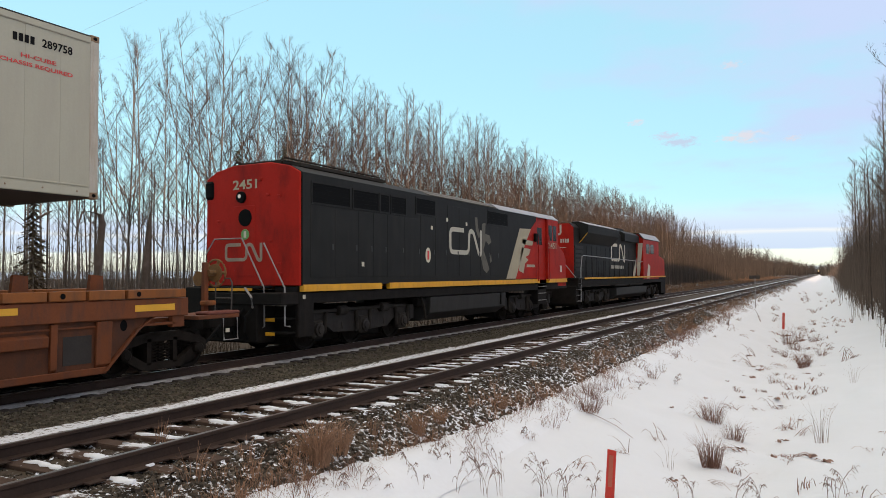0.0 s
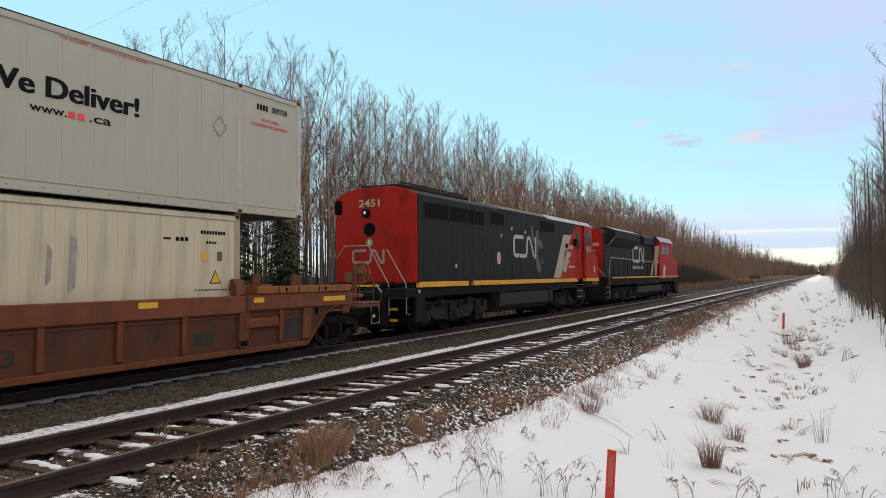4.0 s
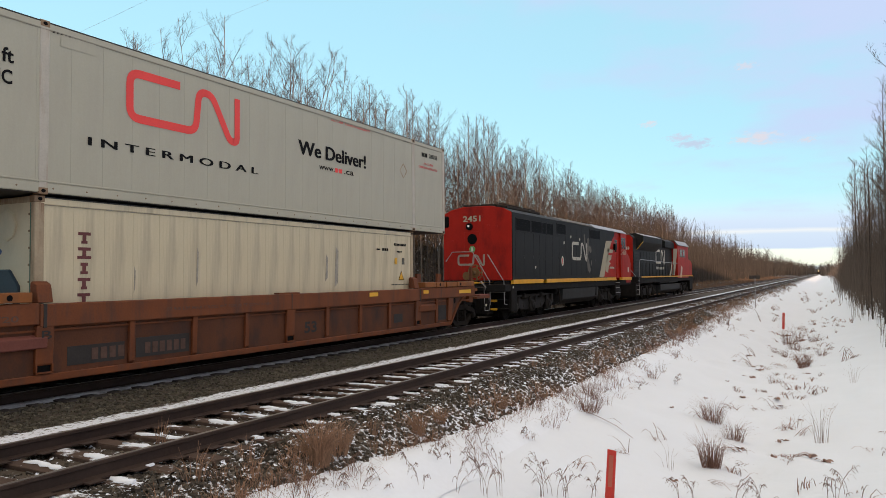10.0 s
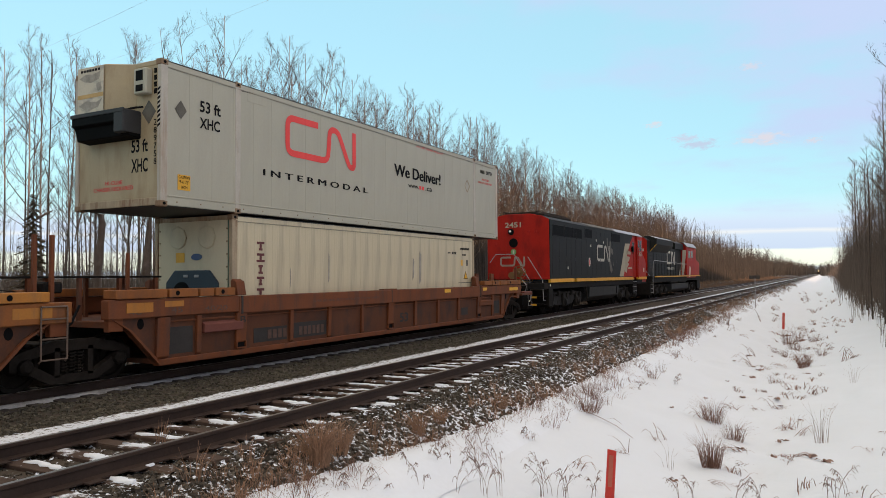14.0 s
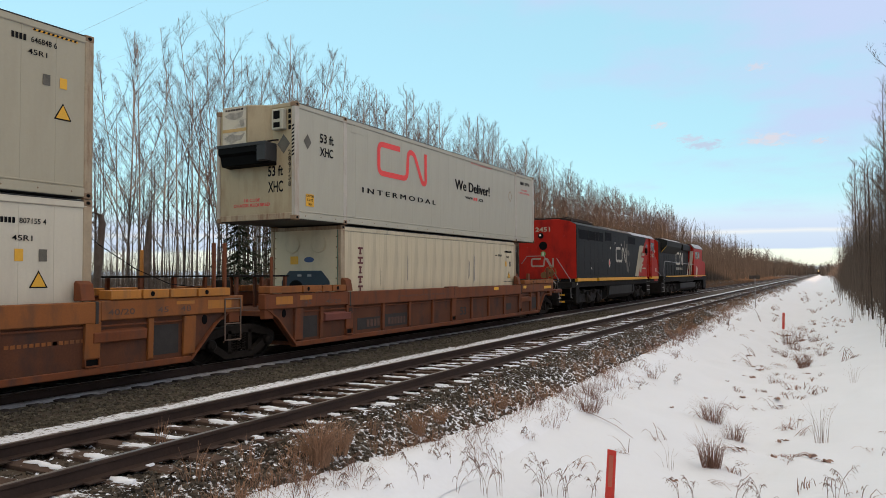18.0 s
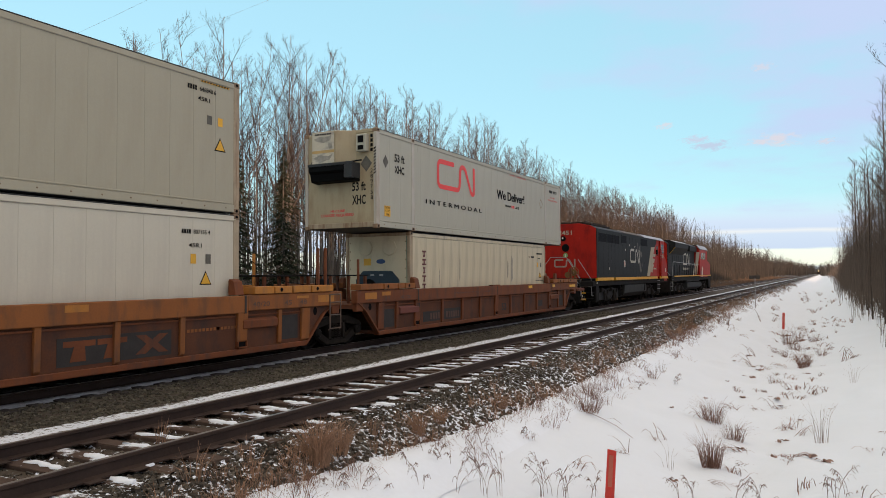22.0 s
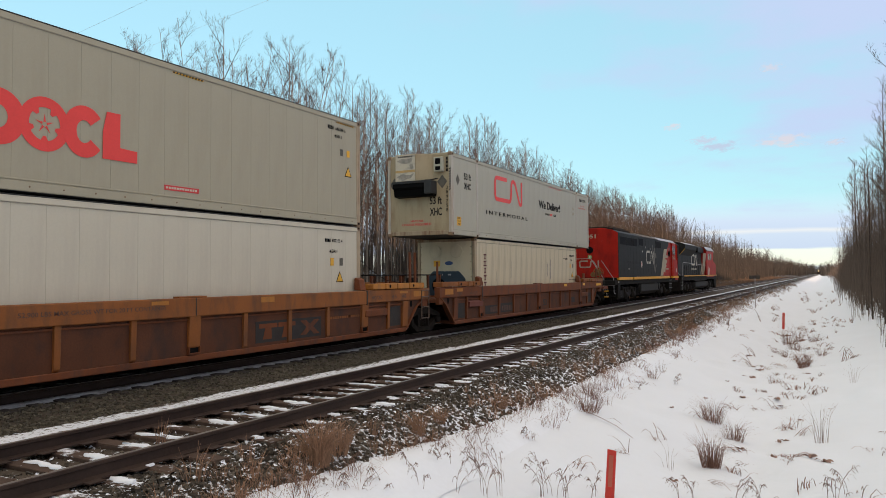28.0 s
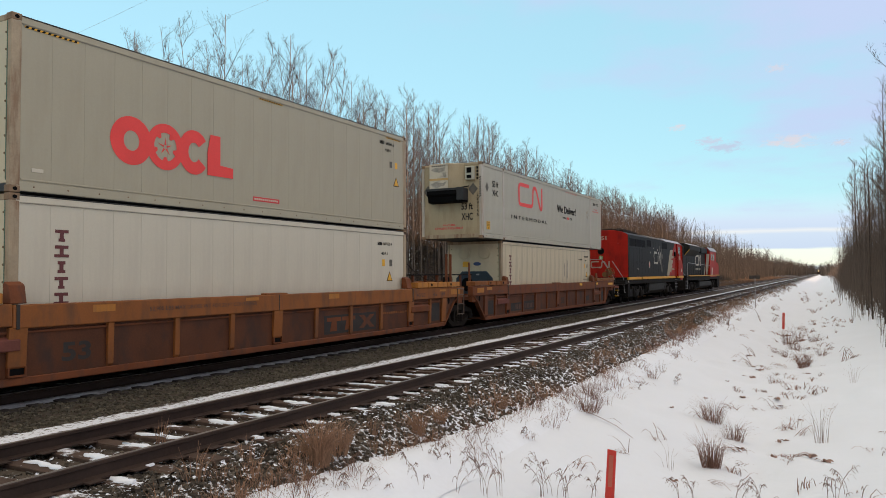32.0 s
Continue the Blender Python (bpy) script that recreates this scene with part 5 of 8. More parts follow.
def rear_long(t, w, zb, h):
    """Rear end of the long container: cooling unit, black tray, lettering."""
    top = zb + h
    part("rear_wall", box(B(), -w + 0.09, w - 0.09, 0.03, 0.09, zb + 0.15, top - 0.02, 0.008), M_REARCREAM, t, "dirty cream rear wall")
    part("rear_sill", box(B(), -w + 0.05, w - 0.05, 0.01, 0.10, zb + 0.03, zb + 0.18, 0.01), M_POST, t)
    part("rear_header", box(B(), -w + 0.05, w - 0.05, 0.015, 0.10, top - 0.11, top - 0.012, 0.01), M_REARCREAM, t)
    unit = part("cooling_unit", prism(B(), [(-0.80, 0.03), (0.58, 0.03), (0.06, -0.30), (-0.78, -0.32)], "z", top - 1.0, top - 0.02, 0.015), M_REARCREAM, t, "cream cooling unit with a peeling face")
    part("unit_face", flat(B(), rect(-0.76, 0.03, top - 0.96, top - 0.05), REAR, 0.326), M_PEEL, unit, "peeling silver and grey panel")
    part("unit_band", flat(B(), rect(-0.76, 0.03, top - 0.66, top - 0.58), REAR, 0.331), mat("faded_orange_band", (0.52, 0.34, 0.13), 0.6, var=0.2), unit)
    for pts in ([(-0.70, 0.24), (-0.52, 0.17), (-0.30, 0.20), (-0.06, 0.15), (-0.10, 0.30), (-0.34, 0.36), (-0.55, 0.32)], [(-0.72, 0.80), (-0.50, 0.72), (-0.16, 0.76), (0.0, 0.70), (-0.12, 0.86), (-0.44, 0.93)], [(-0.2, 0.40), (-0.05, 0.36), (-0.02, 0.52), (-0.14, 0.55)]):
        part("scuff", flat(B(), [(a, top - z) for a, z in reversed(pts)], REAR, 0.330, 0.003), M_SCUFF, unit, "grey scuffed patch")
    bar_row("unit_lettering", M_INK, unit, -0.66, -0.05, top - 0.13, top - 0.08, 7, REAR, 0.331)
    part("tray", prism(B(), [(0.03, top - 1.0), (-0.36, top - 1.0), (-0.39, top - 1.04), (-0.39, top - 1.22), (-0.32, top - 1.26), (-0.26, top - 1.50), (0.03, top - 1.53)], "x", -0.86, 0.70, 0.015), M_DARK, t, "black tray under the cooling unit")
    part("tray_lip", box(B(), -0.88, 0.72, -0.41, -0.37, top - 1.06, top - 0.98, 0.008), M_SEAL, t)
    part("tray_bracket", box(B(), 0.42, 0.71, -0.40, 0.03, top - 1.45, top - 0.99, 0.02), M_SEAL, t)
    part("hose", rod(B(), [(0.2, -0.1, top - 0.93), (0.45, -0.16, top - 0.96), (0.68, -0.1, top - 0.93), (0.75, 0.03, top - 0.9)], 0.022, 6), M_INK, t)
    cb = part("control_box", box(B(), 0.66, 1.02, -0.13, 0.03, top - 0.68, top - 0.17, 0.02), M_LIGHTGREY, t, "pale control box with dark displays")
    part("display", flat(B(), rect(0.73, 0.93, top - 0.42, top - 0.22), REAR, 0.136), M_DARK, cb)
    part("display", flat(B(), rect(0.73, 0.93, top - 0.63, top - 0.50), REAR, 0.136), M_DARK, cb)
    for a in (0.92, -1.02):
        part("placard", flat(B(), [(a - 0.24 * (a > 0) * 0 - 0.2, top - 1.02), (a, top - 1.26), (a + 0.2, top - 1.02), (a, top - 0.78)], REAR, -0.024), M_FADED, t, "grey diamond placard")
    letters("rear_lettering", "53 ft", 0.42, 0.90, zb + 1.10, zb + 1.36, REAR, -0.026, M_INK, t)
    letters("rear_lettering", "XHC", 0.42, 0.90, zb + 0.70, zb + 0.98, REAR, -0.026, M_INK, t)
    letters("rear_lettering", "HI-CUBE", -0.36, 0.16, zb + 0.50, zb + 0.58, REAR, -0.026, M_REDINK, t)
    letters("rear_lettering", "CHASSIS REQUIRED", -0.72, 0.48, zb + 0.36, zb + 0.46, REAR, -0.026, M_REDINK, t)
    for i in range(4):
        part("number_bar", flat(B(), rect(1.07, 1.15, zb + 2.22 + 0.135 * i, zb + 2.32 + 0.135 * i), REAR, -0.02), M_INK, t)
    for i, digit in enumerate("289758"):
        letters("number", digit, 1.07, 1.15, zb + 1.60 - 0.155 * i, zb + 1.72 - 0.155 * i, REAR, -0.02, M_INK, t)
    hazard(t, w - 0.10, w - 0.02, zb + 1.55, zb + 2.35, REAR, 0.004, 9, True)


M_SCUFF = mat("bare_grey_scuff", (0.17, 0.165, 0.16), 0.6, var=0.4, scale=6)
M_REARCREAM = mat("dirty_cream_paint", (0.40, 0.325, 0.20), 0.6, var=0.10, scale=1.5, bump=0.08, stain=(0.25, 0.16, 0.08), amount=0.6, sscale=(2.5, 2.5, 0.6))
M_PEEL = mat("peeling_silver_paint", (0.58, 0.52, 0.40), 0.55, var=0.1, stain=(0.20, 0.19, 0.18), amount=1.0, sscale=(1.8, 1, 3.0))


def rear_reefer(t, w, zb, h):
    """Cooling machinery end of a forty-foot container."""
    top = zb + h
    part("rear_wall", box(B(), -w + 0.12, w - 0.12, 0.02, 0.09, zb + 0.15, top - 0.10, 0.01), M_OLDWHITE, t, "dirty cream machinery panel")
    part("rear_header", box(B(), -w + 0.1, w - 0.1, 0.012, 0.10, top - 0.115, top - 0.01, 0.01), M_POST, t)
    mc = part("machine_cover", prism(B(), [(-0.82, zb + 0.3), (0.82, zb + 0.3), (0.82, zb + 1.40), (0.55, zb + 1.68), (-0.55, zb + 1.68), (-0.82, zb + 1.40)], "y", -0.02, 0.05, 0.02), M_NAVY, t, "dark blue compressor cover")
    part("fan_opening", disc(B(), "y", (-0.3, -0.02, zb + 1.15), [(0.0, 0.28), (-0.02, 0.26), (-0.022, 0.2)], 20), M_DARK, mc)
    part("cover_latch", box(B(), 0.1, 0.24, -0.035, -0.02, zb + 1.52, zb + 1.58, 0.005), M_STEEL, mc)
    part("cover_latch", box(B(), -0.24, -0.1, -0.035, -0.02, zb + 1.52, zb + 1.58, 0.005), M_STEEL, mc)
    part("white_box", box(B(), 0.28, 0.68, -0.05, 0.02, zb + 0.95, zb + 1.14, 0.01), M_WHITE, t)
    for x in (-0.45, 0.45):
        part("hatch", disc(B(), "y", (x, 0.018, zb + 2.42), [(0.0, 0.27), (-0.02, 0.27), (-0.03, 0.24)], 8), M_OLDWHITE, t, "octagonal access hatch")
    part("oval_badge", flat(B(), [(0.13 + 0.17 * math.cos(i * math.pi / 8), zb + 1.98 + 0.075 * math.sin(i * math.pi / 8)) for i in range(16)], REAR, -0.012), mat("blue_badge", (0.03, 0.06, 0.16), 0.4), t, "blue oval badge")
    part("sticker", flat(B(), rect(-0.52, -0.25, zb + 1.86, zb + 2.08), REAR, -0.012), M_STICKER, t, "yellow square sticker")
    bolts = B()
    for s in (-1, 1):
        for i in range(9):
            disc(bolts, "y", (s * (w - 0.17), 0.018, zb + 0.35 + i * 0.28), [(0.0, 0.022), (-0.012, 0.016)], 6)
    part("rear_bolts", bolts, M_CASTING, t)["kind"] = "stuff"
    part("gasket", box(B(), w - 0.135, w - 0.115, 0.004, 0.03, zb + 0.2, top - 0.12), mat("green_gasket", (0.10, 0.16, 0.11), 0.7), t)


ZB1, ZB2 = 0.355, 3.262


def number_bars(t, rows, proud, m=None):
    for a0, a1, b0, b1, n in rows:
        bar_row("number_bar", m or M_INK, t, a0, a1, b0, b1, n, SIDE, proud)


def long_container():
    t = container("long_container", "pale grey fifty-three-foot refrigerated container stacked on top of another", 16.15, 2.59, ZB2, (0.085, 2.07, 14.08, 16.065), (M_LIGHTGREY, M_POST_PALE), rear_long, 26)
    w = 1.295
    f = w + 0.002 - 0.006
    pts, th = mark_band(3.64, 6.54, 4.74, 5.78)
    part("logo_band", ribbon(B(), pts, 0.16, SIDE, f, 0.22), M_LOGORED, t, "red winding band mark")
    letters("lettering", "I N T E R M O D A L", 2.87, 7.14, 4.20, 4.35, SIDE, f, M_INK, t, "wide black capitals")
    letters("lettering", "We Deliver!", 8.53, 11.46, 4.88, 5.24, SIDE, f, M_INK, t, "black slogan")
    letters("address", "www.", 9.35, 10.0, 4.61, 4.71, SIDE, f, M_INK, t)
    bar_row("address_bar", M_LOGORED, t, 10.03, 10.38, 4.61, 4.72, 2, SIDE, f)
    letters("address", ".ca", 10.42, 10.86, 4.61, 4.72, SIDE, f, M_INK, t)
    letters("lettering", "53 ft", 0.98, 1.56, 5.29, 5.53, SIDE, f, M_INK, t)
    letters("lettering", "XHC", 0.98, 1.54, 4.95, 5.18, SIDE, f, M_INK, t)
    letters("lettering", "HI-CUBE  CHASSIS REQUIRED", 9.87, 11.65, 5.93, 5.99, SIDE, f, M_REDINK, t)
    letters("lettering", "HI-CUBE", 14.75, 15.35, 5.44, 5.51, SIDE, f, M_REDINK, t)
    letters("lettering", "CHASSIS REQUIRED", 14.42, 15.65, 5.30, 5.38, SIDE, f, M_REDINK, t)
    number_bars(t, [(14.62, 15.0, 5.69, 5.82, 4)], f)
    letters("lettering", "289758", 15.10, 15.64, 5.69, 5.83, SIDE, f, M_INK, t)
    part("placard", flat(B(), [(0.34, 5.23), (0.49, 5.04), (0.64, 5.23), (0.49, 5.42)], SIDE, f), M_FADED, t, "grey diamond placard")
    part("placard", ribbon(B(), [(13.28, 5.08), (13.48, 5.30), (13.68, 5.08), (13.48, 4.86), (13.28, 5.08)], 0.03, SIDE, f, 0.02, 2), M_POST, t, "brown outline of a missing placard")
    st = part("caution_sticker", flat(B(), rect(0.42, 0.74, 3.62, 3.93), SIDE, f), M_STICKER, t, "yellow caution sticker")
    part("sticker_lettering", text_bm("CAUTION", 0.44, 0.72, 3.85, 3.91, SIDE, f + 0.003), M_INK, st)
    part("sticker_lettering", text_bm("9'-6 1/2\"", 0.46, 0.70, 3.75, 3.82, SIDE, f + 0.003), M_INK, st)
    part("sticker_lettering", text_bm("HIGH", 0.50, 0.66, 3.65, 3.71, SIDE, f + 0.003), M_INK, st)
    hazard(t, 2.2, 2.55, 5.99, 6.03, SIDE, f, 5)
    hazard(t, 13.5, 13.9, 5.99, 6.03, SIDE, f, 4)
    part("number_plate_bar", flat(B(), rect(2.35, 3.0, 5.80, 6.0), SIDE, f), M_LIGHTGREY, t)
    return t


M_POST_PALE = mat("grey_container_post", (0.47, 0.43, 0.36), 0.6, var=0.12, scale=3, bump=0.1, stain=(0.30, 0.18, 0.10), amount=0.6, sscale=(4, 4, 0.6))


def name_column(t, y, ztop, w):
    """A maker's name down the side, as plain bars."""
    f = w - 0.004
    for i in range(6):
        z = ztop - i * 0.265
        h = 0.105 if i not in (2,) else 0.06
        foot = 0.05 if i in (0, 3) else 0.115 if i != 2 else 0.06
        pts = [(-h, 0), (-h, -0.055), (-0.03, -0.055), (-0.03, -0.15), (-foot, -0.15), (-foot, -0.20), (foot, -0.20), (foot, -0.15), (0.03, -0.15), (0.03, -0.055), (h, -0.055), (h, 0)]
        part("name_bar", flat(B(), [(y + a * 1.15, z + b) for a, b in pts], SIDE, f), M_BROWNINK, t)


def lower_container_a():
    t = container("lower_container", "yellowed white forty-foot refrigerated container sitting in the well car", 12.192, 2.438, ZB1, (0.085, 12.107), (M_OLDWHITE, M_POST), rear_reefer, 20)
    w = 1.219
    f = w - 0.004
    y0 = 1.98
    name_column(t, 2.88 - y0, 2.68, w)
    number_bars(t, [(12.1 - y0, 12.35 - y0, 2.63, 2.67, 1), (12.4 - y0, 12.75 - y0, 2.61, 2.69, 3), (13.05 - y0, 13.75 - y0, 2.78, 2.85, 9), (13.2 - y0, 13.5 - y0, 2.58, 2.63, 4)], f)
    for y in (13.08, 13.5):
        part("sticker", flat(B(), rect(y - y0, y + 0.14 - y0, 2.22, 2.42), SIDE, f), M_STICKER if y < 13.2 else M_FADED, t)
    warning_triangle(t, 13.45 - y0, 1.88, 0.16, f)
    hazard(t, 0.3, 0.7, 3.12, 3.16, SIDE, f, 5)
    bar_row("fine_print", M_FADED, t, 12.9 - y0, 13.9 - y0, 1.60, 1.63, 12, SIDE, f)
    for y, z0, z1, wd in ((5.4, 1.7, 2.5, 0.05), (9.7, 1.75, 2.45, 0.10), (10.1, 1.6, 2.65, 0.14), (3.9, 1.6, 2.1, 0.03)):
        part("scuff", flat(B(), [(y - y0, z0), (y + wd - y0, z0 + 0.1), (y + wd * 1.2 - y0, z1 - 0.1), (y - y0 + wd * 0.4, z1)], SIDE, f - 0.001, 0.003), M_SCUFF, t, "grey scuff on the wall")
    return t


M_SCUFF = mat("grey_scuff", (0.33, 0.30, 0.25), 0.7, var=0.35, scale=6)


def lower_container_b():
    t = container("lower_container", "clean white forty-foot refrigerated container sitting in the well car", 12.192, 2.438, ZB1, (0.085, 12.107), (M_WHITE, M_POST), rear_reefer, 20)
    w = 1.219
    f = w - 0.004
    y0 = -17.95
    name_column(t, -17.05 - y0, 2.70, w)
    number_bars(t, [(-7.35 - y0, -7.10 - y0, 2.77, 2.86, 4)], f)
    letters("number", "807155 4", -7.05 - y0, -6.6 - y0, 2.77, 2.86, SIDE, f, M_INK, t)
    letters("type_code", "45R1", -7.17 - y0, -6.83 - y0, 2.49, 2.58, SIDE, f, M_INK, t)
    for y in (-7.12, -6.72):
        part("sticker", flat(B(), rect(y - y0, y + 0.14 - y0, 2.16, 2.36), SIDE, f), M_STICKER if y < -7 else M_FADED, t)
    warning_triangle(t, -6.72 - y0, 1.86, 0.16, f)
    hazard(t, 0.3, 0.9, 3.12, 3.16, SIDE, f, 6)
    return t


DO = -17.57


def upper_container_b():
    t = container("upper_container", "grey-beige forty-foot refrigerated container stacked on a white one", 12.192, 2.438, ZB2, (0.085, 12.107), (M_TAUPE, M_POST), rear_reefer, 20)
    w = 1.219
    f = w - 0.004
    y0 = -17.98

    def ring(bm, cy, cz, ry, rz, hy, hz, a0=0, a1=360, f=f):
        n = 40
        rows = []
        for i in range(n + 1):
            a = radians(a0 + (a1 - a0) * i / n)
            rows.append([bm.verts.new(SIDE @ Vector((cy + k * math.cos(a), cz + l * math.sin(a), f))) for k, l in ((ry, rz), (hy, hz))])
        for a, b in zip(rows, rows[1:]):
            bm.faces.new((a[0], b[0], b[1], a[1]))
        bmesh.ops.recalc_face_normals(bm, faces=bm.faces[:])
        return bm
    cz = 4.44
    part("logo_ring", ring(B(), -15.72 - y0, cz, 0.455, 0.455, 0.17, 0.19), M_LOGORED, t, "thick red ring mark")
    fl = part("logo_ring", ring(B(), -14.94 - y0, cz, 0.44, 0.455, 0.27, 0.28, f=f + 0.003), M_LOGORED, t, "red ring round a pale blossom")
    bm = B()
    for i in range(5):
        a = math.pi / 2 + i * 2 * math.pi / 5
        flat(bm, [(-14.94 - y0 + 0.04 * math.cos(a) + 0.02 * math.cos(a + 1.57), cz + 0.04 * math.sin(a) + 0.02 * math.sin(a + 1.57)), (-14.94 - y0 + 0.17 * math.cos(a), cz + 0.17 * math.sin(a)),
                  (-14.94 - y0 + 0.04 * math.cos(a) - 0.02 * math.cos(a + 1.57), cz + 0.04 * math.sin(a) - 0.02 * math.sin(a + 1.57))], SIDE, f)
        a += math.pi / 5
        flat(bm, [(-14.94 - y0 + 0.20 * math.cos(a - 0.12), cz + 0.20 * math.sin(a - 0.12)), (-14.94 - y0 + 0.30 * math.cos(a - 0.25), cz + 0.30 * math.sin(a - 0.25)), (-14.94 - y0 + 0.30 * math.cos(a + 0.25), cz + 0.30 * math.sin(a + 0.25)), (-14.94 - y0 + 0.20 * math.cos(a + 0.12), cz + 0.20 * math.sin(a + 0.12))], SIDE, f)
    part("blossom", bm, M_LOGORED, fl)
    part("logo_ring", ring(B(), -14.22 - y0, cz, 0.40, 0.455, 0.15, 0.20, 38, 322, f=f + 0.006), M_LOGORED, t, "broken red ring mark")
    part("logo_block", flat(B(), [(-13.86 - y0, 4.02), (-13.13 - y0, 4.02), (-13.13 - y0, 4.24), (-13.50 - y0, 4.26), (-13.50 - y0, 4.88), (-13.78 - y0, 4.88), (-13.86 - y0, 4.5)], SIDE, f + 0.010, 0.003), M_LOGORED, t, "red angle block mark")
    s = part("notice_strip", flat(B(), rect(-12.49 - y0, -11.61 - y0, 3.60, 3.70), SIDE, f), M_REDINK, t, "red notice strip")
    bar_row("notice_print", M_WHITE, s, -12.45 - y0, -11.65 - y0, 3.63, 3.67, 12, SIDE, f + 0.004)
    number_bars(t, [(-7.25 - y0, -6.99 - y0, 5.75, 5.85, 4)], f)
    letters("number", "646848 6", -6.93 - y0, -6.48 - y0, 5.75, 5.85, SIDE, f, M_INK, t)
    letters("type_code", "45R1", -6.98 - y0, -6.65 - y0, 5.55, 5.64, SIDE, f, M_INK, t)
    for y in (-6.72, -6.42):
        part("sticker", flat(B(), rect(y - y0, y + 0.13 - y0, 5.10, 5.28), SIDE, f), M_STICKER if y > -6.6 else M_FADED, t)
    warning_triangle(t, -6.36 - y0, 4.70, 0.16, f)
    part("small_label", flat(B(), rect(-17.62 - y0, -17.42 - y0, 3.62, 3.68), SIDE, f), M_WHITE, t)
    for y in (-17.76, -12.3, -6.9):
        b = part("hazard_strip", flat(B(), rect(y - y0, y + 0.95 - y0 if y < -15 else y + 0.8 - y0, 5.955, 5.99), SIDE, f, 0.003), M_STICKER, t, "yellow and black edge strip")
        hazard(t, y - y0, y + 0.95 - y0 if y < -15 else y + 0.8 - y0, 5.956, 5.989, SIDE, f + 0.004, 10)
    return t


# ---- well car ----
def wheelset(parent, y, x_out=0.75, r=WHEEL_R):
    bm = B()
    for s in (-1, 1):
        disc(bm, "x", (s * x_out, 0, 0), [(-0.065 * s, r + 0.025), (-0.04 * s, r + 0.022), (-0.035 * s, r), (0.06 * s, r - 0.006), (0.062 * s, r - 0.07), (0.02 * s, r - 0.09), (0.02 * s, 0.16), (0.07 * s, 0.12), (0.075 * s, 0.0)], 26)
        for k in range(4):
            a = k * math.pi / 2
            box(bm, s * x_out + s * 0.02 - 0.01, s * x_out + s * 0.02 + 0.01, r * 0.55 * math.cos(a) - 0.04, r * 0.55 * math.cos(a) + 0.04, r * 0.55 * math.sin(a) - 0.04, r * 0.55 * math.sin(a) + 0.04)
    rod(bm, [(-1.0, 0, 0), (1.0, 0, 0)], 0.07, 10)
    w = part("wheelset", bm, M_WHEEL, parent, "dark steel wheels on an axle")
    w.location = (0, y, r)
    WHEELS.append((w, y, r))
    return w


WHEELS = []
M_REDRUST = mat("red_brown_step_paint", (0.16, 0.05, 0.035), 0.75, var=0.25)
M_LADDER = mat("rust_grey_ladder_steel", (0.14, 0.095, 0.07), 0.6, 0.2, var=0.25)
M_DULLOCHRE = mat("dull_ochre_paint", (0.20, 0.105, 0.035), 0.75, var=0.3, stain=(0.06, 0.04, 0.025), amount=0.8)
M_GRIMYSTEEL = mat("grimy_dark_steel", (0.07, 0.06, 0.052), 0.7, var=0.3)
M_WHEEL = mat("grimy_wheel_steel", (0.018, 0.015, 0.0125), 0.7, 0.3, var=0.35, scale=5, bump=0.2, spec=0.1)


def freight_bogie(parent, y):
    """Three-piece bogie under a well car."""
    core = part("bogie", box(B(), -0.9, 0.9, y - 0.22, y + 0.22, 0.20, 0.72, 0.02), M_BOGIE, parent, "grimy cast-steel bogie")
    for s in (-1, 1):
        x0, x1 = s * 0.95, s * 1.09
        fr = B()
        prism(fr, [(y - 1.12, 0.38), (y - 1.12, 0.58), (y - 0.95, 0.68), (y - 0.4, 0.82), (y + 0.4, 0.82), (y + 0.95, 0.68), (y + 1.12, 0.58), (y + 1.12, 0.38), (y + 0.98, 0.38), (y + 0.92, 0.52), (y + 0.36, 0.64), (y - 0.36, 0.64), (y - 0.92, 0.52), (y - 0.98, 0.38)], "x", min(x0, x1), max(x0, x1))
        prism(fr, [(y - 1.02, 0.42), (y - 0.44, 0.10), (y + 0.44, 0.10), (y + 1.02, 0.42), (y + 0.86, 0.52), (y + 0.38, 0.24), (y - 0.38, 0.24), (y - 0.86, 0.52)], "x", min(x0, x1), max(x0, x1))
        for a in (-0.36, 0.26):
            box(fr, min(x0, x1), max(x0, x1), y + a, y + a + 0.1, 0.2, 0.7)
        part("side_frame", fr, M_BOGIE, core)
        for k in (-0.15, 0.0, 0.15):
            pts = [(s * 1.02 + 0.06 * math.cos(a * 1.05), y + k + 0.06 * math.sin(a * 1.05), 0.25 + a * 0.0095) for a in range(0, 38)]
            part("spring", rod(B(), pts, 0.016, 5), M_BOGIE, core)
        for k in (-0.875, 0.875):
            part("bearing_cap", disc(B(), "x", (s * 1.06, y + k, 0.43), [(0.0, 0.13), (0.10 * s, 0.12), (0.14 * s, 0.07)], 12), M_WHEEL, core)
    for k in (-0.875, 0.875):
        wheelset(core, y + k)


M_BOGIE = mat("brown_grimy_casting", (0.020, 0.016, 0.013), 0.8, var=0.35, scale=5, bump=0.3, spec=0.1)


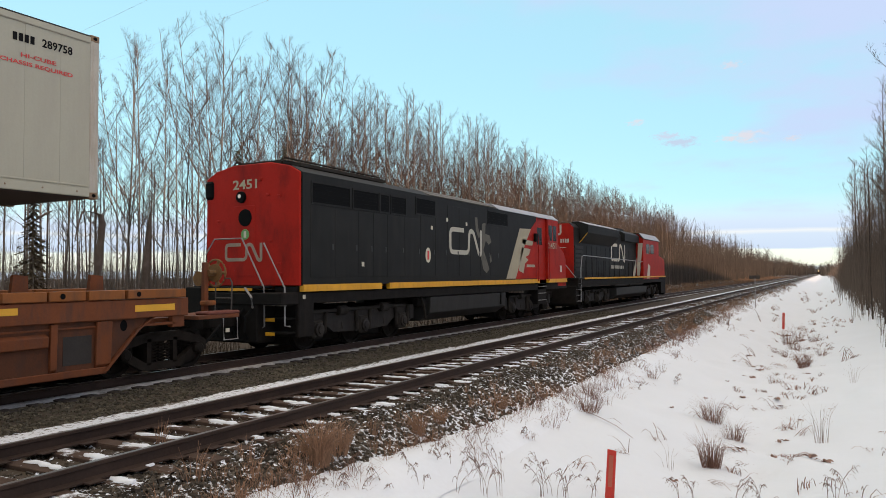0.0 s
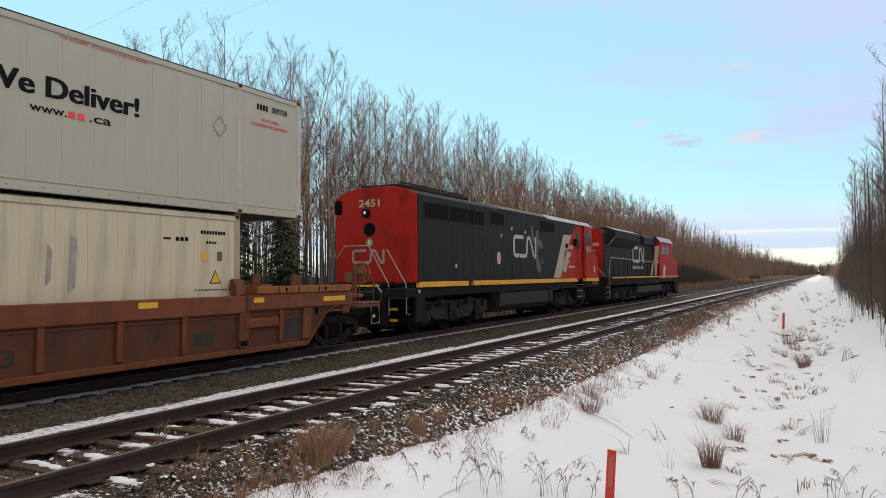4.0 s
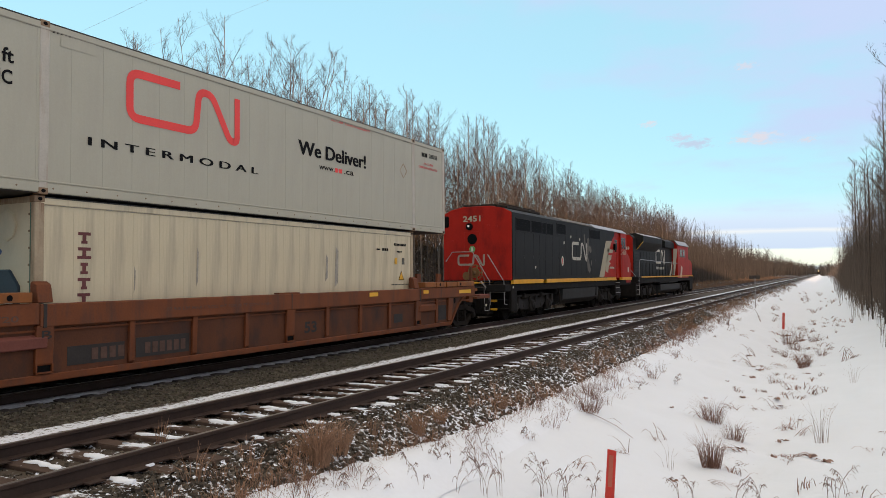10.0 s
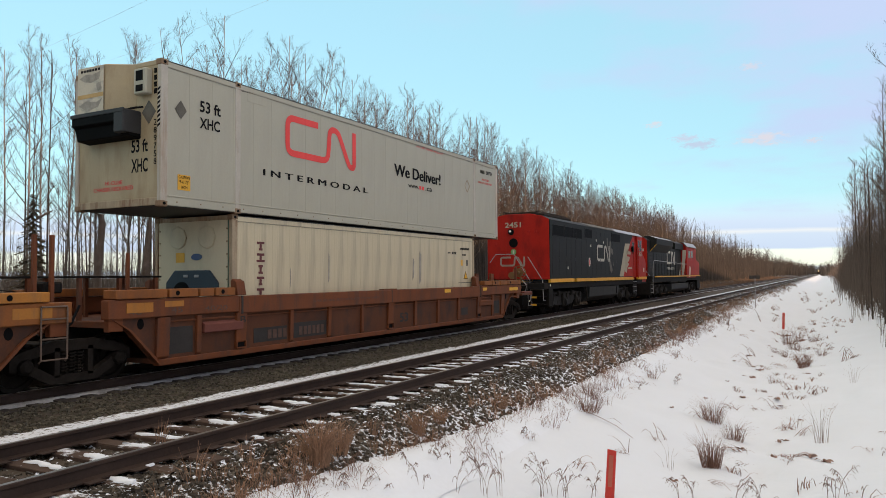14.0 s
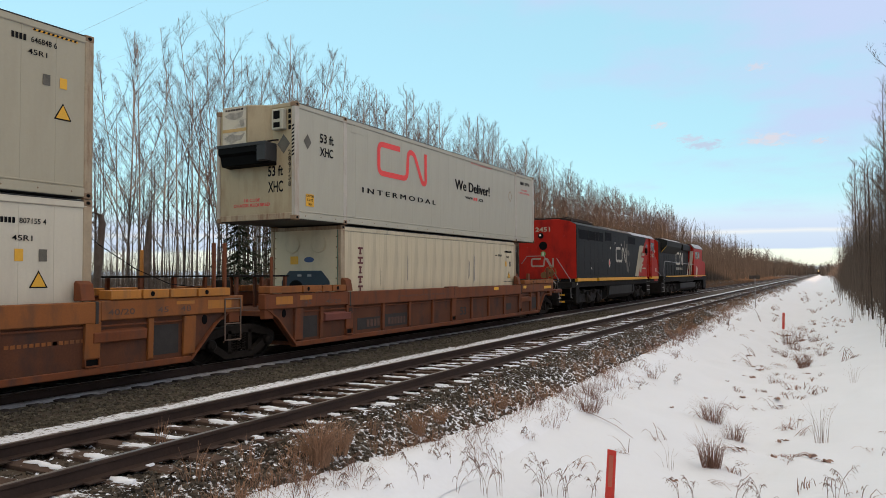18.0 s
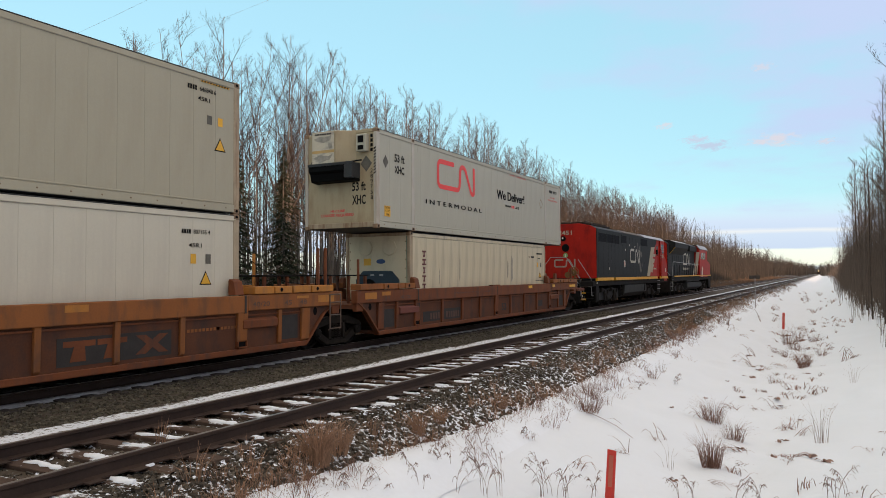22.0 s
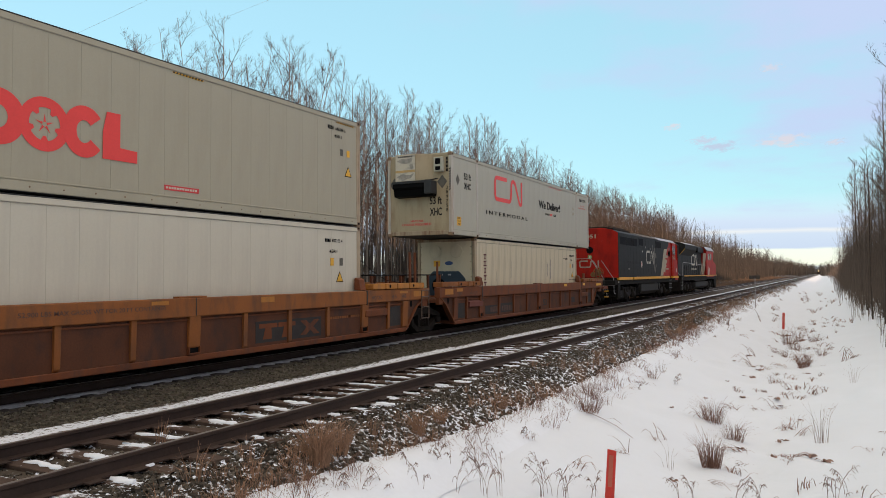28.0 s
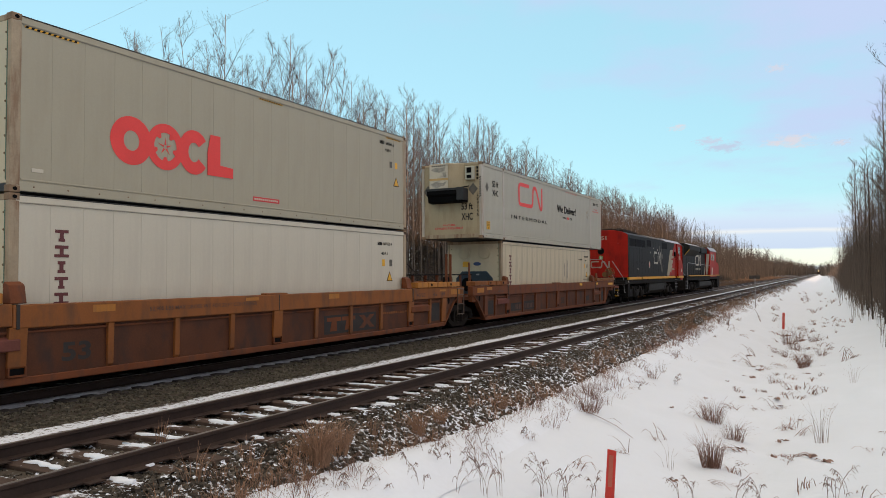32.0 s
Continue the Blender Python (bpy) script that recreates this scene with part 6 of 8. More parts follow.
def well_car(name, label, y0, y1, w0, w1, skins, dark_patches, front_bogie, plates, outer_front):
    """One well of a double-stack car: sills from y0 to y1, well sides from w0 to w1."""
    body, rail_paint, plate_paint = skins
    t = thing(name, label, "railway car", group="well cars of the train")
    mid = 0.5 * (w0 + w1)
    for s in (-1, 1):
        X = lambda a: s * a
        lo, hi = sorted((s * 1.36, s * 1.40))
        cut = 0.66
        side = prism(B(), [(w0, 0.25), (w1, 0.25), (w1 + cut, 0.92), (w1 + cut + 0.35, 1.14), (w0 - cut - 0.35, 1.14), (w0 - cut, 0.92)], "x", lo, hi)
        sp = part("well_side", side, M_PANEL, t, "grimy rust-brown well side sheet")
        part("bottom_chord", box(B(), min(s * 1.28, s * 1.45), max(s * 1.28, s * 1.45), w0, w1, 0.21, 0.33, 0.012), body, t)
        part("chord_seam", box(B(), min(s * 1.30, s * 1.504), max(s * 1.30, s * 1.504), mid - 0.012, mid + 0.012, 1.115, 1.468), M_PATCH, t)
        # lifting lug over the middle seam
        part("lug", box(B(), *sorted((s * 1.31, s * 1.49)), mid - 0.42, mid + 0.30, 1.471, 1.505, 0.008), rail_paint, t)
        for y in (mid - 6.05, mid + 6.05):
            part("joint_strap", box(B(), *sorted((s * 1.31, s * 1.508)), y - 0.03, y + 0.03, 1.09, 1.475, 0.004), M_PATCH, t)
        part("top_chord", box(B(), min(s * 1.30, s * 1.50), max(s * 1.30, s * 1.50), mid - 6.13, mid + 6.13, 1.10, 1.47, 0.014), rail_paint, t, "faded orange top rail")
        for a, b in ((y0, mid - 6.135), (mid + 6.135, y1)):
            part("end_sill", box(B(), min(s * 1.29, s * 1.495), max(s * 1.29, s * 1.495), a, b, 1.14, 1.485, 0.014), rail_paint, t)
            d = (b - a)
            for i, (u, v) in enumerate(((0.04, 0.40), (0.41, 0.64), (0.65, 0.77), (0.78, 0.96)) if a < mid else ((0.05, 0.24), (0.245, 0.42), (0.43, 0.62), (0.63, 0.885 if y1 - w1 < 1.6 else 0.98))):
                p = part("guide_plate", box(B(), min(s * 1.18, s * 1.53), max(s * 1.18, s * 1.53), a + d * u, a + d * v - 0.02, 1.50, 1.66, 0.01), plate_paint, t, "ochre deck edge plate")
                if i in (1, 3):
                    # the hole's shade, painted as a flat black octagon
                    part("plate_hole", flat(B(), [(a + d * (u + 0.06) + 0.05 * math.cos(k * 0.785), 1.58 + 0.05 * math.sin(k * 0.785)) for k in range(8)] if s > 0 else [(-(a + d * (u + 0.06)) + 0.05 * math.cos(k * 0.785), 1.58 + 0.05 * math.sin(k * 0.785)) for k in range(8)], SIDE if s > 0 else SIDE_BACK, 1.535, 0.003), M_DARK, p)
            # sloping end bracket beside the bogie
            e, k = (a, 1) if a < mid else (b, -1)
            part("end_bracket", box(B(), min(s * 1.30, s * 1.44), max(s * 1.30, s * 1.44), *sorted((e + k * 0.05, e + k * 0.35)), 0.92, 1.15, 0.01), body, t)
            part("diagonal_flange", prism(B(), [((w0 if k > 0 else w1), 0.25), ((w0 - cut if k > 0 else w1 + cut), 0.92), ((w0 - cut - 0.35 if k > 0 else w1 + cut + 0.35), 1.14), ((w0 - cut - 0.30 if k > 0 else w1 + cut + 0.30), 1.14), ((w0 - cut + 0.06 if k > 0 else w1 + cut - 0.06), 0.92), ((w0 + 0.07 if k > 0 else w1 - 0.07), 0.25)], "x", min(s * 1.30, s * 1.47), max(s * 1.30, s * 1.47)), body, t)
        # upright ribs
        for off, wide, pocket in ((-8.1, 1, 0), (-7.21, 0, 0), (-6.03, 1, 1), (-4.37, 0, 0), (-2.9, 0, 0), (-1.43, 0, 0), (0.0, 1, 1), (1.43, 0, 0), (2.9, 0, 0), (4.37, 0, 0), (6.0, 1, 1), (7.21, 0, 0), (8.13, 1, 0)):
            y, hw = mid + off, 0.15 if wide else 0.06
            foot = 0.50 if pocket else 0.38
            rib = part("rib", prism(B(), [(s * 1.40, foot - 0.05), (s * 1.455, foot), (s * (1.49 if wide else 1.475), 1.12), (s * 1.40, 1.12)], "y", y - hw, y + hw, 0.008), rail_paint, sp, "" if not wide else "wide upright rib")
            if pocket:
                pk = B()
                for a0, a1, b0, b1 in ((y - hw, y - hw + 0.025, 0.36, 0.50), (y + hw - 0.025, y + hw, 0.36, 0.50), (y - hw, y + hw, 0.35, 0.375)):
                    box(pk, *sorted((s * 1.40, s * 1.47)), a0, a1, b0, b1)
                part("pocket", pk, body, rib, "open pocket at the rib's foot")
                # near-black filler paints the shade inside the pocket
                part("pocket_shade", box(B(), *sorted((s * 1.40, s * 1.43)), y - hw + 0.02, y + hw - 0.02, 0.37, 0.5), M_DARK, rib)
        part("ledge", box(B(), *sorted((s * 1.40, s * 1.435)), w0 + 0.1, w1 - 0.1, 1.02, 1.055, 0.006), body, sp, "narrow ledge under the top rail")
        for k, y in ((1, w0 + 0.35), (-1, w1 - 0.35)):
            # opening drawn as a black oval; its shade is only colour
            part("hand_hole", flat(B(), [((y - k * 0.72) * (1 if s > 0 else -1) + 0.075 * math.cos(q * 0.524), 1.02 + 0.10 * math.sin(q * 0.524)) for q in range(12)], SIDE if s > 0 else SIDE_BACK, 1.403, 0.003), M_DARK, sp, "oval opening with its shade painted near-black")
            # box with a sloping lid between the end ribs
            part("side_box", prism(B(), [(s * 1.40, 0.74), (s * 1.49, 0.76), (s * 1.50, 0.93), (s * 1.40, 0.98)], "y", *sorted((y + k * 0.75, y + k * 1.85)), 0.01), M_REDRUST if plates is None and k > 0 else body, sp, "shallow box on the side")
        # corner guides that hold the container
        for y in (mid - 6.03, mid + 5.9):
            part("corner_guide", prism(B(), [(s * 1.26, 1.49), (s * 1.48, 1.49), (s * 1.42, 1.78), (s * 1.30, 1.84), (s * 1.26, 1.80)], "y", y - 0.13, y + 0.13, 0.01), M_RUST, t, "angled container guide")
        if s > 0:
            for a, b, c, d in dark_patches:
                part("paint_patch", flat(B(), rect(a, b, c, d), SIDE, 1.405), M_PATCH, sp, "dark repainted patch")
    inner = lambda e: -4.0 < e < 0.0
    # floor of the well, end decks
    part("well_floor", box(B(), -1.3, 1.3, w0, w1, 0.24, 0.34, 0.01), body, t)
    for e, k in ((y0, 1), (y1, -1)):
        a, b = sorted((e + k * 0.1, e + k * 2.9))
        part("end_deck", box(B(), -1.29, 1.29, a, b, 0.98, 1.10, 0.01), body, t)
        part("centre_sill", box(B(), -0.25, 0.25, a, b, 0.74, 0.98, 0.01), M_UNDER, t)
        part("bulkhead", box(B(), -1.3, 1.3, *sorted((e + k * 2.6, e + k * 2.66)), 0.3, 1.14), body, t)
        if not inner(e):
            continue
        # walkway over the deck on short legs
        y_a, y_b = sorted((e + k * 0.02, e + k * 1.95))
        wk = part("walkway", box(B(), -0.55, 0.55, y_a, y_b, 1.88, 1.92, 0.005), M_UNDER, t, "dark grated walkway")
        for x in (-0.5, 0.5):
            for y in (y_a + 0.12, 0.5 * (y_a + y_b), y_b - 0.12):
                part("walkway_leg", box(B(), x - 0.035, x + 0.035, y - 0.035, y + 0.035, 1.1, 1.88), body, wk)
        if k < 0:
            for y, z in ((-2.29, 2.62), (-1.98, 2.62)):
                part("stanchion", box(B(), 0.94, 1.01, y - 0.035, y + 0.035, 1.10, z, 0.008), M_RUST, t, "thin upright rusty stanchion")
            part("stanchion", box(B(), -0.99, -0.93, -2.6, -2.53, 1.10, 2.5, 0.008), M_OCHRE, t, "thin upright ochre stanchion")
            ladder = part("ladder", rod(B(), [(1.47, -2.5, 1.42), (1.52, -2.5, 1.40), (1.52, -2.5, 0.56), (1.47, -2.5, 0.52)], 0.016, 6), M_LADDER, t, "steel ladder at the car's end")
            part("stile", rod(B(), [(1.47, -2.05, 1.42), (1.52, -2.05, 1.40), (1.52, -2.05, 0.56), (1.47, -2.05, 0.52)], 0.016, 6), M_LADDER, ladder)
            for z in (0.56, 0.90, 1.22, 1.42):
                part("rung", rod(B(), [(1.52, -2.5, z), (1.52, -2.05, z)], 0.015, 6), M_LADDER, ladder)
        else:
            part("stanchion", box(B(), 0.94, 1.0, -0.5, -0.44, 1.10, 2.35, 0.008), M_RUST, t, "thin upright rusty stanchion")
    return t


def stencil(t, s, a0, a1, b0, b1, proud, m=None, name="stencil"):
    letters(name, s, a0, a1, b0, b1, SIDE, proud, m or M_FADEDINK, t)


def car_a():
    t = well_car("well_car", "rust-brown double-stack well car carrying two containers", -1.27, 18.03, -0.15, 16.25, (M_RUST, M_RUST, M_ORANGE), [(15.45, 15.98, 0.42, 0.9), (2.45, 3.56, 0.42, 0.74), (3.80, 5.05, 0.42, 0.78), (0.14, 0.72, 0.40, 0.92), (12.7, 13.2, 0.5, 0.75)], True, None, True)
    freight_bogie(t, 17.75)
    freight_bogie(t, -1.62)
    stencil(t, "52,900 LBS MAX GROSS WT FOR 20 FT CONTAINER", 4.42, 7.35, 1.24, 1.31, 1.504)
    stencil(t, "53", 8.62, 9.1, 0.50, 0.78, 1.408, M_PATCH)
    stencil(t, "B", 1.95, 2.12, 0.90, 1.04, 1.494, M_PATCH)
    for s_, a in (("40/20", 0.95), ("45", 0.1), ("48", -0.85)):
        stencil(t, s_, a, a + (0.62 if "/" in s_ else 0.28), 1.20, 1.30, 1.499)
    for y, w_, n_ in ((2.9, 0.7, 4), (4.0, 1.0, 6)):
        bar_row("number_bar", M_FADEDINK, t, y, y + w_, 0.48, 0.68, n_, SIDE, 1.410)
    for a, b, c, d in ((16.78, 17.68, 1.26, 1.38), (-0.05, 0.4, 1.32, 1.43), (-0.9, -0.32, 1.24, 1.42), (11.3, 11.73, 1.31, 1.42), (14.3, 14.63, 1.31, 1.42)):
        part("yellow_patch", flat(B(), rect(a, b, c, d), SIDE, 1.504), M_STICKER if a > 11 else M_OCHRE, t, "yellow reflective strip" if a > 11 else "ochre repainted patch")
    # hand brake and drawgear at the leading end
    hb = part("brake_stand", box(B(), 0.78, 0.88, 19.02, 19.14, 1.1, 2.2, 0.01), M_RUST, t, "upright brake stand")
    bm = B()
    rod(bm, [(0.90 + 0.29 * math.cos(k * math.pi / 10), 19.32, 1.97 + 0.29 * math.sin(k * math.pi / 10)) for k in range(21)], 0.022, 6)
    for k in range(5):
        a = k * 2 * math.pi / 5
        rod(bm, [(0.90, 19.32, 1.97), (0.90 + 0.29 * math.cos(a), 19.32, 1.97 + 0.29 * math.sin(a))], 0.035, 6)
    disc(bm, "y", (0.90, 19.28, 1.97), [(0.0, 0.20), (0.03, 0.20)], 16)
    rod(bm, [(0.90, 19.1, 1.97), (0.90, 19.34, 1.97)], 0.07, 8)
    part("brake_wheel", bm, M_DULLOCHRE, hb, "dull ochre spoked brake wheel")
    part("brake_gear", disc(B(), "y", (0.66, 19.05, 1.85), [(0.0, 0.16), (0.16, 0.14)], 12), M_DULLOCHRE, hb, "dull ochre gear housing")
    part("gear_box", box(B(), 0.80, 1.05, 18.95, 19.2, 1.28, 1.38, 0.02), M_ORANGE, hb)
    part("end_platform", box(B(), 0.2, 1.42, 18.35, 19.5, 1.02, 1.10, 0.01), M_RUST, t, "rusty end platform")
    part("platform_edge", box(B(), 1.05, 1.42, 18.6, 19.52, 1.10, 1.17, 0.02), M_REDRUST, t)
    for x in (0.70, 1.18):
        part("grab_rail", rod(B(), [(x, 19.5, 1.1), (x, 19.52, 1.75), (x - 0.06, 19.52, 1.85), (x - 0.2, 19.5, 1.85)], 0.016, 6), M_GRIMYSTEEL, t)
    part("grab_rail", rod(B(), [(0.70, 19.5, 1.42), (1.18, 19.5, 1.42)], 0.016, 6), M_GRIMYSTEEL, t)
    part("step_loop", rod(B(), [(1.40, 19.05, 1.02), (1.42, 19.05, 0.56), (1.42, 19.45, 0.56), (1.40, 19.45, 1.02)], 0.016, 6), M_STEEL, t)
    part("tag", box(B(), 1.41, 1.43, 19.1, 19.2, 0.72, 0.8), M_WHITE, t, "small white tag")
    for y in (15, 16.4):
        part("stub_bracket", prism(B(), [(y - 0.2, 1.1), (y + 0.18, 1.1), (y + 0.14, 1.92), (y - 0.1, 1.94)], "x", 0.85, 0.93), M_RUST, t, "brown wedge bracket on the deck")
    part("end_grille", box(B(), 1.36, 1.44, 17.05, 17.75, 0.98, 1.03, 0.005), M_RUST, t)
    part("coupler", box(B(), -0.16, 0.16, 18.2, 19.7, 0.70, 1.0, 0.03), M_UNDER, t)
    part("air_hose", rod(B(), [(-0.5 + 1.0, 18.5, 0.8), (0.55, 18.9, 0.45), (0.5, 19.4, 0.42), (0.45, 19.9, 0.8)], 0.03, 6), M_INK, t)
    return t


def car_b():
    t = well_car("well_car", "faded orange double-stack well car coupled behind the other", -21.45, -1.95, -19.72, -3.32, (M_RUST, M_ORANGE, M_OCHRE), [(-9.73, -8.69, 0.40, 0.88), (-8.55, -7.38, 0.40, 0.88), (-4.22, -3.62, 0.42, 0.98)], False, None, False)
    freight_bogie(t, -21.2)
    stencil(t, "52,900 LBS MAX GROSS WT FOR 20 FT CONTAINER", -15.11, -12.26, 1.25, 1.34, 1.504)
    stencil(t, "53", -16.78, -16.24, 0.50, 0.82, 1.408, M_PATCH)
    for s_, a in (("40/20", -5.25), ("45", -4.2), ("48", -3.65)):
        stencil(t, s_, a, a + (0.55 if "/" in s_ else 0.26), 1.22, 1.33, 1.499)
    # the owner's mark as three plain blocks on its dark panel
    for k in range(3):
        bm = B()
        y = (-9.62, -8.98, -8.2)[k]
        if k < 2:
            flat(bm, [(y + 0.12, 0.47), (y + 0.42, 0.47), (y + 0.40, 0.72), (y + 0.60, 0.72), (y + 0.60, 0.82), (y, 0.82), (y, 0.72), (y + 0.20, 0.72)], SIDE, 1.411, 0.003)
        else:
            flat(bm, [(y, 0.47), (y + 0.22, 0.47), (y + 0.38, 0.58), (y + 0.52, 0.47), (y + 0.74, 0.47), (y + 0.50, 0.65), (y + 0.74, 0.82), (y + 0.52, 0.82), (y + 0.37, 0.72), (y + 0.22, 0.82), (y, 0.82), (y + 0.24, 0.65)], SIDE, 1.411, 0.003)
        part("mark_block", bm, M_RUST, t, "worn rust-coloured mark block")
    for a, b, c, d in ((-2.95, -2.3, 1.24, 1.41), (-16.28, -15.84, 1.30, 1.42), (-12.6, -12.2, 1.36, 1.43), (-9.66, -9.22, 1.31, 1.43), (-3.75, -3.3, 1.36, 1.42)):
        part("yellow_patch", flat(B(), rect(a, b, c, d), SIDE, 1.504 if -17.6 < a < -5.5 else 1.499), M_OCHRE, t, "yellow repainted patch")
    for k, y in enumerate((-7.0, -6.2)):
        bar_row("fine_print", M_ORANGE, t, y, y + 0.9, 0.78, 0.84, 9, SIDE, 1.406)
    # hose and ladder over the shared bogie
    part("air_hose", rod(B(), [(0.9, -2.1, 1.35), (0.95, -1.95, 1.0), (0.95, -1.75, 0.92), (0.9, -1.55, 1.1), (0.9, -1.4, 1.4)], 0.022, 6), M_INK, t)
    part("valve", box(B(), 0.7, 0.95, -2.1, -1.75, 1.62, 1.82, 0.03), M_UNDER, t, "dark brake valve")
    part("cable", rod(B(), [(0.6, -5.6, 3.1), (0.62, -4.8, 2.5), (0.64, -4.0, 2.05), (0.66, -3.2, 1.75), (0.68, -2.4, 1.66)], 0.009, 5), M_INK, t, "slack black power cable")
    return t


# ---- locomotives ----
def loco_bogie(parent, ys, label="three-axle bogie, black with grime"):
    r = 0.53
    y0, y1 = ys[0] - 0.75, ys[-1] + 0.75
    core = part("bogie", box(B(), -0.66, 0.66, y0 + 0.2, y1 - 0.2, 0.16, 1.02, 0.03), M_UNDER, parent, label)
    for s in (-1, 1):
        fr = B()
        top = [(y0, 0.62), (y0 + 0.1, 0.86)]
        for i, y in enumerate(ys):
            top += [(y - 0.4, 0.92), (y, 0.98), (y + 0.4, 0.92)]
        prof = top + [(y1 - 0.1, 0.86), (y1, 0.62), (y1 - 0.25, 0.46), (y1 - 0.62, 0.44), (y1 - 0.85, 0.60), (y1 - 1.15, 0.62), (y1 - 1.5, 0.42)] + [(0.5 * (y0 + y1), 0.36)] + [(y0 + 1.5, 0.42), (y0 + 1.15, 0.62), (y0 + 0.85, 0.60), (y0 + 0.62, 0.44), (y0 + 0.25, 0.46)]
        prism(fr, prof, "x", *sorted((s * 0.96, s * 1.14)))
        for y in (y0 + 0.12, y1 - 0.12):
            box(fr, *sorted((s * 0.98, s * 1.18)), y - 0.12, y + 0.12, 0.55, 0.98, 0.02)
        part("top_beam", box(B(), *sorted((s * 1.0, s * 1.2)), y0 + 0.5, y1 - 0.5, 0.94, 1.03, 0.015), M_GRIME, core)
        part("side_frame", fr, M_BOGIEGRIME, core)
        for y in ys:
            ax = part("axle_box", box(B(), *sorted((s * 1.0, s * 1.24)), y - 0.22, y + 0.22, 0.30, 0.78, 0.05), M_GRIME, core)
            part("cap", disc(B(), "x", (s * 1.24, y, 0.53), [(0.0, 0.18), (s * 0.05, 0.17), (s * 0.06, 0.11), (s * 0.09, 0.10), (s * 0.095, 0.04)], 14), M_BOGIEGRIME, ax)
            for k in (-0.3, 0.3):
                part("damper", rod(B(), [(s * 1.18, y + k, 0.42), (s * 1.2, y + k * 1.15, 0.96)], 0.05, 8), M_GRIME, core)
        for y in (0.5 * (ys[0] + ys[1]), 0.5 * (ys[1] + ys[2])):
            part("brake_cylinder", disc(B(), "y", (s * 1.2, y - 0.2, 0.98), [(0.0, 0.10), (0.02, 0.13), (0.36, 0.13), (0.4, 0.06)], 12), M_GRIME, core)
            part("sand_pipe", rod(B(), [(s * 1.1, y, 0.95), (s * 1.14, y + 0.1, 0.5), (s * 0.9, y + 0.28, 0.15)], 0.02, 6), M_GRIME, core)
    for y in ys:
        wheelset(core, y, 0.75, r)
    return core


M_WORNLOGO = mat("worn_beige_lettering", (0.33, 0.25, 0.19), 0.7, var=0.3, scale=4)
M_BOGIEGRIME = mat("oily_bogie_grime", (0.022, 0.019, 0.017), 0.7, var=0.45, scale=4, bump=0.35, stain=(0.045, 0.036, 0.028), amount=0.6, spec=0.25)
M_GRIME = mat("brown_grime", (0.030, 0.026, 0.022), 0.85, var=0.35, scale=5, bump=0.3, spec=0.15)
M_DOOR = mat("dusty_black_door_paint", (0.0165, 0.0168, 0.0155), 0.6, var=0.3, scale=1.0, bump=0.05, stain=(0.030, 0.028, 0.024), amount=0.5, sscale=(1.0, 3.0, 0.3), spec=0.14)


def rails(t, pts, r=0.02, m=None):
    part("handrail", rod(B(), pts, r, 6), m or M_STEEL, t, "thin grey handrail")


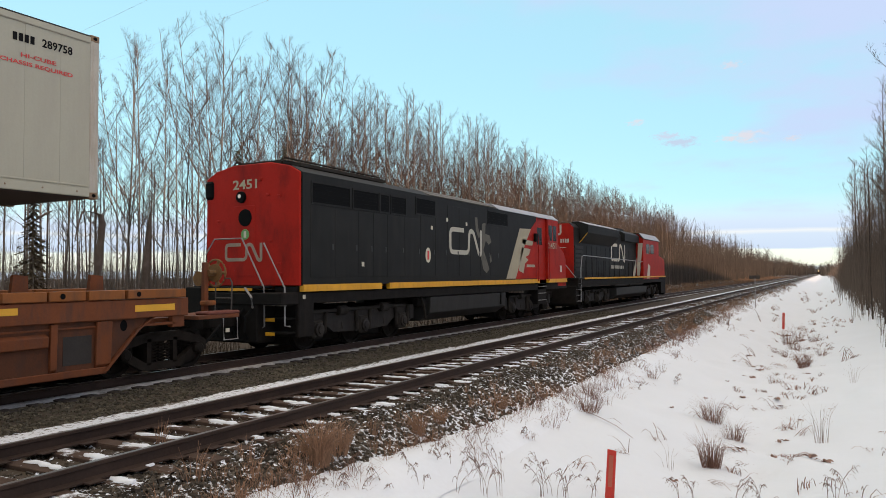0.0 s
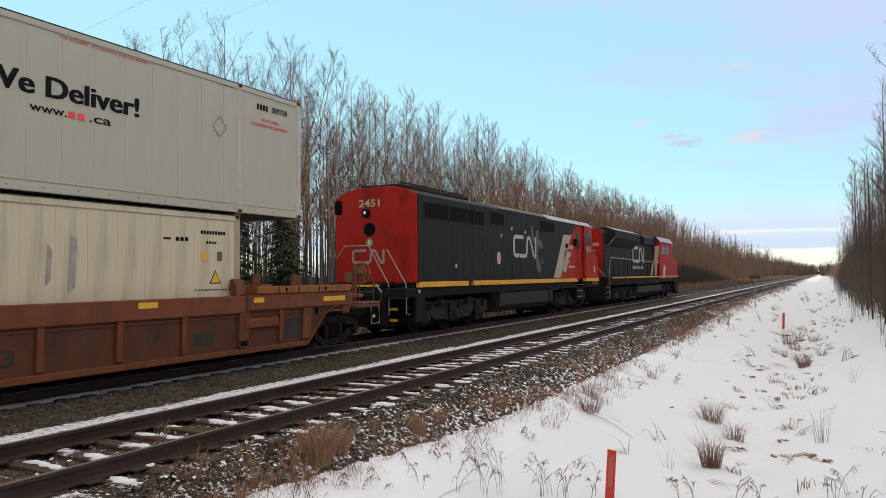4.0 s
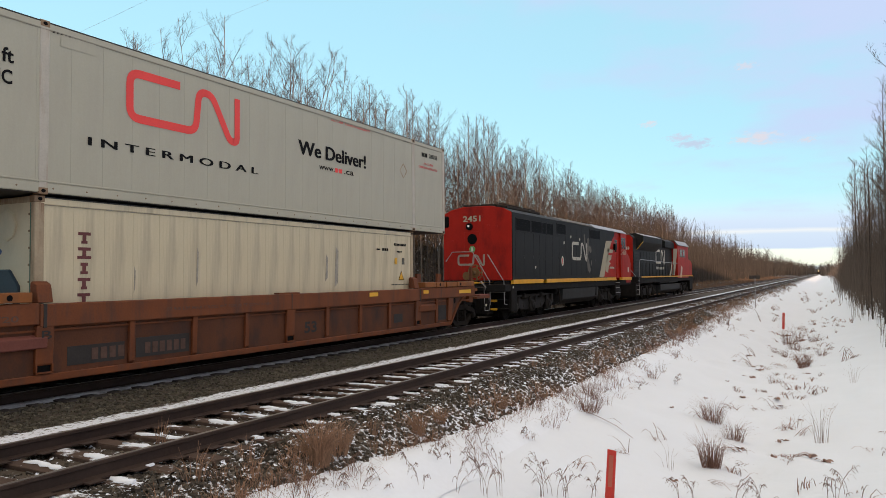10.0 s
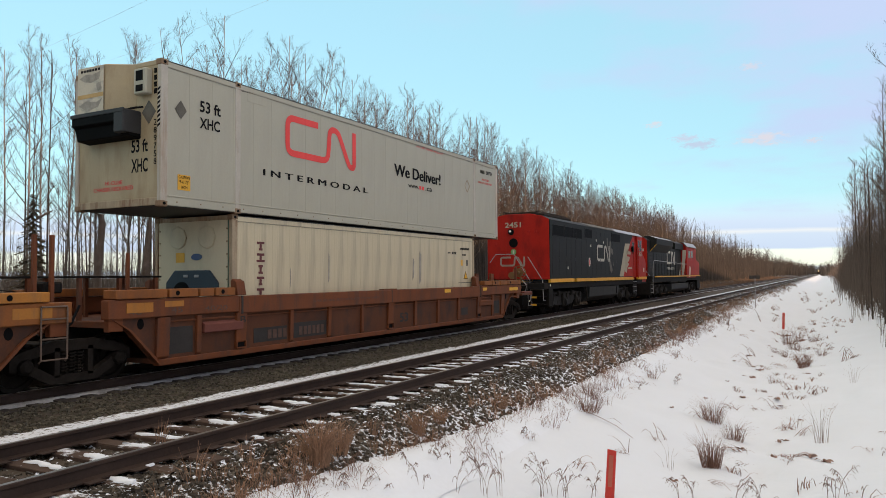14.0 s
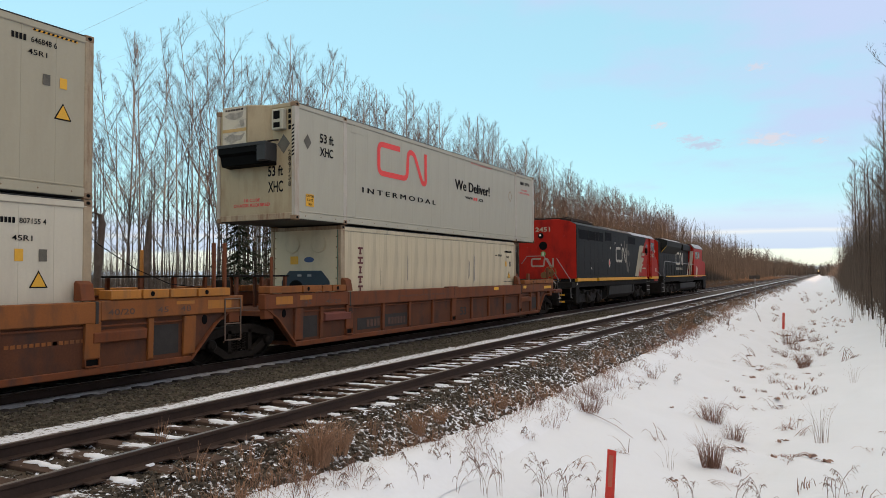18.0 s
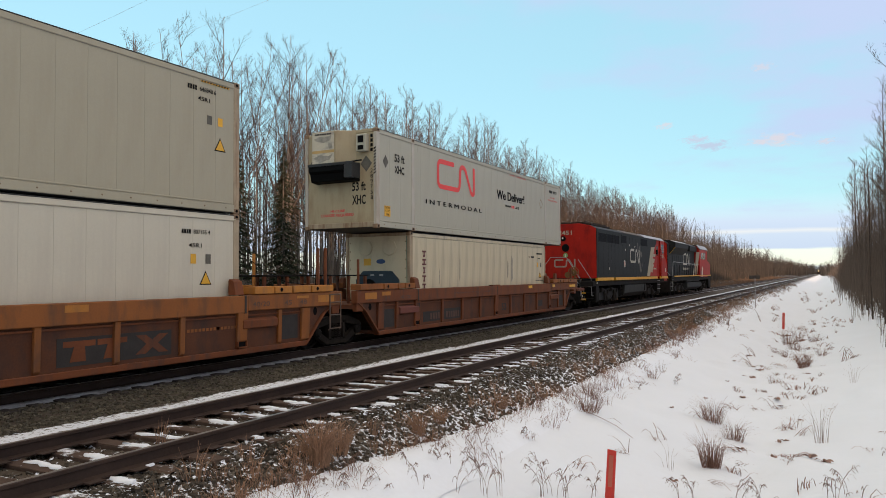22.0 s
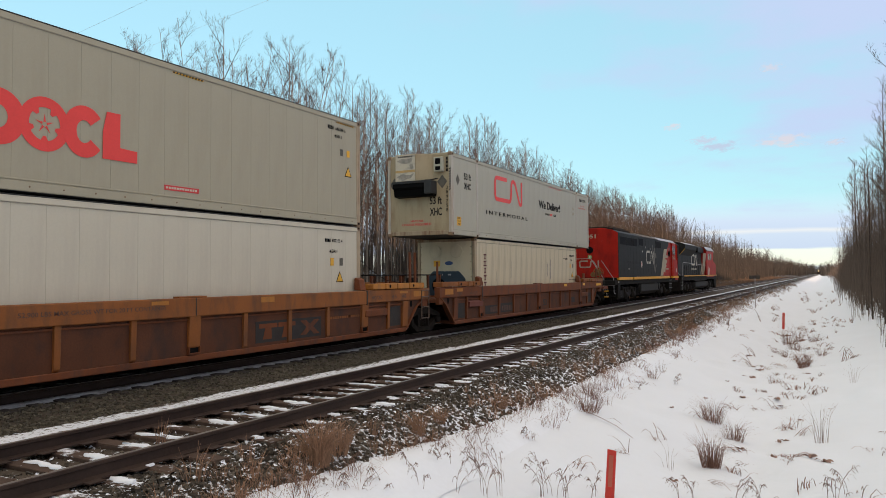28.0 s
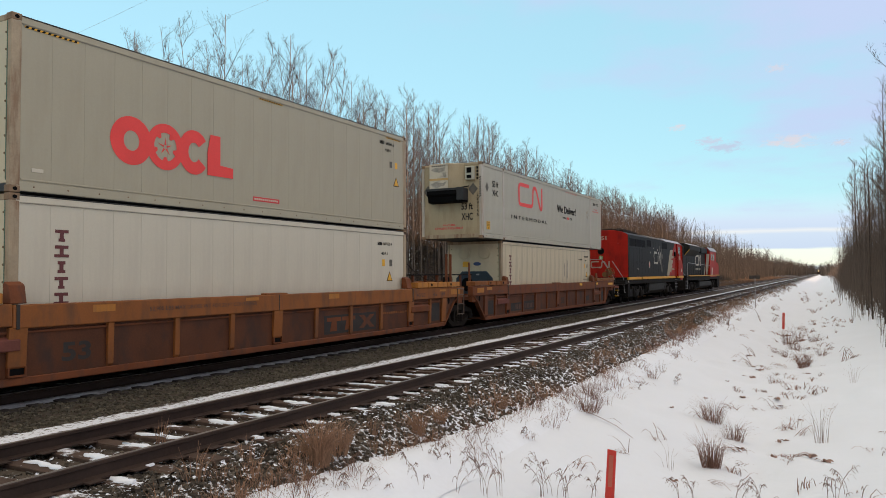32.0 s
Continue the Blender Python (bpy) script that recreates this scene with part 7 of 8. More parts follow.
def cowl_loco():
    t = thing("cowl_locomotive", "full-width cowl diesel locomotive, black sides, red ends, yellow sill stripe", "locomotive")
    R, F = 21.85, 37.65
    W = 1.56
    sec = [(-W, 1.66), (W, 1.66), (W, 4.40), (1.22, 4.58), (0.62, 4.70), (-0.62, 4.70), (-1.22, 4.58), (-W, 4.40)]
    body = part("body", prism(B(), sec, "y", R + 0.06, F), M_BLACK, t, "dusty black body side")
    part("rear_end", prism(B(), [(a * 0.985, b) for a, b in sec], "y", R, R + 0.058, 0.02), M_RED, t, "faded red rear end")
    part("frame_sill", box(B(), -1.5, 1.5, R - 0.6, 41.9, 1.22, 1.50, 0.02), M_UNDER, t)
    # roof equipment
    part("roof_walk", box(B(), -0.75, 0.75, R + 0.3, R + 3.9, 4.70, 4.80, 0.01), M_GRIME, t, "grimy brown roof grille")
    for s in (-1, 1):
        part("roof_rail", rod(B(), [(s * 0.8, R + 0.2, 4.72), (s * 0.8, R + 0.3, 4.84), (s * 0.8, R + 4.6, 4.84), (s * 0.8, R + 4.7, 4.72)], 0.03, 6), M_GRIME, t)
        part("roof_louvre", box(B(), *sorted((s * 0.85, s * 1.15)), R + 0.5, R + 4.4, 4.62, 4.72, 0.01), M_GRIME, t)
        # row of radiator openings along the top of the side, each with slats
        for a, b in ((22.27, 23.83), (24.0, 25.21), (25.32, 25.76), (25.88, 26.69), (27.32, 28.52), (32.6, 34.45)):
            z0, z1 = (3.70, 4.18) if a < 27 else (3.80, 4.26)
            # solid near-black block paints the shade behind the slats
            o = part("grille", box(B(), *sorted((s * (W - 0.02), s * (W + 0.006))), a, b, z0, z1), M_DARK, body, "grille opening with its shade painted near-black")
            fr = B()
            for x0, x1, u0, u1 in ((a - 0.04, b + 0.04, z1, z1 + 0.04), (a - 0.04, b + 0.04, z0 - 0.04, z0), (a - 0.04, a, z0, z1), (b, b + 0.04, z0, z1)):
                box(fr, *sorted((s * W, s * (W + 0.016))), x0, x1, u0, u1)
            part("grille_frame", fr, M_DOOR, o)
            for k in range(5):
                z = z0 + (k + 0.5) * (z1 - z0) / 5
                part("slat", box(B(), *sorted((s * (W + 0.004), s * (W + 0.014))), a, b, z - 0.012, z + 0.002), M_DARK, o)
        # side doors, a few millimetres proud
        y = R + 0.35
        for k, wd in enumerate((1.0, 1.05, 0.72, 0.72, 0.95, 0.95, 0.95, 0.85, 0.85, 0.85, 0.85, 0.85, 0.85)):
            z1 = 3.62 if y < 26.7 else 3.74 if y < 28.6 else 4.2 if y < 31.6 else 3.7
            d = part("access_door", box(B(), *sorted((s * (W - 0.01), s * (W + 0.007))), y, y + wd - 0.014, 1.86, z1, 0.004), M_DOOR, body)
            part("door_latch", box(B(), *sorted((s * (W + 0.006), s * (W + 0.02))), y + wd - 0.14, y + wd - 0.08, 2.55, 2.7, 0.004), M_SEAL, d)
            y += wd
        for a, b in ((R + 0.07, 25.36), (25.77, 37.95), (39.12, 41.7)):
            part("sill_stripe", box(B(), *sorted((s * (W - 0.1), s * (W + 0.03))), a, b, 1.515, 1.685, 0.006), M_YELLOW, t, "bright yellow sill stripe")
        part("fuel_tank", prism(B(), [(s * 0.3, 0.42), (s * 1.02, 0.42), (s * 1.42, 0.68), (s * 1.46, 1.20), (s * 0.3, 1.20)], "y", 28.4, 34.5, 0.02), M_TANK, t, "dusty grey fuel tank")
        part("tank_strap", box(B(), *sorted((s * 1.40, s * 1.475)), 33.95, 34.05, 0.75, 1.2), M_UNDER, t)
        for k, (y, z) in enumerate(((24.44, 2.20), (29.35, 3.72), (30.8, 3.66), (28.3, 3.4))):
            part("marker", flat(B(), rect(y - 0.06, y + 0.06, z - 0.06, z + 0.06) if s > 0 else rect(-y - 0.06, -y + 0.06, z - 0.06, z + 0.06), SIDE if s > 0 else SIDE_BACK, W + 0.012), M_WHITE, t, "small white marker plate")
    f = W + 0.010
    pts, th = mark_band(29.5, 32.05, 2.56, 3.50)
    part("logo_band", ribbon(B(), pts, 0.155, SIDE, f, 0.2), M_GREYLOGO, t, "pale winding band mark")
    for pts in ([(31.5, 3.95), (31.7, 3.95), (31.75, 3.6), (31.95, 3.3), (31.8, 3.2), (31.55, 3.5)], [(32.1, 3.75), (32.4, 3.8), (32.35, 3.4), (32.75, 3.35), (32.9, 3.1), (32.65, 3.0), (32.4, 3.15), (32.2, 2.8), (32.5, 2.4), (32.7, 2.1), (32.45, 1.95), (32.15, 2.1), (31.95, 2.6), (32.05, 3.2)],
                [(32.75, 2.5), (32.85, 2.68), (32.93, 2.4), (32.8, 2.32)]):
        part("worn_patch", flat(B(), pts, SIDE, f - 0.002, 0.003), M_FADED, t, "worn grey patch of peeled lettering")
    ov = part("oval_sign", flat(B(), [(28.05 + 0.17 * math.cos(k * math.pi / 8), 2.52 + 0.24 * math.sin(k * math.pi / 8)) for k in range(16)], SIDE, f), M_WHITE, t, "white oval sign with a red centre")
    part("oval_centre", flat(B(), rect(28.0, 28.1, 2.38, 2.66), SIDE, f + 0.004), M_REDINK, ov)
    # red sweep with cream bands before the cab
    part("red_sweep", flat(B(), [(35.28, 1.72), (F, 1.72), (F, 4.2), (37.0, 3.82), (36.3, 3.1), (35.9, 2.6)], SIDE, f - 0.004, 0.003), M_RED, t, "red sweep of paint")
    for pts in ([(34.3, 1.73), (35.28, 1.73), (35.9, 2.62), (36.3, 3.12), (37.0, 3.82), (35.75, 3.78)], [(36.05, 3.36), (37.25, 3.30), (37.15, 3.12), (36.3, 3.12), (36.0, 3.2)],
                [(35.95, 3.0), (36.95, 2.97), (36.75, 2.72), (36.35, 2.62), (36.7, 2.5), (36.3, 2.35), (36.1, 1.95), (35.6, 2.05)], [(36.45, 2.2), (37.5, 2.2), (37.4, 2.31), (36.5, 2.31)]):
        part("cream_band", flat(B(), pts, SIDE, f, 0.003), M_CREAM, t, "peeling cream band")
    # cab
    cab_sec = [(-W, 1.66), (W, 1.66), (W, 4.36), (1.25, 4.58), (0.62, 4.68), (-0.62, 4.68), (-1.25, 4.58), (-W, 4.36)]
    part("cab_recess", prism(B(), [(a * 0.93, b) for a, b in cab_sec], "y", F, 39.12), M_RED, t, "recessed red cab doorway")
    cab = part("cab", prism(B(), cab_sec, "y", 39.12, 40.55, 0.02), M_RED, t, "red cab")
    part("nose", prism(B(), [(40.55, 1.3), (41.8, 1.3), (41.8, 2.6), (41.5, 2.95), (40.55, 3.40)], "x", -W * 0.97, W * 0.97, 0.05), M_RED, t, "red nose")
    part("windscreen", prism(B(), [(40.55, 3.40), (40.95, 3.3), (40.63, 4.36), (40.55, 4.42)], "x", -W * 0.9, W * 0.9, 0.02), M_GLASS, t, "dark windscreen")
    part("roof_panel", prism(B(), [(-1.25, 4.585), (-0.5, 4.70), (0.5, 4.70), (1.25, 4.585), (1.55, 4.38), (1.57, 4.40), (1.28, 4.62), (0.5, 4.74), (-0.5, 4.74), (-1.28, 4.62), (-1.57, 4.40), (-1.55, 4.38)], "y", 33.6, 40.6), M_ROOF, t, "snow-bright silver cab roof")
    part("roof_panel", prism(B(), [(0.9, 4.65), (1.54, 4.42), (1.57, 4.44), (0.92, 4.69)], "y", 28.2, 33.4), M_FADED, t)
    for a, b in ((39.22, 39.72), (39.8, 40.3)):
        part("cab_window", box(B(), W - 0.03, W + 0.006, a, b, 3.42, 4.12, 0.01), M_GLASS, cab, "dark sliding cab window")
    part("cab_door", box(B(), 1.40, 1.462, 37.85, 38.75, 1.8, 4.1, 0.01), M_RED, t, "red cab door")
    part("door_window", box(B(), 1.44, 1.468, 38.0, 38.6, 3.2, 3.95), M_GLASS, t)
    letters("road_number", "2451", 39.15, 40.25, 3.06, 3.34, SIDE, f, M_CREAM, t)
    part("cab_step", box(B(), 1.0, 1.5, 37.95, 39.0, 0.6, 1.5, 0.02), M_UNDER, t, "dark cab steps")
    for z in (0.75, 1.05, 1.35):
        part("step_tread", box(B(), 1.35, 1.53, 38.0, 38.95, z, z + 0.03), M_STEEL, t)
    part("small_plate", flat(B(), rect(40.75, 41.0, 2.0, 2.3), SIDE, W + 0.01), M_WHITE, t)
    rails(t, [(W + 0.05, 37.75, 1.6), (W + 0.07, 37.75, 2.0), (W + 0.07, 37.75, 3.6), (W, 37.75, 3.7)], 0.02, M_RED)
    rails(t, [(W + 0.05, 39.1, 1.6), (W + 0.07, 39.1, 2.0), (W + 0.07, 39.1, 3.6), (W, 39.1, 3.7)], 0.02, M_RED)
    part("mirror", box(B(), W + 0.02, W + 0.14, 37.3, 37.6, 3.3, 3.65, 0.02), M_DARK, t)
    # rear face
    letters("road_number", "2451", -0.62, 0.18, 4.08, 4.32, REAR, -R + 0.004, M_CREAM, t)
    hl = part("headlight", disc(B(), "y", (-0.32, R, 3.88), [(0.0, 0.15), (-0.07, 0.14), (-0.075, 0.11)], 16), M_DARK, t, "round rear headlight")
    part("lens", disc(B(), "y", (-0.34, R - 0.07, 3.9), [(0.0, 0.058), (-0.012, 0.045)], 14), M_LAMP, hl)
    part("rear_door", box(B(), -0.56, 0.12, R - 0.012, R + 0.01, 1.9, 3.66, 0.006), M_RED, t, "bright red rear door")
    part("round_window", disc(B(), "y", (-0.2, R - 0.012, 3.36), [(0.0, 0.22), (-0.02, 0.21), (-0.022, 0.17)], 20), M_DARK, t, "round dark window")
    gs = part("round_sticker", disc(B(), "y", (-0.2, R - 0.012, 2.94), [(0.0, 0.135), (-0.004, 0.13)], 16), mat("green_sticker", (0.14, 0.33, 0.10), 0.5), t, "round green sticker")
    part("sticker_mark", flat(B(), rect(-0.24, -0.16, 2.86, 3.02), REAR, -R + 0.02, 0.003), M_WHITE, gs)
    pts, th = mark_band(-0.87, 0.36, 2.26, 2.72)
    part("logo_band", ribbon(B(), pts, 0.085, REAR, -R + 0.016, 0.1), M_WORNLOGO, t, "worn pale winding band mark")
    part("mu_box", box(B(), -1.58, -1.26, R - 0.06, R + 0.25, 3.86, 4.36, 0.07), M_DARK, t, "black box on the corner")
    for x, z in ((0.55, 3.9), (0.9, 3.85), (-1.1, 3.3), (0.62, 2.75), (0.9, 2.2), (0.3, 4.3), (0.95, 1.95)):
        part("bracket", box(B(), x - 0.05, x + 0.05, R - 0.03, R, z - 0.03, z + 0.03, 0.006), M_RED, t)
    rails(t, [(-1.3, R - 0.25, 2.45), (-1.0, R - 0.25, 2.83), (-0.08, R - 0.25, 2.83), (0.72, R - 0.34, 1.62), (0.75, R - 0.36, 0.70), (0.68, R - 0.36, 0.66)], 0.02)
    rails(t, [(0.58, R - 0.2, 2.70), (1.32, R - 0.3, 1.62), (1.36, R - 0.34, 0.72), (1.40, R - 0.2, 0.70)], 0.02)
    part("rear_step", box(B(), 0.70, 1.40, R + 0.05, R + 0.25, 0.42, 1.64, 0.02), M_UNDER, t, "dark step well")
    part("corner_panel", box(B(), 1.405, 1.52, R - 0.02, R + 0.55, 0.42, 1.50, 0.02), M_UNDER, t, "dark corner panel beside the steps")
    part("corner_tag", flat(B(), rect(R + 0.12, R + 0.22, 1.34, 1.44), SIDE, 1.524), M_WHITE, t, "small white tag")
    part("rear_step", box(B(), -1.48, -0.95, R - 0.75, R + 0.25, 0.42, 1.64, 0.03), M_UNDER, t)
    part("pilot", box(B(), -1.4, 0.70, R - 0.55, R + 0.1, 0.30, 1.30, 0.04), M_UNDER, t, "dark rear pilot plate")
    for k, z in enumerate((0.52, 0.86, 1.18)):
        st = part("step_tread", box(B(), 0.74, 1.38, R - 0.30, R + 0.05, z, z + 0.035), M_UNDER, t, "dark step with a worn edge")
        part("nosing", box(B(), 0.74, 1.02 if k < 2 else 1.38, R - 0.32, R - 0.302, z - 0.05 if k < 2 else z, z + 0.036), M_YELLOW if k < 2 else M_STEEL, st)
    part("rear_deck", box(B(), -1.45, 0.70, R - 0.5, R, 1.60, 1.66, 0.01), M_UNDER, t)
    part("deck_stripe", box(B(), -1.2, 0.5, R - 0.53, R - 0.505, 1.54, 1.61), M_YELLOW, t)
    for x in (-0.6, -0.45, 0.1, 0.25, 0.5):
        part("air_hose", rod(B(), [(x, R - 0.55, 1.1), (x + 0.02, R - 0.75, 0.95), (x + 0.03, R - 0.78, 0.6), (x, R - 0.65, 0.42)], 0.03, 6), M_INK, t)
    part("cable", rod(B(), [(0.35, R - 0.5, 1.55), (0.55, R - 0.8, 1.62), (0.75, R - 0.8, 1.4), (0.6, R - 0.6, 1.15)], 0.028, 6), M_STEEL, t)
    part("coupler", box(B(), -0.16, 0.16, R - 1.55, R - 0.3, 0.70, 1.0, 0.03), M_UNDER, t)
    loco_bogie(t, (22.95, 25.0, 27.05))
    loco_bogie(t, (35.75, 37.7, 39.65))
    part("centre_gear", box(B(), -0.6, 0.6, 27.6, 35.2, 0.4, 1.3, 0.03), M_UNDER, t)
    # pipes and reservoirs under the body
    part("air_tank", disc(B(), "y", (1.15, 27.9, 1.05), [(0.0, 0.12), (0.03, 0.16), (0.5, 0.16), (0.53, 0.1)], 14), M_UNDER, t)
    part("pipe", rod(B(), [(1.3, 27.2, 1.4), (1.35, 27.9, 1.3), (1.38, 28.1, 0.9), (1.38, 28.2, 0.5)], 0.035, 6), M_GRIME, t)
    return t


def hood_loco():
    t = thing("hood_locomotive", "leading diesel locomotive with a black hood and red cab", "locomotive")
    R, F = 44.6, 66.4
    part("frame_sill", box(B(), -1.5, 1.5, R - 0.9, F - 0.3, 1.25, 1.62, 0.02), M_UNDER, t)
    part("walkway", box(B(), -1.55, 1.55, R - 0.95, F - 0.4, 1.62, 1.70, 0.01), M_BLACK, t)
    for s in (-1, 1):
        part("sill_stripe", box(B(), *sorted((s * 1.52, s * 1.57)), R + 0.1, F - 0.4, 1.62, 1.71, 0.005), M_YELLOW, t, "yellow walkway edge")
    hood = part("hood", prism(B(), [(-1.02, 1.70), (1.02, 1.70), (1.02, 4.35), (0.8, 4.58), (-0.8, 4.58), (-1.02, 4.35)], "y", R + 0.06, 58.5), M_BLACK, t, "long black engine hood")
    part("rear_end", prism(B(), [(-1.0, 1.70), (1.0, 1.70), (1.0, 4.35), (0.78, 4.56), (-0.78, 4.56), (-1.0, 4.35)], "y", R - 0.02, R + 0.058, 0.02), M_RED, t, "red rear end")
    bar_row("rear_number", M_GREYLOGO, t, 0.30, 0.80, 3.55, 3.75, 4, REAR, -R + 0.025)
    part("rear_band", flat(B(), rect(0.1, 0.6, 3.28, 3.32), REAR, -R + 0.025), M_GREYLOGO, t)
    part("rear_band", ribbon(B(), [(0.05, 4.0), (0.32, 4.0), (0.32, 4.5)], 0.1, REAR, -R + 0.025), M_GREYLOGO, t, "pale hooked stripe")
    # flared radiators at the rear
    for s in (-1, 1):
        rad = part("radiator", prism(B(), [(s * 1.02, 3.55), (s * 1.50, 4.10), (s * 1.53, 4.52), (s * 1.0, 4.72), (s * 0.6, 4.72), (s * 0.6, 3.55)], "y", R + 0.95, R + 7.5, 0.02), M_BLACK, t, "flared radiator housing")
        part("radiator_top", prism(B(), [(s * 0.7, 4.73), (s * 1.0, 4.735), (s * 1.50, 4.55), (s * 1.48, 4.535), (s * 1.0, 4.72), (s * 0.7, 4.72)], "y", R + 1.0, R + 7.4), M_ROOF, rad, "pale radiator top")
        part("radiator_edge", rod(B(), [(s * 1.04, R + 0.94, 3.57), (s * 1.50, R + 0.94, 4.10)], 0.02, 4), M_STICKER, rad, "thin orange edge")
        for k in range(6):
            part("rear_louvre", box(B(), *sorted((s * 1.0, s * 1.06)), R + 0.1, R + 1.55, 2.05 + k * 0.24, 2.20 + k * 0.24, 0.01), M_TANK, hood)
        y = R + 2.2
        for k in range(12):
            d = part("hood_door", box(B(), *sorted((s * 1.0, s * 1.035)), y, y + 0.92, 1.85, 3.45, 0.006), M_DOOR, hood)
            part("door_latch", box(B(), *sorted((s * 1.03, s * 1.05)), y + 0.78, y + 0.84, 2.6, 2.75), M_SEAL, d)
            y += 0.96
        # handrails
        for k in range(12):
            y = R + 0.5 + k * 1.15
            part("stanchion", rod(B(), [(s * 1.50, y, 1.66), (s * 1.50, y, 2.62)], 0.018, 5), M_BLACK, t)
        part("handrail", rod(B(), [(s * 1.48, R - 0.35, 0.45), (s * 1.48, R - 0.3, 2.2), (s * 1.50, R - 0.15, 2.80), (s * 1.50, R + 0.1, 2.86), (s * 1.50, 58.3, 2.72)], 0.026, 6), M_STEEL, t, "long grey handrail")
        part("handrail", rod(B(), [(s * 0.55, R - 0.9, 2.9), (s * 0.75, R - 0.9, 2.5), (s * 1.35, R - 0.85, 1.75), (s * 1.38, R - 0.8, 0.75)], 0.024, 6), M_STEEL, t)
        part("fuel_tank", prism(B(), [(s * 0.3, 0.35), (s * 1.05, 0.35), (s * 1.45, 0.6), (s * 1.45, 1.05), (s * 0.3, 1.05)], "y", 51.5, 59.6, 0.03), M_TANK, t, "dusty grey fuel tank")
        for a, b in ((51.2, 54.6), (54.9, 58.8)):
            part("air_reservoir", disc(B(), "y", (s * 1.28, a, 1.32), [(0.0, 0.14), (0.06, 0.20), (b - a - 0.06, 0.20), (b - a, 0.14)], 14), M_TANK, t, "grey air reservoir")
    part("roof_gear", box(B(), -0.7, 0.7, 52.6, 55.5, 4.58, 4.82, 0.03), M_BLACK, t)
    part("exhaust", box(B(), -0.4, 0.4, 56.0, 57.6, 4.58, 4.95, 0.03), M_UNDER, t)
    part("blower", prism(B(), [(0.3, 4.0), (1.25, 4.0), (1.25, 4.5), (0.8, 4.72), (0.3, 4.72)], "y", 54.5, 58.5, 0.02), M_BLACK, t)
    f = 1.042
    pts, th = mark_band(51.9, 55.35, 2.64, 3.76)
    part("logo_band", ribbon(B(), pts, 0.20, SIDE, f, 0.2), M_WHITE, t, "white winding band mark")
    bar_row("address_bar", M_GREYLOGO, t, 51.9, 55.2, 2.22, 2.42, 7, SIDE, f)
    part("white_band", flat(B(), [(57.3, 1.72), (58.0, 1.72), (58.48, 2.4), (58.48, 3.0)], SIDE, 1.045), M_WHITE, t, "white diagonal band")
    cab = part("cab", prism(B(), [(-1.52, 1.5), (1.52, 1.5), (1.52, 4.25), (1.2, 4.62), (-1.2, 4.62), (-1.52, 4.25)], "y", 58.5, 63.7, 0.02), M_RED, t, "red crew cab")
    part("cab_band", flat(B(), [(1.06, 1.75), (1.26, 1.75), (1.50, 4.0), (1.18, 4.0)], REAR, -58.5 + 0.004), M_WHITE, cab, "white band on the cab's rear wall")
    part("cab_roof", prism(B(), [(-1.54, 4.27), (-1.22, 4.64), (1.22, 4.64), (1.54, 4.27), (1.57, 4.29), (1.24, 4.69), (-1.24, 4.69), (-1.57, 4.29)], "y", 58.4, 64.0), M_BLACK, t, "dark cab roof")
    part("roof_strip", prism(B(), [(1.24, 4.695), (1.56, 4.30), (1.575, 4.31), (1.25, 4.71)], "y", 58.6, 63.9), M_ROOF, t, "pale strip along the cab roof")
    for a, b in ((59.4, 60.5), (60.8, 61.9)):
        part("cab_window", box(B(), 1.50, 1.53, a, b, 3.3, 3.98, 0.01), M_GLASS, cab, "dark cab window")
    part("nose", prism(B(), [(63.6, 1.3), (66.2, 1.3), (66.2, 2.8), (65.8, 3.05), (63.6, 3.3)], "x", -1.45, 1.45, 0.05), M_RED, t, "red nose")
    part("windscreen", prism(B(), [(63.6, 3.3), (64.5, 3.2), (64.2, 4.4), (63.6, 4.5)], "x", -1.4, 1.4, 0.02), M_GLASS, t)
    part("white_sweep", flat(B(), [(59.5, 1.55), (60.3, 1.55), (60.7, 2.4), (60.0, 2.6)], SIDE, 1.528), M_WHITE, t)
    part("pilot", box(B(), -1.4, 1.4, 66.0, 66.5, 0.25, 1.3, 0.05), M_UNDER, t)
    part("front_step", box(B(), 1.0, 1.48, 64.6, 66.2, 0.4, 1.5, 0.03), M_UNDER, t)
    part("rear_pilot", box(B(), -1.4, 1.4, R - 1.0, R - 0.5, 0.35, 1.3, 0.04), M_UNDER, t)
    part("coupler", box(B(), -0.16, 0.16, 41.8, R - 0.8, 0.70, 1.0, 0.03), M_UNDER, t)
    for s in (-1, 1):
        for z in (0.5, 0.8, 1.1, 1.4):
            part("step_tread", box(B(), *sorted((s * 1.05, s * 1.5)), R - 0.85, R - 0.35, z, z + 0.03), M_STEEL, t)
    loco_bogie(t, (46.2, 48.15, 50.1))
    loco_bogie(t, (60.9, 62.8, 64.7))
    return t


def recentre(t, c):
    for child in t.children:
        child.location.y -= c


TRAIN = []
WELL_B, WELL_A = car_b(), car_a()
COWL, HOOD = cowl_loco(), hood_loco()
for ob, c in ((WELL_A, 8.55), (WELL_B, -11.8), (COWL, 31.85), (HOOD, 55.0)):
    recentre(ob, c)
    TRAIN.append((ob, c - (0.47 if c > 20 else 0.0)))
TRAIN += [(long_container(), 0.0), (lower_container_a(), 1.98), (lower_container_b(), DO), (upper_container_b(), DO)]
overhead_wires()


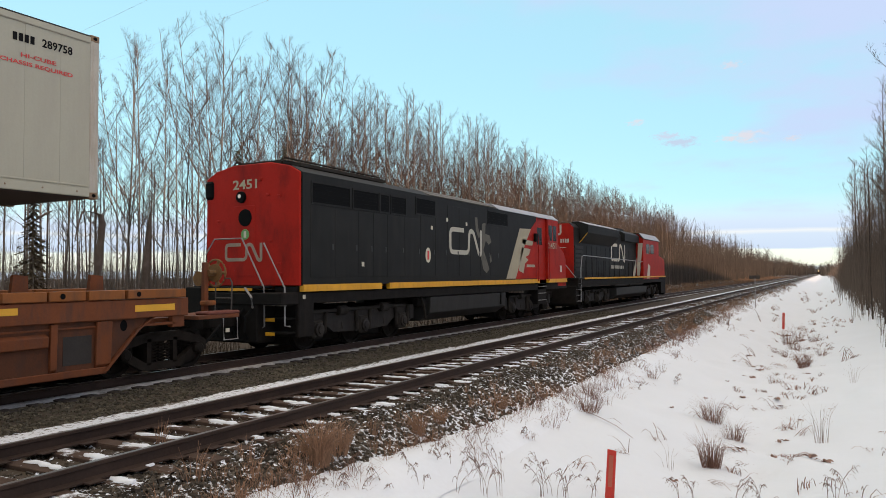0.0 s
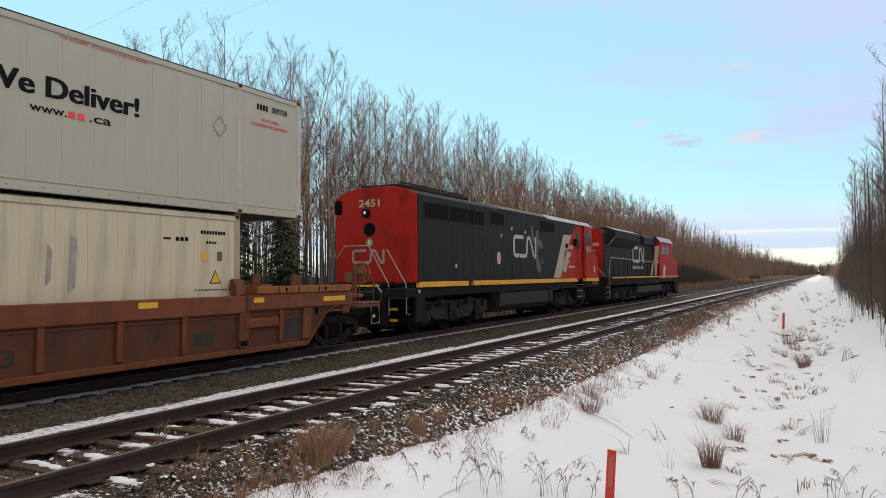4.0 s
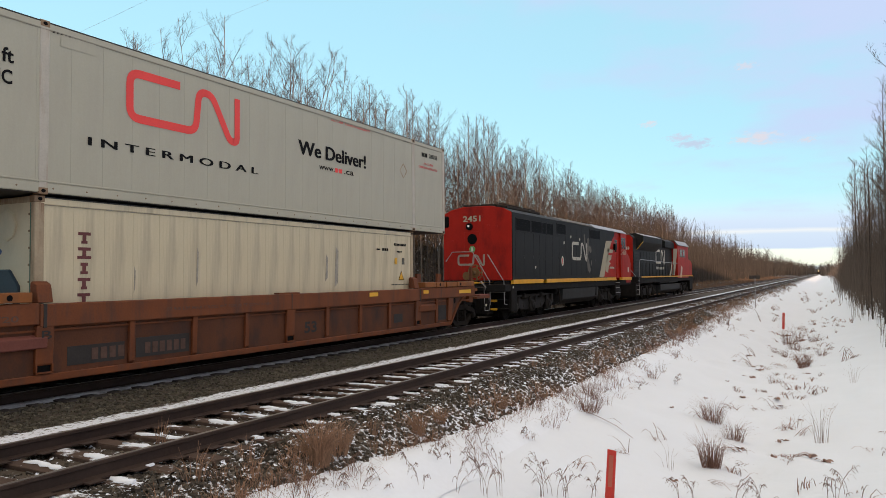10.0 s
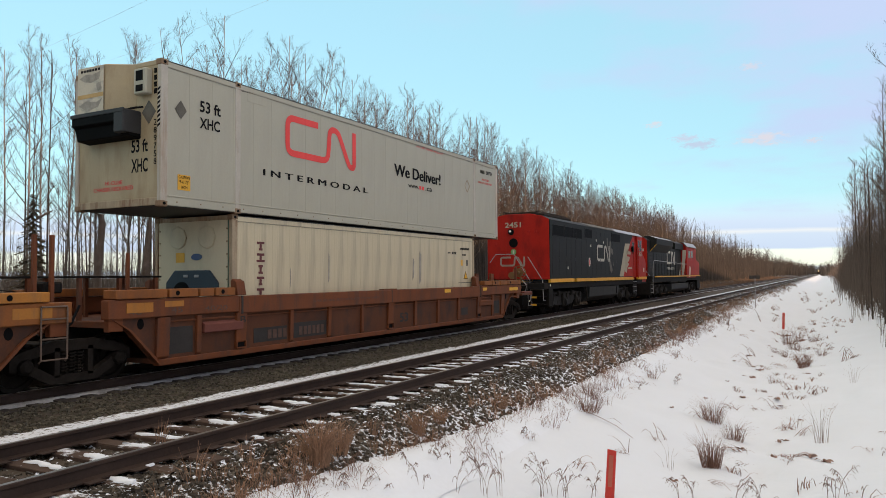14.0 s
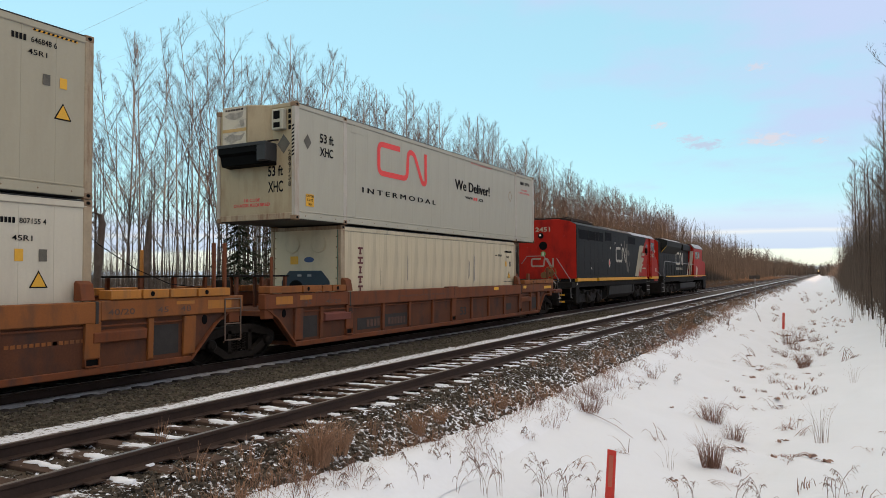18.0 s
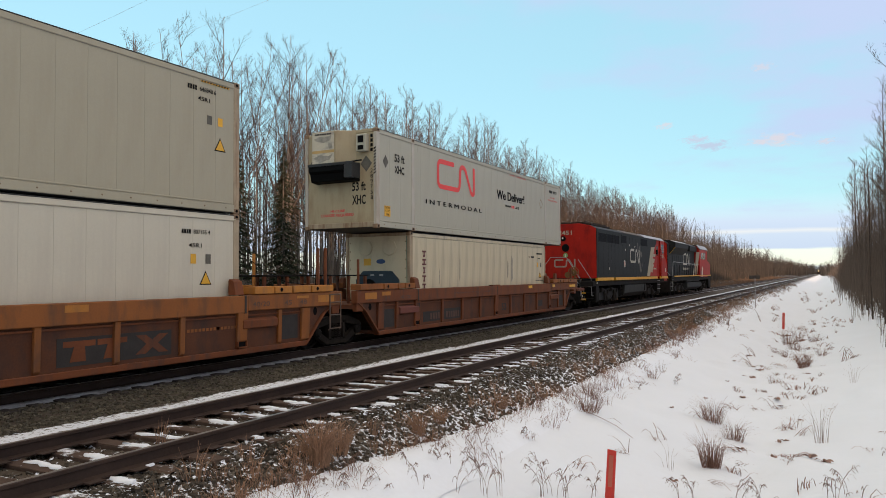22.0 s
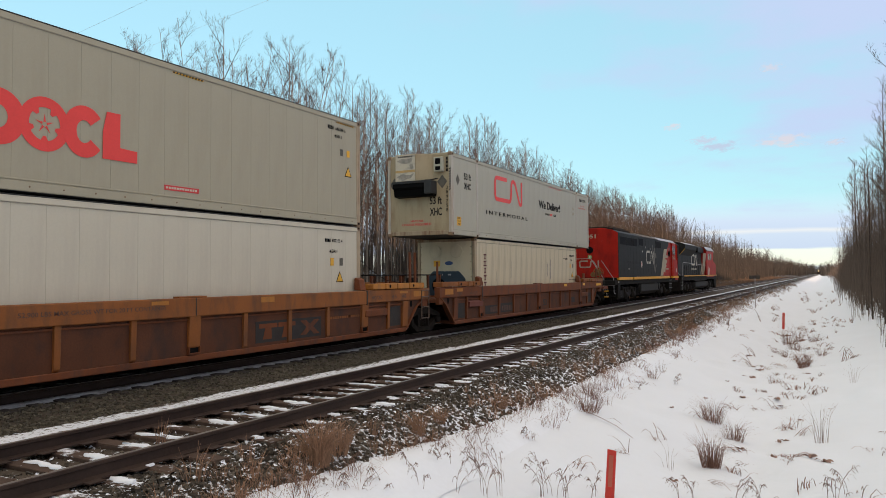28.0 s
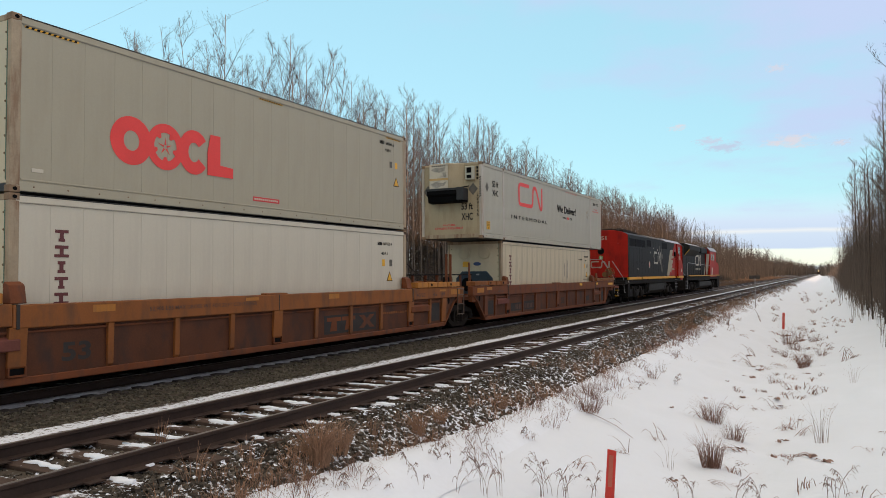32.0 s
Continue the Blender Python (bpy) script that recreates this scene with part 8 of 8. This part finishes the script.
# ---- far end of the line ----
def far_light():
    # bright spot of unknown source: a glowing disc on an added dark box
    t = thing("distant_train", "bright orange spot far down the line", "train", pose(-7.0, 900.0, 0.0))
    part("front", box(B(), -1.5, 1.5, 0, 12, 0.5, 4.6, 0.2), M_UNDER, t)
    part("headlight", disc(B(), "y", (0, 0, 3.6), [(0.0, 0.5), (-0.1, 0.45)], 12), M_FARGLOW, t, "glowing orange disc")


far_light()


# ---- drifting clouds ----
def cloud_material(seed, colour):
    m = bpy.data.materials.new("soft_cloud")
    m.use_nodes = True
    nt = m.node_tree
    nt.nodes.clear()
    N, Lk = nt.nodes.new, nt.links.new
    out, em, tr, ms = N("ShaderNodeOutputMaterial"), N("ShaderNodeEmission"), N("ShaderNodeBsdfTransparent"), N("ShaderNodeMixShader")
    tc, mp, ln, n = N("ShaderNodeTexCoord"), N("ShaderNodeMapping"), N("ShaderNodeVectorMath"), N("ShaderNodeTexNoise")
    mp.inputs["Location"].default_value, mp.inputs["Scale"].default_value = (seed * 3.7, seed * 1.3, 0.0), (1.6, 1.0, 1.0)
    n.inputs["Scale"].default_value, n.inputs["Detail"].default_value, n.inputs["Roughness"].default_value = 2.2, 7, 0.6
    ln.operation = "LENGTH"
    Lk(tc.outputs["Object"], ln.inputs[0]), Lk(tc.outputs["Object"], mp.inputs[0]), Lk(mp.outputs[0], n.inputs["Vector"])
    ad, mr = N("ShaderNodeMath"), N("ShaderNodeMapRange")
    ad.operation, ad.inputs[1].default_value = "MULTIPLY_ADD", 2.2
    neg = N("ShaderNodeMath"); neg.operation, neg.inputs[1].default_value = "MULTIPLY", -1.0
    Lk(ln.outputs["Value"], neg.inputs[0]), Lk(n.outputs["Fac"], ad.inputs[0]), Lk(neg.outputs[0], ad.inputs[2])
    mr.interpolation_type = "SMOOTHSTEP"
    mr.inputs[1].default_value, mr.inputs[2].default_value, mr.inputs[4].default_value = 0.35, 1.05, 0.8
    Lk(ad.outputs[0], mr.inputs[0])
    em.inputs[0].default_value, em.inputs[1].default_value = (*colour, 1), 0.74
    Lk(mr.outputs[0], ms.inputs[0]), Lk(tr.outputs[0], ms.inputs[1]), Lk(em.outputs[0], ms.inputs[2]), Lk(ms.outputs[0], out.inputs[0])
    return m


def far_place(az, el, dist):
    """A point of the sky at an angle left of the track and an angle up."""
    return Vector((-math.sin(az) * math.cos(el), math.cos(az) * math.cos(el), math.sin(el))) * dist + Vector(EYE)


CLOUDS = []


def clouds():
    for i, (az, el, w, h, colour) in enumerate(((5.2, 10.0, 150, 42, (0.83, 0.77, 0.82)), (12.8, 11.6, 60, 22, (0.80, 0.79, 0.86)), (9.5, 9.9, 130, 38, (0.60, 0.66, 0.84)), (1.9, 9.6, 55, 20, (0.76, 0.76, 0.85)), (5.9, 15.2, 70, 26, (0.74, 0.76, 0.87)), (10.6, 10.4, 90, 30, (0.66, 0.70, 0.86)))):
        bm = B()
        bm.faces.new([bm.verts.new((1.25 * math.cos(k * math.pi / 12), 1.25 * math.sin(k * math.pi / 12), 0.0)) for k in range(24)])
        c = part("cloud", bm, cloud_material(i + 1, colour))
        c.scale = (w, h, 1)
        c.visible_shadow = False
        tagged(c, "small pinkish-white cloud drifting across the blue", "cloud", group="drifting clouds")
        CLOUDS.append((c, radians(az), radians(el)))


clouds()


# ---- everything that moves ----
def motions():
    rows = lambda c: [(t, pose(MAIN_X, s + c, 0.0)) for t, s in TRAVEL]
    for ob, c in TRAIN:
        walk(ob, rows(c))
    ts, ss = [a for a, b in TRAVEL], [b for a, b in TRAVEL]
    for w, y, r in WHEELS:
        x = w.location.x
        steps_ = []
        k = 0.0
        while k <= 32.001:
            roll = -math.degrees((float(np.interp(k, ts, ss)) - ss[0]) / r)
            steps_.append((k, pose(x, y, r, roll, 0, 0)))
            k += 0.4
        walk(w, steps_)
    # the clouds drift to the east and sink a little
    for c, az, el in CLOUDS:
        walk(c, [(t, look(far_place(az - radians(0.096 * t), el - radians(0.018 * t), 3200.0), EYE) @ pose(0, 0, 0, 0, 180, 0)) for t in (0.0, 16.0, 32.0)])
    # the aspens nod in a light wind
    for i, ob in enumerate(FOREST):
        m = ob.matrix_basis.copy()
        base, turn, size = m.translation.copy(), m.to_euler().z, m.to_scale().x
        if base.y > 75 or base.x > -20:
            continue
        rows_ = []
        for k in range(33):
            t = k * 1.0
            sway = 0.30 * math.sin(0.9 * t + base.y * 0.15) + 0.16 * math.sin(2.1 * t + i * 1.7)
            rows_.append((t, pose(*base, 0.5 * sway, sway, 0) @ Matrix.Rotation(turn, 4, "Z")))
        walk(ob, rows_)


motions()
